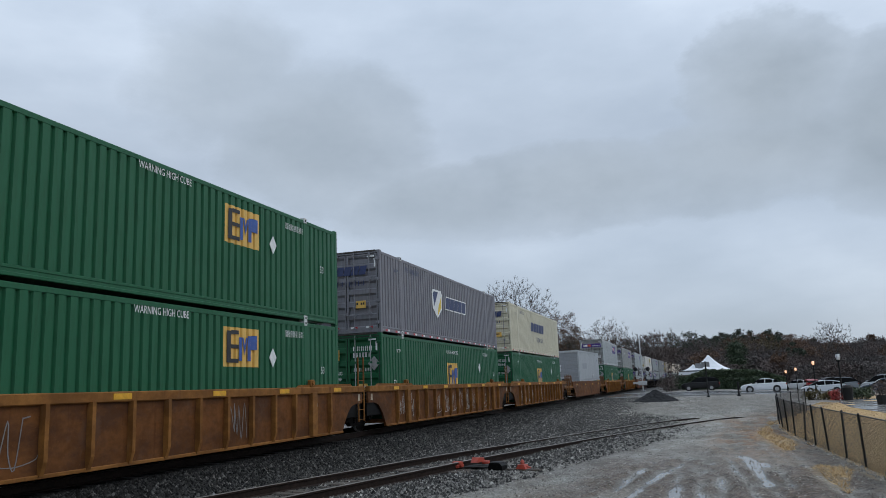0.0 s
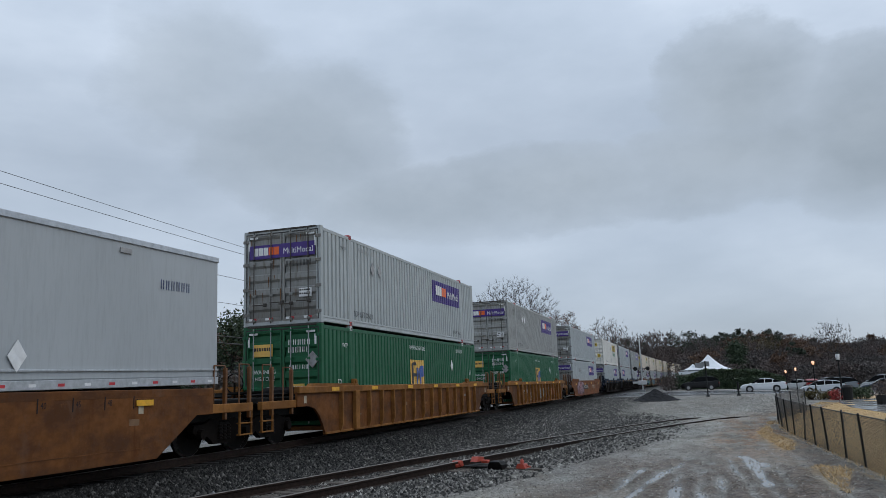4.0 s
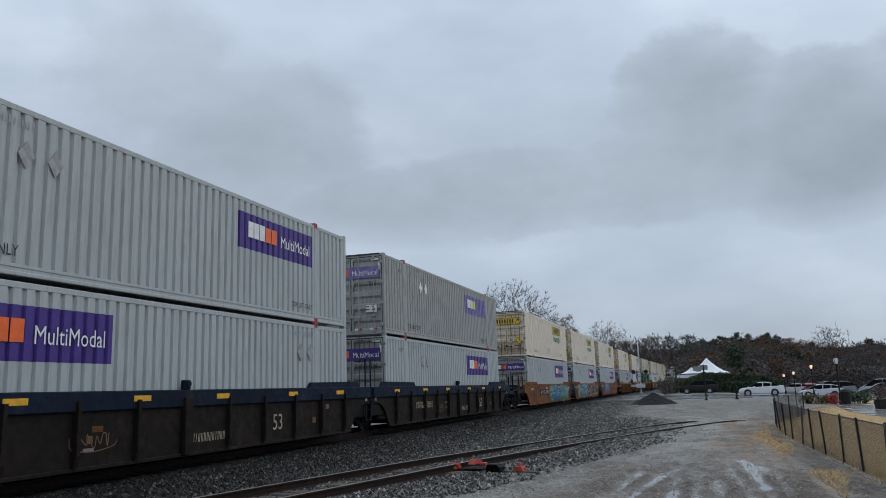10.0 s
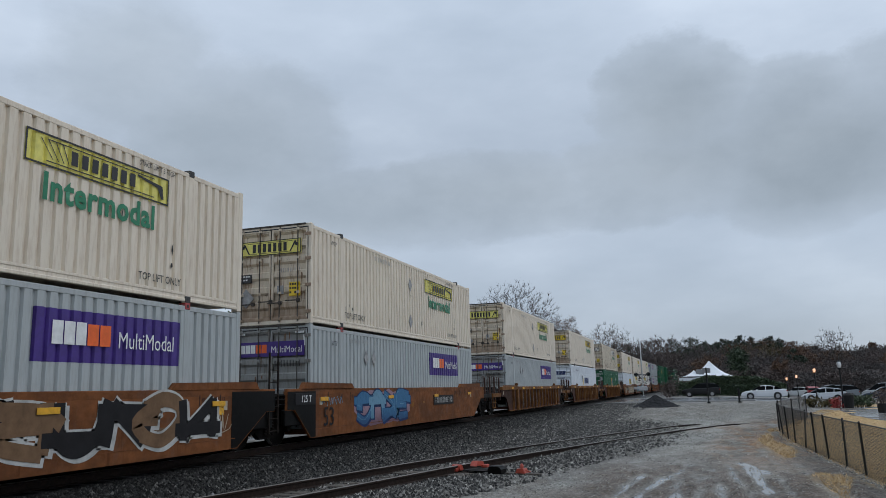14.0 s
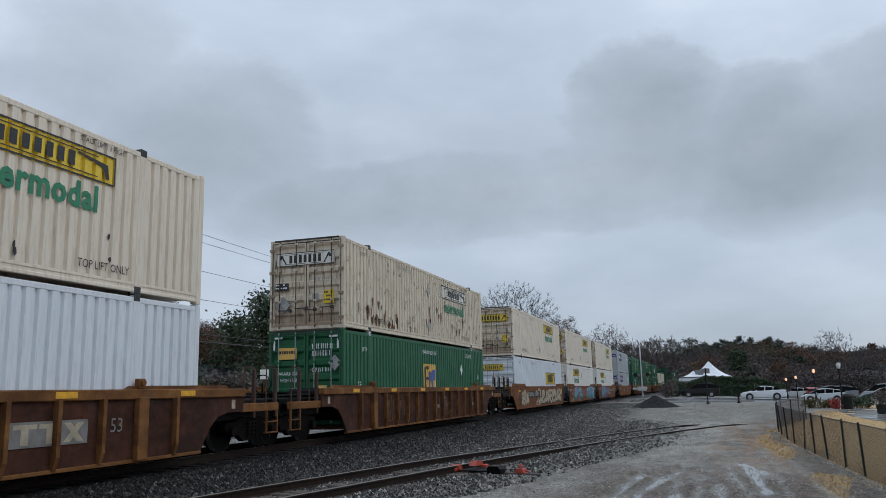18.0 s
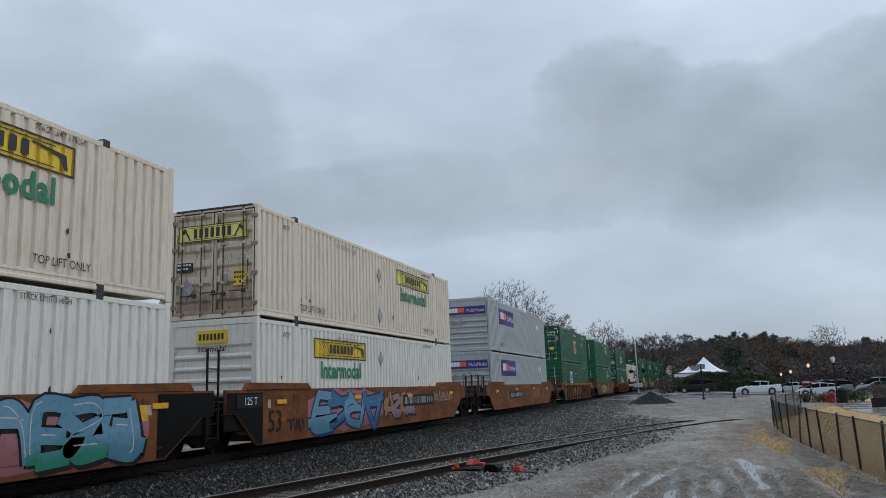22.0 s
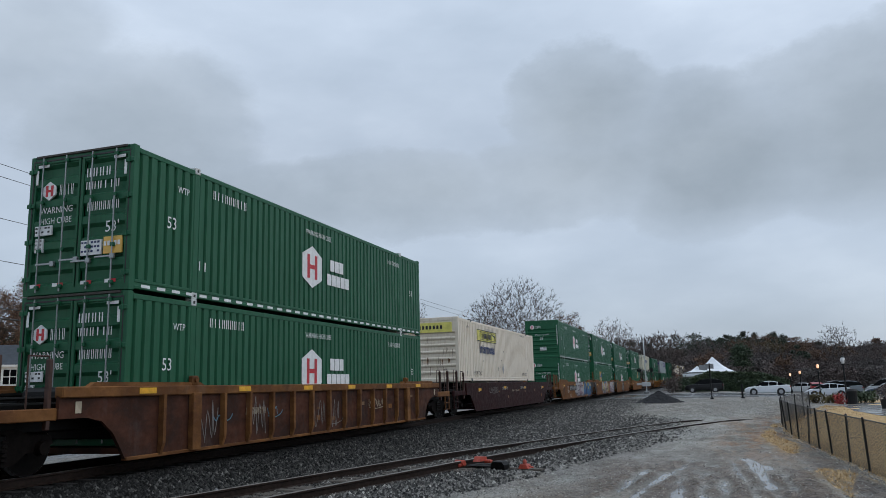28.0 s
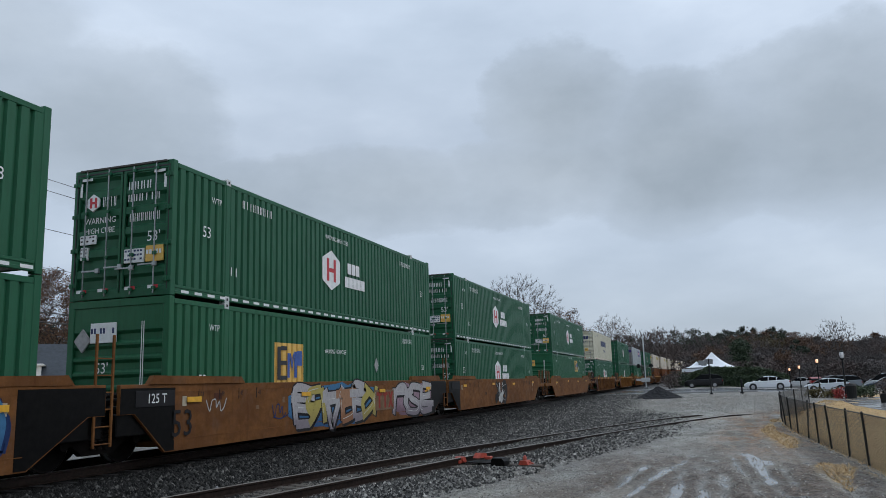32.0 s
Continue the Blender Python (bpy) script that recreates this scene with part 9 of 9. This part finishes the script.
SEDAN = [(-2.30, 0.45, 0.82, 0.82), (-2.22, 0.28, 1.00, 1.00), (-1.80, 0.22, 1.02, 1.06), (-1.25, 0.20, 1.00, 1.28), (-0.65, 0.20, 0.98, 1.43), (-0.05, 0.20, 0.96, 1.46), (0.45, 0.20, 0.94, 1.36), (1.15, 0.20, 0.92, 0.98), (1.85, 0.22, 0.84, 0.84), (2.18, 0.26, 0.70, 0.70), (2.30, 0.40, 0.56, 0.56)]
SUV = [(-2.30, 0.5, 0.85, 0.85), (-2.24, 0.32, 1.10, 1.14), (-1.9, 0.28, 1.12, 1.50), (-1.2, 0.26, 1.08, 1.66), (-0.3, 0.26, 1.05, 1.68), (0.4, 0.26, 1.04, 1.58), (1.15, 0.26, 1.03, 1.09), (1.8, 0.28, 0.97, 0.97), (2.2, 0.32, 0.82, 0.82), (2.32, 0.45, 0.66, 0.66)]
HATCH = [(-2.22, 0.45, 0.85, 0.85), (-2.15, 0.28, 1.02, 1.10), (-1.6, 0.22, 1.03, 1.32), (-0.7, 0.20, 0.99, 1.46), (0.0, 0.20, 0.96, 1.48), (0.6, 0.20, 0.94, 1.34), (1.35, 0.20, 0.92, 0.98), (1.85, 0.22, 0.82, 0.82), (2.15, 0.27, 0.66, 0.66), (2.26, 0.4, 0.54, 0.54)]
VAN = [(-2.4, 0.45, 0.9, 0.9), (-2.36, 0.30, 1.05, 1.60), (-2.1, 0.28, 1.05, 1.78), (-0.8, 0.26, 1.03, 1.82), (0.6, 0.26, 1.02, 1.76), (1.5, 0.26, 1.0, 1.14), (2.1, 0.28, 0.92, 0.92), (2.4, 0.36, 0.70, 0.70)]


def car(x, y, z, yaw, shape, mat, label, half=0.88):
    """A car with its nose along local +x; the sections of its shape are drawn through smoothly."""
    root = thing("car", label, "car", at=pose(x, y, z, 0, 0, yaw))
    line = curve_through([tuple(s) for s in shape], 4)
    x0, x1 = shape[0][0], shape[-1][0]
    body, glass, roof = Shape(), Shape(), Shape()
    rows = []
    for px, lo, belt, top in line:
        e = min(1.0, min(px - x0, x1 - px) / 0.45)
        w = half * (0.80 + 0.20 * math.sqrt(max(0.0, e)))
        mid, sh = lo + (belt - lo) * 0.5, belt - 0.05
        rows.append([(px, -w * 0.90, lo), (px, -w * 0.985, lo + 0.1), (px, -w, mid), (px, -w * 0.975, sh), (px, -w * 0.90, belt), (px, w * 0.90, belt), (px, w * 0.975, sh), (px, w, mid), (px, w * 0.985, lo + 0.1), (px, w * 0.90, lo)])
    n = len(rows[0])
    for a, b in zip(rows, rows[1:]):
        for k in range(n):
            body.quad(a[k], a[(k + 1) % n], b[(k + 1) % n], b[k])
    body.quad(*rows[0])
    body.quad(*reversed(rows[-1]))
    part("body", body.mesh("body", mat, smooth=True), root)
    peak = max(s[3] for s in shape)
    for a, b in zip(line, line[1:]):
        if max(a[3] - a[2], b[3] - b[2]) < 0.03:
            continue
        up = lambda s, k: (s[0], k * (half * 0.90 - max(0.0, s[3] - s[2]) * 0.36), max(s[3], s[2]))
        for k in (-1, 1):
            glass.quad((a[0], k * half * 0.895, a[2]), (b[0], k * half * 0.895, b[2]), up(b, k), up(a, k))
        slope = abs(b[3] - a[3]) / max(0.01, abs(b[0] - a[0]))
        (glass if slope > 0.30 else roof).quad(up(a, -1), up(b, -1), up(b, 1), up(a, 1))
        if slope <= 0.30:
            for k in (-1, 1):
                p, q = Vector(up(a, k)), Vector(up(b, k))
                roof.quad(p + Vector((0, k * 0.035, -0.07)), q + Vector((0, k * 0.035, -0.07)), q, p)
    part("window_band", (glass, GLASS), root, "dark tinted glass")
    part("roof", roof.mesh("roof", mat, smooth=True), root)
    wm = cached("carwheel", lambda: Shape().tube((0, -0.1, 0), (0, 0.1, 0), 0.325, n=22).mesh("wheel", TYRE, smooth=True))
    am = cached("cararch", lambda: Shape().tube((0, -0.02, 0), (0, 0.02, 0), 0.39, n=20).mesh("wheel_arch", TYRE))
    rm = cached("carrim", lambda: Shape().tube((0, -0.125, 0), (0, 0.125, 0), 0.215, n=10).mesh("rim", RIMS))
    wb = x1 - 0.90
    for wx in (-wb + 0.10, wb):
        for s in (-1, 1):
            w = part("wheel", wm, root, "black tyre", pose(wx, s * (half - 0.07), 0.325))
            part("rim", rm, w, "alloy rim")
            part("wheel_arch", am, root, "dark wheel arch", pose(wx, s * (half - 0.012), 0.34))
    for s in (-1, 1):
        part("headlight", (Shape().box(x1 - 0.34, x1 - 0.07, s * half * 0.66 - 0.16, s * half * 0.66 + 0.14, 0.58, 0.70, 0.03), LENS_W), root, "clear headlight")
        part("tail_light", (Shape().box(x0 + 0.0, x0 + 0.24, s * half * 0.72 - 0.16, s * half * 0.72 + 0.14, 0.76, 0.92, 0.03), LENS_R), root, "red tail light")
        part("door_mirror", (Shape().box(0.62, 0.80, s * half * 1.06 - 0.09, s * half * 1.06 + 0.09, 0.93, 1.05, 0.03), mat), root)
        for px in (-0.95, -0.15):
            top = np.interp(px - 0.06, [q[0] for q in line], [q[3] for q in line])
            part("pillar", (Shape().tube((px, s * half * 0.90, 0.94), (px - 0.06, s * (half * 0.90 - (top - 0.95) * 0.36), top - 0.03), 0.04, n=6), mat), root)
    return root


car(0.05, 104.0, ground_z(0.05, 104.0), 177, SUV, car_paint("charcoal_car", (0.007, 0.007, 0.008)), "charcoal crossover on the wet road")
car(6.45, 91.0, ground_z(6.45, 91.0), 178, SEDAN, car_paint("white_car", (0.74, 0.76, 0.78)), "white saloon on the wet road")
car(12.75, 94.5, ground_z(12.75, 94.5), 178, HATCH, car_paint("silver_car", (0.60, 0.63, 0.66)), "silver hatchback at the kerb")
car(17.9, 90.0, ground_z(17.9, 90.0), 176, SEDAN, car_paint("navy_car", (0.025, 0.04, 0.06)), "dark blue saloon in the car park")
car(15.6, 104.0, ground_z(15.6, 104.0), 172, SUV, car_paint("grey_suv", (0.20, 0.22, 0.24)), "grey estate in the car park")
car(20.6, 104.0, ground_z(20.6, 104.0), 170, VAN, car_paint("silver_van", (0.40, 0.42, 0.44)), "silver people carrier in the car park")
car(15.2, 124.0, ground_z(15.2, 124.0), 95, HATCH, car_paint("red_car", (0.30, 0.02, 0.02)), "small red car far across the car park")
car(17.4, 124.0, ground_z(17.4, 124.0), 88, HATCH, car_paint("red_car_b", (0.33, 0.025, 0.025)), "red hatchback far across the car park")
car(13.3, 124.0, ground_z(13.3, 124.0), 170, SEDAN, car_paint("pale_car", (0.55, 0.56, 0.57)), "pale saloon far across the car park")
car(17.8, 118.0, ground_z(17.8, 118.0), 20, SUV, car_paint("black_suv", (0.02, 0.02, 0.022)), "black crossover in the car park")
car(23.6, 118.0, ground_z(23.6, 118.0), 0, SEDAN, car_paint("green_grey_car", (0.16, 0.19, 0.19)), "grey-green saloon in the car park")
car(24.0, 98.0, ground_z(24.0, 98.0), 176, SUV, car_paint("deep_grey_car", (0.07, 0.075, 0.08)), "dark grey crossover in the car park")

# ---- white marquee beyond the hedge ----
TENT = paint("white_canvas", (0.74, 0.77, 0.80), (0.4, 0.42, 0.44), 0.25, 0.6)
tent = thing("marquee", "white canvas marquee with one high peak", "marquee", at=pose(1.6, 130, -0.15))


def canopy(cx, cy, w, d, eave, peak):
    s, n = Shape(), 16
    rings = []
    for j in range(7):
        f = j / 6
        k = (1 - f) ** 1.0
        h = eave + (peak - eave) * f ** 2.1
        rings.append([(cx + w * k * max(-1, min(1, 1.25 * math.cos(6.283 * (i + 0.5) / n))), cy + d * k * max(-1, min(1, 1.25 * math.sin(6.283 * (i + 0.5) / n))), h) for i in range(n)])
    for a, b in zip(rings, rings[1:]):
        for i in range(n):
            s.quad(a[i], a[(i + 1) % n], b[(i + 1) % n], b[i])
    s.quad(*rings[-1])
    return s


part("canopy", canopy(0.0, 0, 4.6, 4.0, 2.45, 5.1).mesh("canopy", TENT), tent)
part("side_canopy", canopy(-2.4, -1.0, 2.0, 3.0, 2.7, 3.7).mesh("side_canopy", TENT), tent)
part("valance", (Shape().box(-4.6, 4.6, -4.02, -3.98, 2.05, 2.5, 0.005), TENT), tent)
part("roof_box", (Shape().box(-2.1, -0.9, -2.2, -1.2, 2.9, 3.75, 0.03), GALV), tent, "grey roof vent")
for x in (-4.4, -1.5, 1.5, 4.4):
    part("pole", (Shape().tube((x, -3.95, 0), (x, -3.95, 2.4), 0.06, n=6), GALV), tent)

# ---- house, pole line and sign beyond the track ----
ROOF = plain("slate_blue_shingle", (0.040, 0.049, 0.060), 0.8, 0, 3, 0.25, 0.3)
CLAP = plain("pale_clapboard", (0.34, 0.36, 0.37), 0.7, 0, 4, 0.15)
TRIM = plain("white_trim", (0.70, 0.70, 0.68), 0.6, 0, 4, 0.1)
house = thing("house", "grey clapboard house with a blue-grey roof and dormer", "house", at=pose(-50.5, 47.5, 0.0, 0, 0, 44))
part("wall", (Shape().box(-9, 5.6, -4.9, 4.9, -0.3, 1.2), CLAP), house)
part("roof", (Shape().prism([(-5.73, 0.9), (5.73, 0.9), (0.0, 5.4)], "x", -9.4, 3.2), ROOF), house)
part("hip", (Shape().quad((3.2, 0.0, 5.4), (3.2, -5.73, 0.9), (7.3, -5.73, 0.9)).quad((3.2, 0.0, 5.4), (7.3, -5.73, 0.9), (7.3, 5.73, 0.9)).quad((3.2, 0, 5.4), (7.3, 5.73, 0.9), (3.2, 5.73, 0.9)), ROOF), house)
d = part("dormer", (Shape().box(-1.4, 1.4, -4.3, -1.2, 2.0, 3.6).prism([(-1.7, 3.55), (1.7, 3.55), (1.5, 3.7), (-1.5, 3.7)], "y", -4.5, -1.0), TRIM), house, "white dormer with two sashes")
for x in (-0.62, 0.62):
    part("window", (Shape().box(x - 0.42, x + 0.42, -4.34, -4.3, 2.3, 3.35, 0.01), GLASS), d)
    part("sash", (Shape().box(x - 0.03, x + 0.03, -4.37, -4.33, 2.3, 3.35).box(x - 0.42, x + 0.42, -4.37, -4.33, 2.8, 2.86), TRIM), d)
part("porch_gable", (Shape().prism([(3.6, 1.7), (7.4, 1.7), (5.5, 3.3)], "y", -6.4, -3.0), CLAP), house)
part("porch_trim", (Shape().prism([(3.3, 1.62), (3.6, 1.62), (5.5, 3.22), (7.4, 1.62), (7.7, 1.62), (5.5, 3.5)], "y", -6.55, -6.4), TRIM), house, "white gable boards")
shed = thing("house", "low brick house with a pale gable among the trees", "house", at=pose(-45, 68, 0, 0, 0, 35))
part("wall", (Shape().box(-5, 5, -3, 3, -0.3, 2.4), plain("dull_brick", (0.12, 0.055, 0.04), 0.85, 0, 5, 0.3)), shed)
part("roof", (Shape().prism([(-3.5, 2.2), (3.5, 2.2), (0, 4.4)], "x", -5.4, 5.4), ROOF), shed)
part("gable_trim", (Shape().prism([(-0.1, 2.2), (0.1, 2.2), (2.0, 3.4), (3.9, 2.2), (4.1, 2.2), (2.0, 3.65)], "y", -3.6, -3.45), TRIM), shed)

WOOD_P = plain("creosoted_pole", (0.075, 0.058, 0.045), 0.85, 0, 5, 0.35, 0.4)
WIRE = plain("black_cable", (0.03, 0.03, 0.032), 0.6)
POLES = [(-32.0, -24.0), (-32.3, 72.0), (-32.0, 150.0)]
for x, y in POLES:
    p = thing("utility_pole", "weathered wooden utility pole with a crossarm", "utility pole", "poles beyond the line", at=pose(x, y, ground_z(x, y)))
    part("shaft", (Shape().tube((0, 0, -0.3), (0, 0, (14.0 if y < 0 else 12.2) - ground_z(x, y)), 0.17, 0.12, 10), WOOD_P), p)
    part("crossarm", (Shape().box(-1.2, 1.2, -0.07, 0.07, 11.2, 11.35, 0.01), WOOD_P), p)
    part("insulators", (Shape().tube((-1.0, 0, 11.35), (-1.0, 0, 11.55), 0.05, n=8).tube((1.0, 0, 11.35), (1.0, 0, 11.55), 0.05, n=8), GALV), p)
    part("transformer", (Shape().tube((0.42, 0, 9.2), (0.42, 0, 10.1), 0.24, n=12), GALV), p)
for dx, h0, h1, r, sag in ((0.0, 14.0, 12.2, 0.015, 0.3), (0.9, 13.2, 11.5, 0.015, 0.5), (0.1, 11.4, 9.9, 0.015, 0.6), (0.1, 9.3, 8.2, 0.015, 0.8), (0.15, 6.9, 5.6, 0.03, 0.6), (0.15, 6.4, 5.1, 0.04, 0.6)):
    w = thing("overhead_cable", "black overhead cable sagging between the poles", "cable", "cables of the pole line")
    for (xa, ya), (xb, yb) in zip(POLES, POLES[1:]):
        s, n, last = Shape(), 18, None
        for k in range(n + 1):
            f = k / n
            q = Vector((xa + (xb - xa) * f + dx, ya + (yb - ya) * f, (h0 + (h1 - h0) * f if yb < 100 else h1) - sag * 4 * f * (1 - f)))
            if last is not None:
                s.tube(last, q, r, n=4, caps=False)
            last = q
        part("span", (s, WIRE), w)
board = thing("billboard", "plain white board on two posts beyond the line", "sign", at=pose(-31.2, 53.6, 0, 0, 0, 30))
part("board", (Shape().box(-1.25, 1.25, -0.05, 0.05, 2.5, 3.25, 0.02), TRIM), board)
for x in (-1.0, 1.0):
    part("leg", (Shape().box(x - 0.05, x + 0.05, 0.05, 0.15, 0, 2.6, 0.01), WOOD_P), board)


def grass():
    """Dead straw-coloured blades behind and under the fence, and tufts on the lot."""
    rg = np.random.default_rng(7)
    N = 52000
    y = 11 + 40 * rg.random(N) ** 1.3
    fx = np.array([fence_x(v) for v in y])
    x = fx - 0.9 + 9.0 * rg.random(N) ** 1.4
    keep = np.array([noise.noise((a * 0.9, b * 0.28, 7)) > (0.08 if a < c - 0.1 else -0.8) for a, b, c in zip(x, y, fx)])
    keep &= (y < 28) | (x < np.interp(y, [q[1] for q in PATH], [q[0] for q in PATH]) - 0.05)
    x, y = x[keep], y[keep]
    z = np.array([ground_z(a, b) for a, b in zip(x, y)])
    n = len(x)
    a, h = rg.random(n) * 6.283, np.where(x > fx[keep] + 0.3, 0.012 + 0.022 * rg.random(n), 0.02 + 0.05 * rg.random(n) ** 2)
    w = 0.006 + 0.0004 * y
    lean = rg.normal(0, 0.05, (n, 2))
    dx, dy = np.cos(a) * w, np.sin(a) * w
    V = np.stack([np.stack([x - dx, y - dy, z - 0.01], 1), np.stack([x + dx, y + dy, z - 0.01], 1), np.stack([x + lean[:, 0], y + lean[:, 1], z + h], 1)], 1)
    me = quads_mesh("dead_grass", V.reshape(-1, 3), np.arange(n * 3).reshape(-1, 3), leafy("straw_blades", [(0.0, (0.36, 0.225, 0.105)), (0.6, (0.62, 0.43, 0.215)), (1.0, (0.80, 0.60, 0.34))], 0.8))
    thing("dead_grass", "short straw-coloured dead grass", "grass", kind="stuff", data=me)


grass()


# ---- what moves: the train comes along a straight line out of a wide curve; cloud drifts ----
RUN = [(0, 0.09), (2, 35.36), (4, 70.46), (6, 105.4), (8, 140.18), (10, 174.78), (12, 209.19), (14, 243.39), (16, 277.36), (18, 311.09), (20, 344.58), (22, 377.81), (24, 410.81), (26, 443.61), (28, 476.17), (30, 508.81), (32, 541.37)]


def on_line(s):
    """Place and heading on the track at s metres."""
    e = max(0.0, s - 130.0)
    return TRACK_X + e * e / 4800.0, s, -math.degrees(e / 2400.0)


def motions():
    for ob, u, z, tip in TRAIN:
        rows = []
        for t, gone in RUN:
            mid = LEN / 2 if tip == 0 else 0.0
            x, y, yaw = on_line(u - gone + mid)
            rows.append((t, pose(x, y, z, tip, 0, yaw) @ pose(0, -mid, 0)))
        walk(ob, rows)
    walk(CLOUD, [(t, pose(*EYE, 0, 0, 15.5 * t / 32)) for t in (0, 8, 16, 24, 32)])


motions()
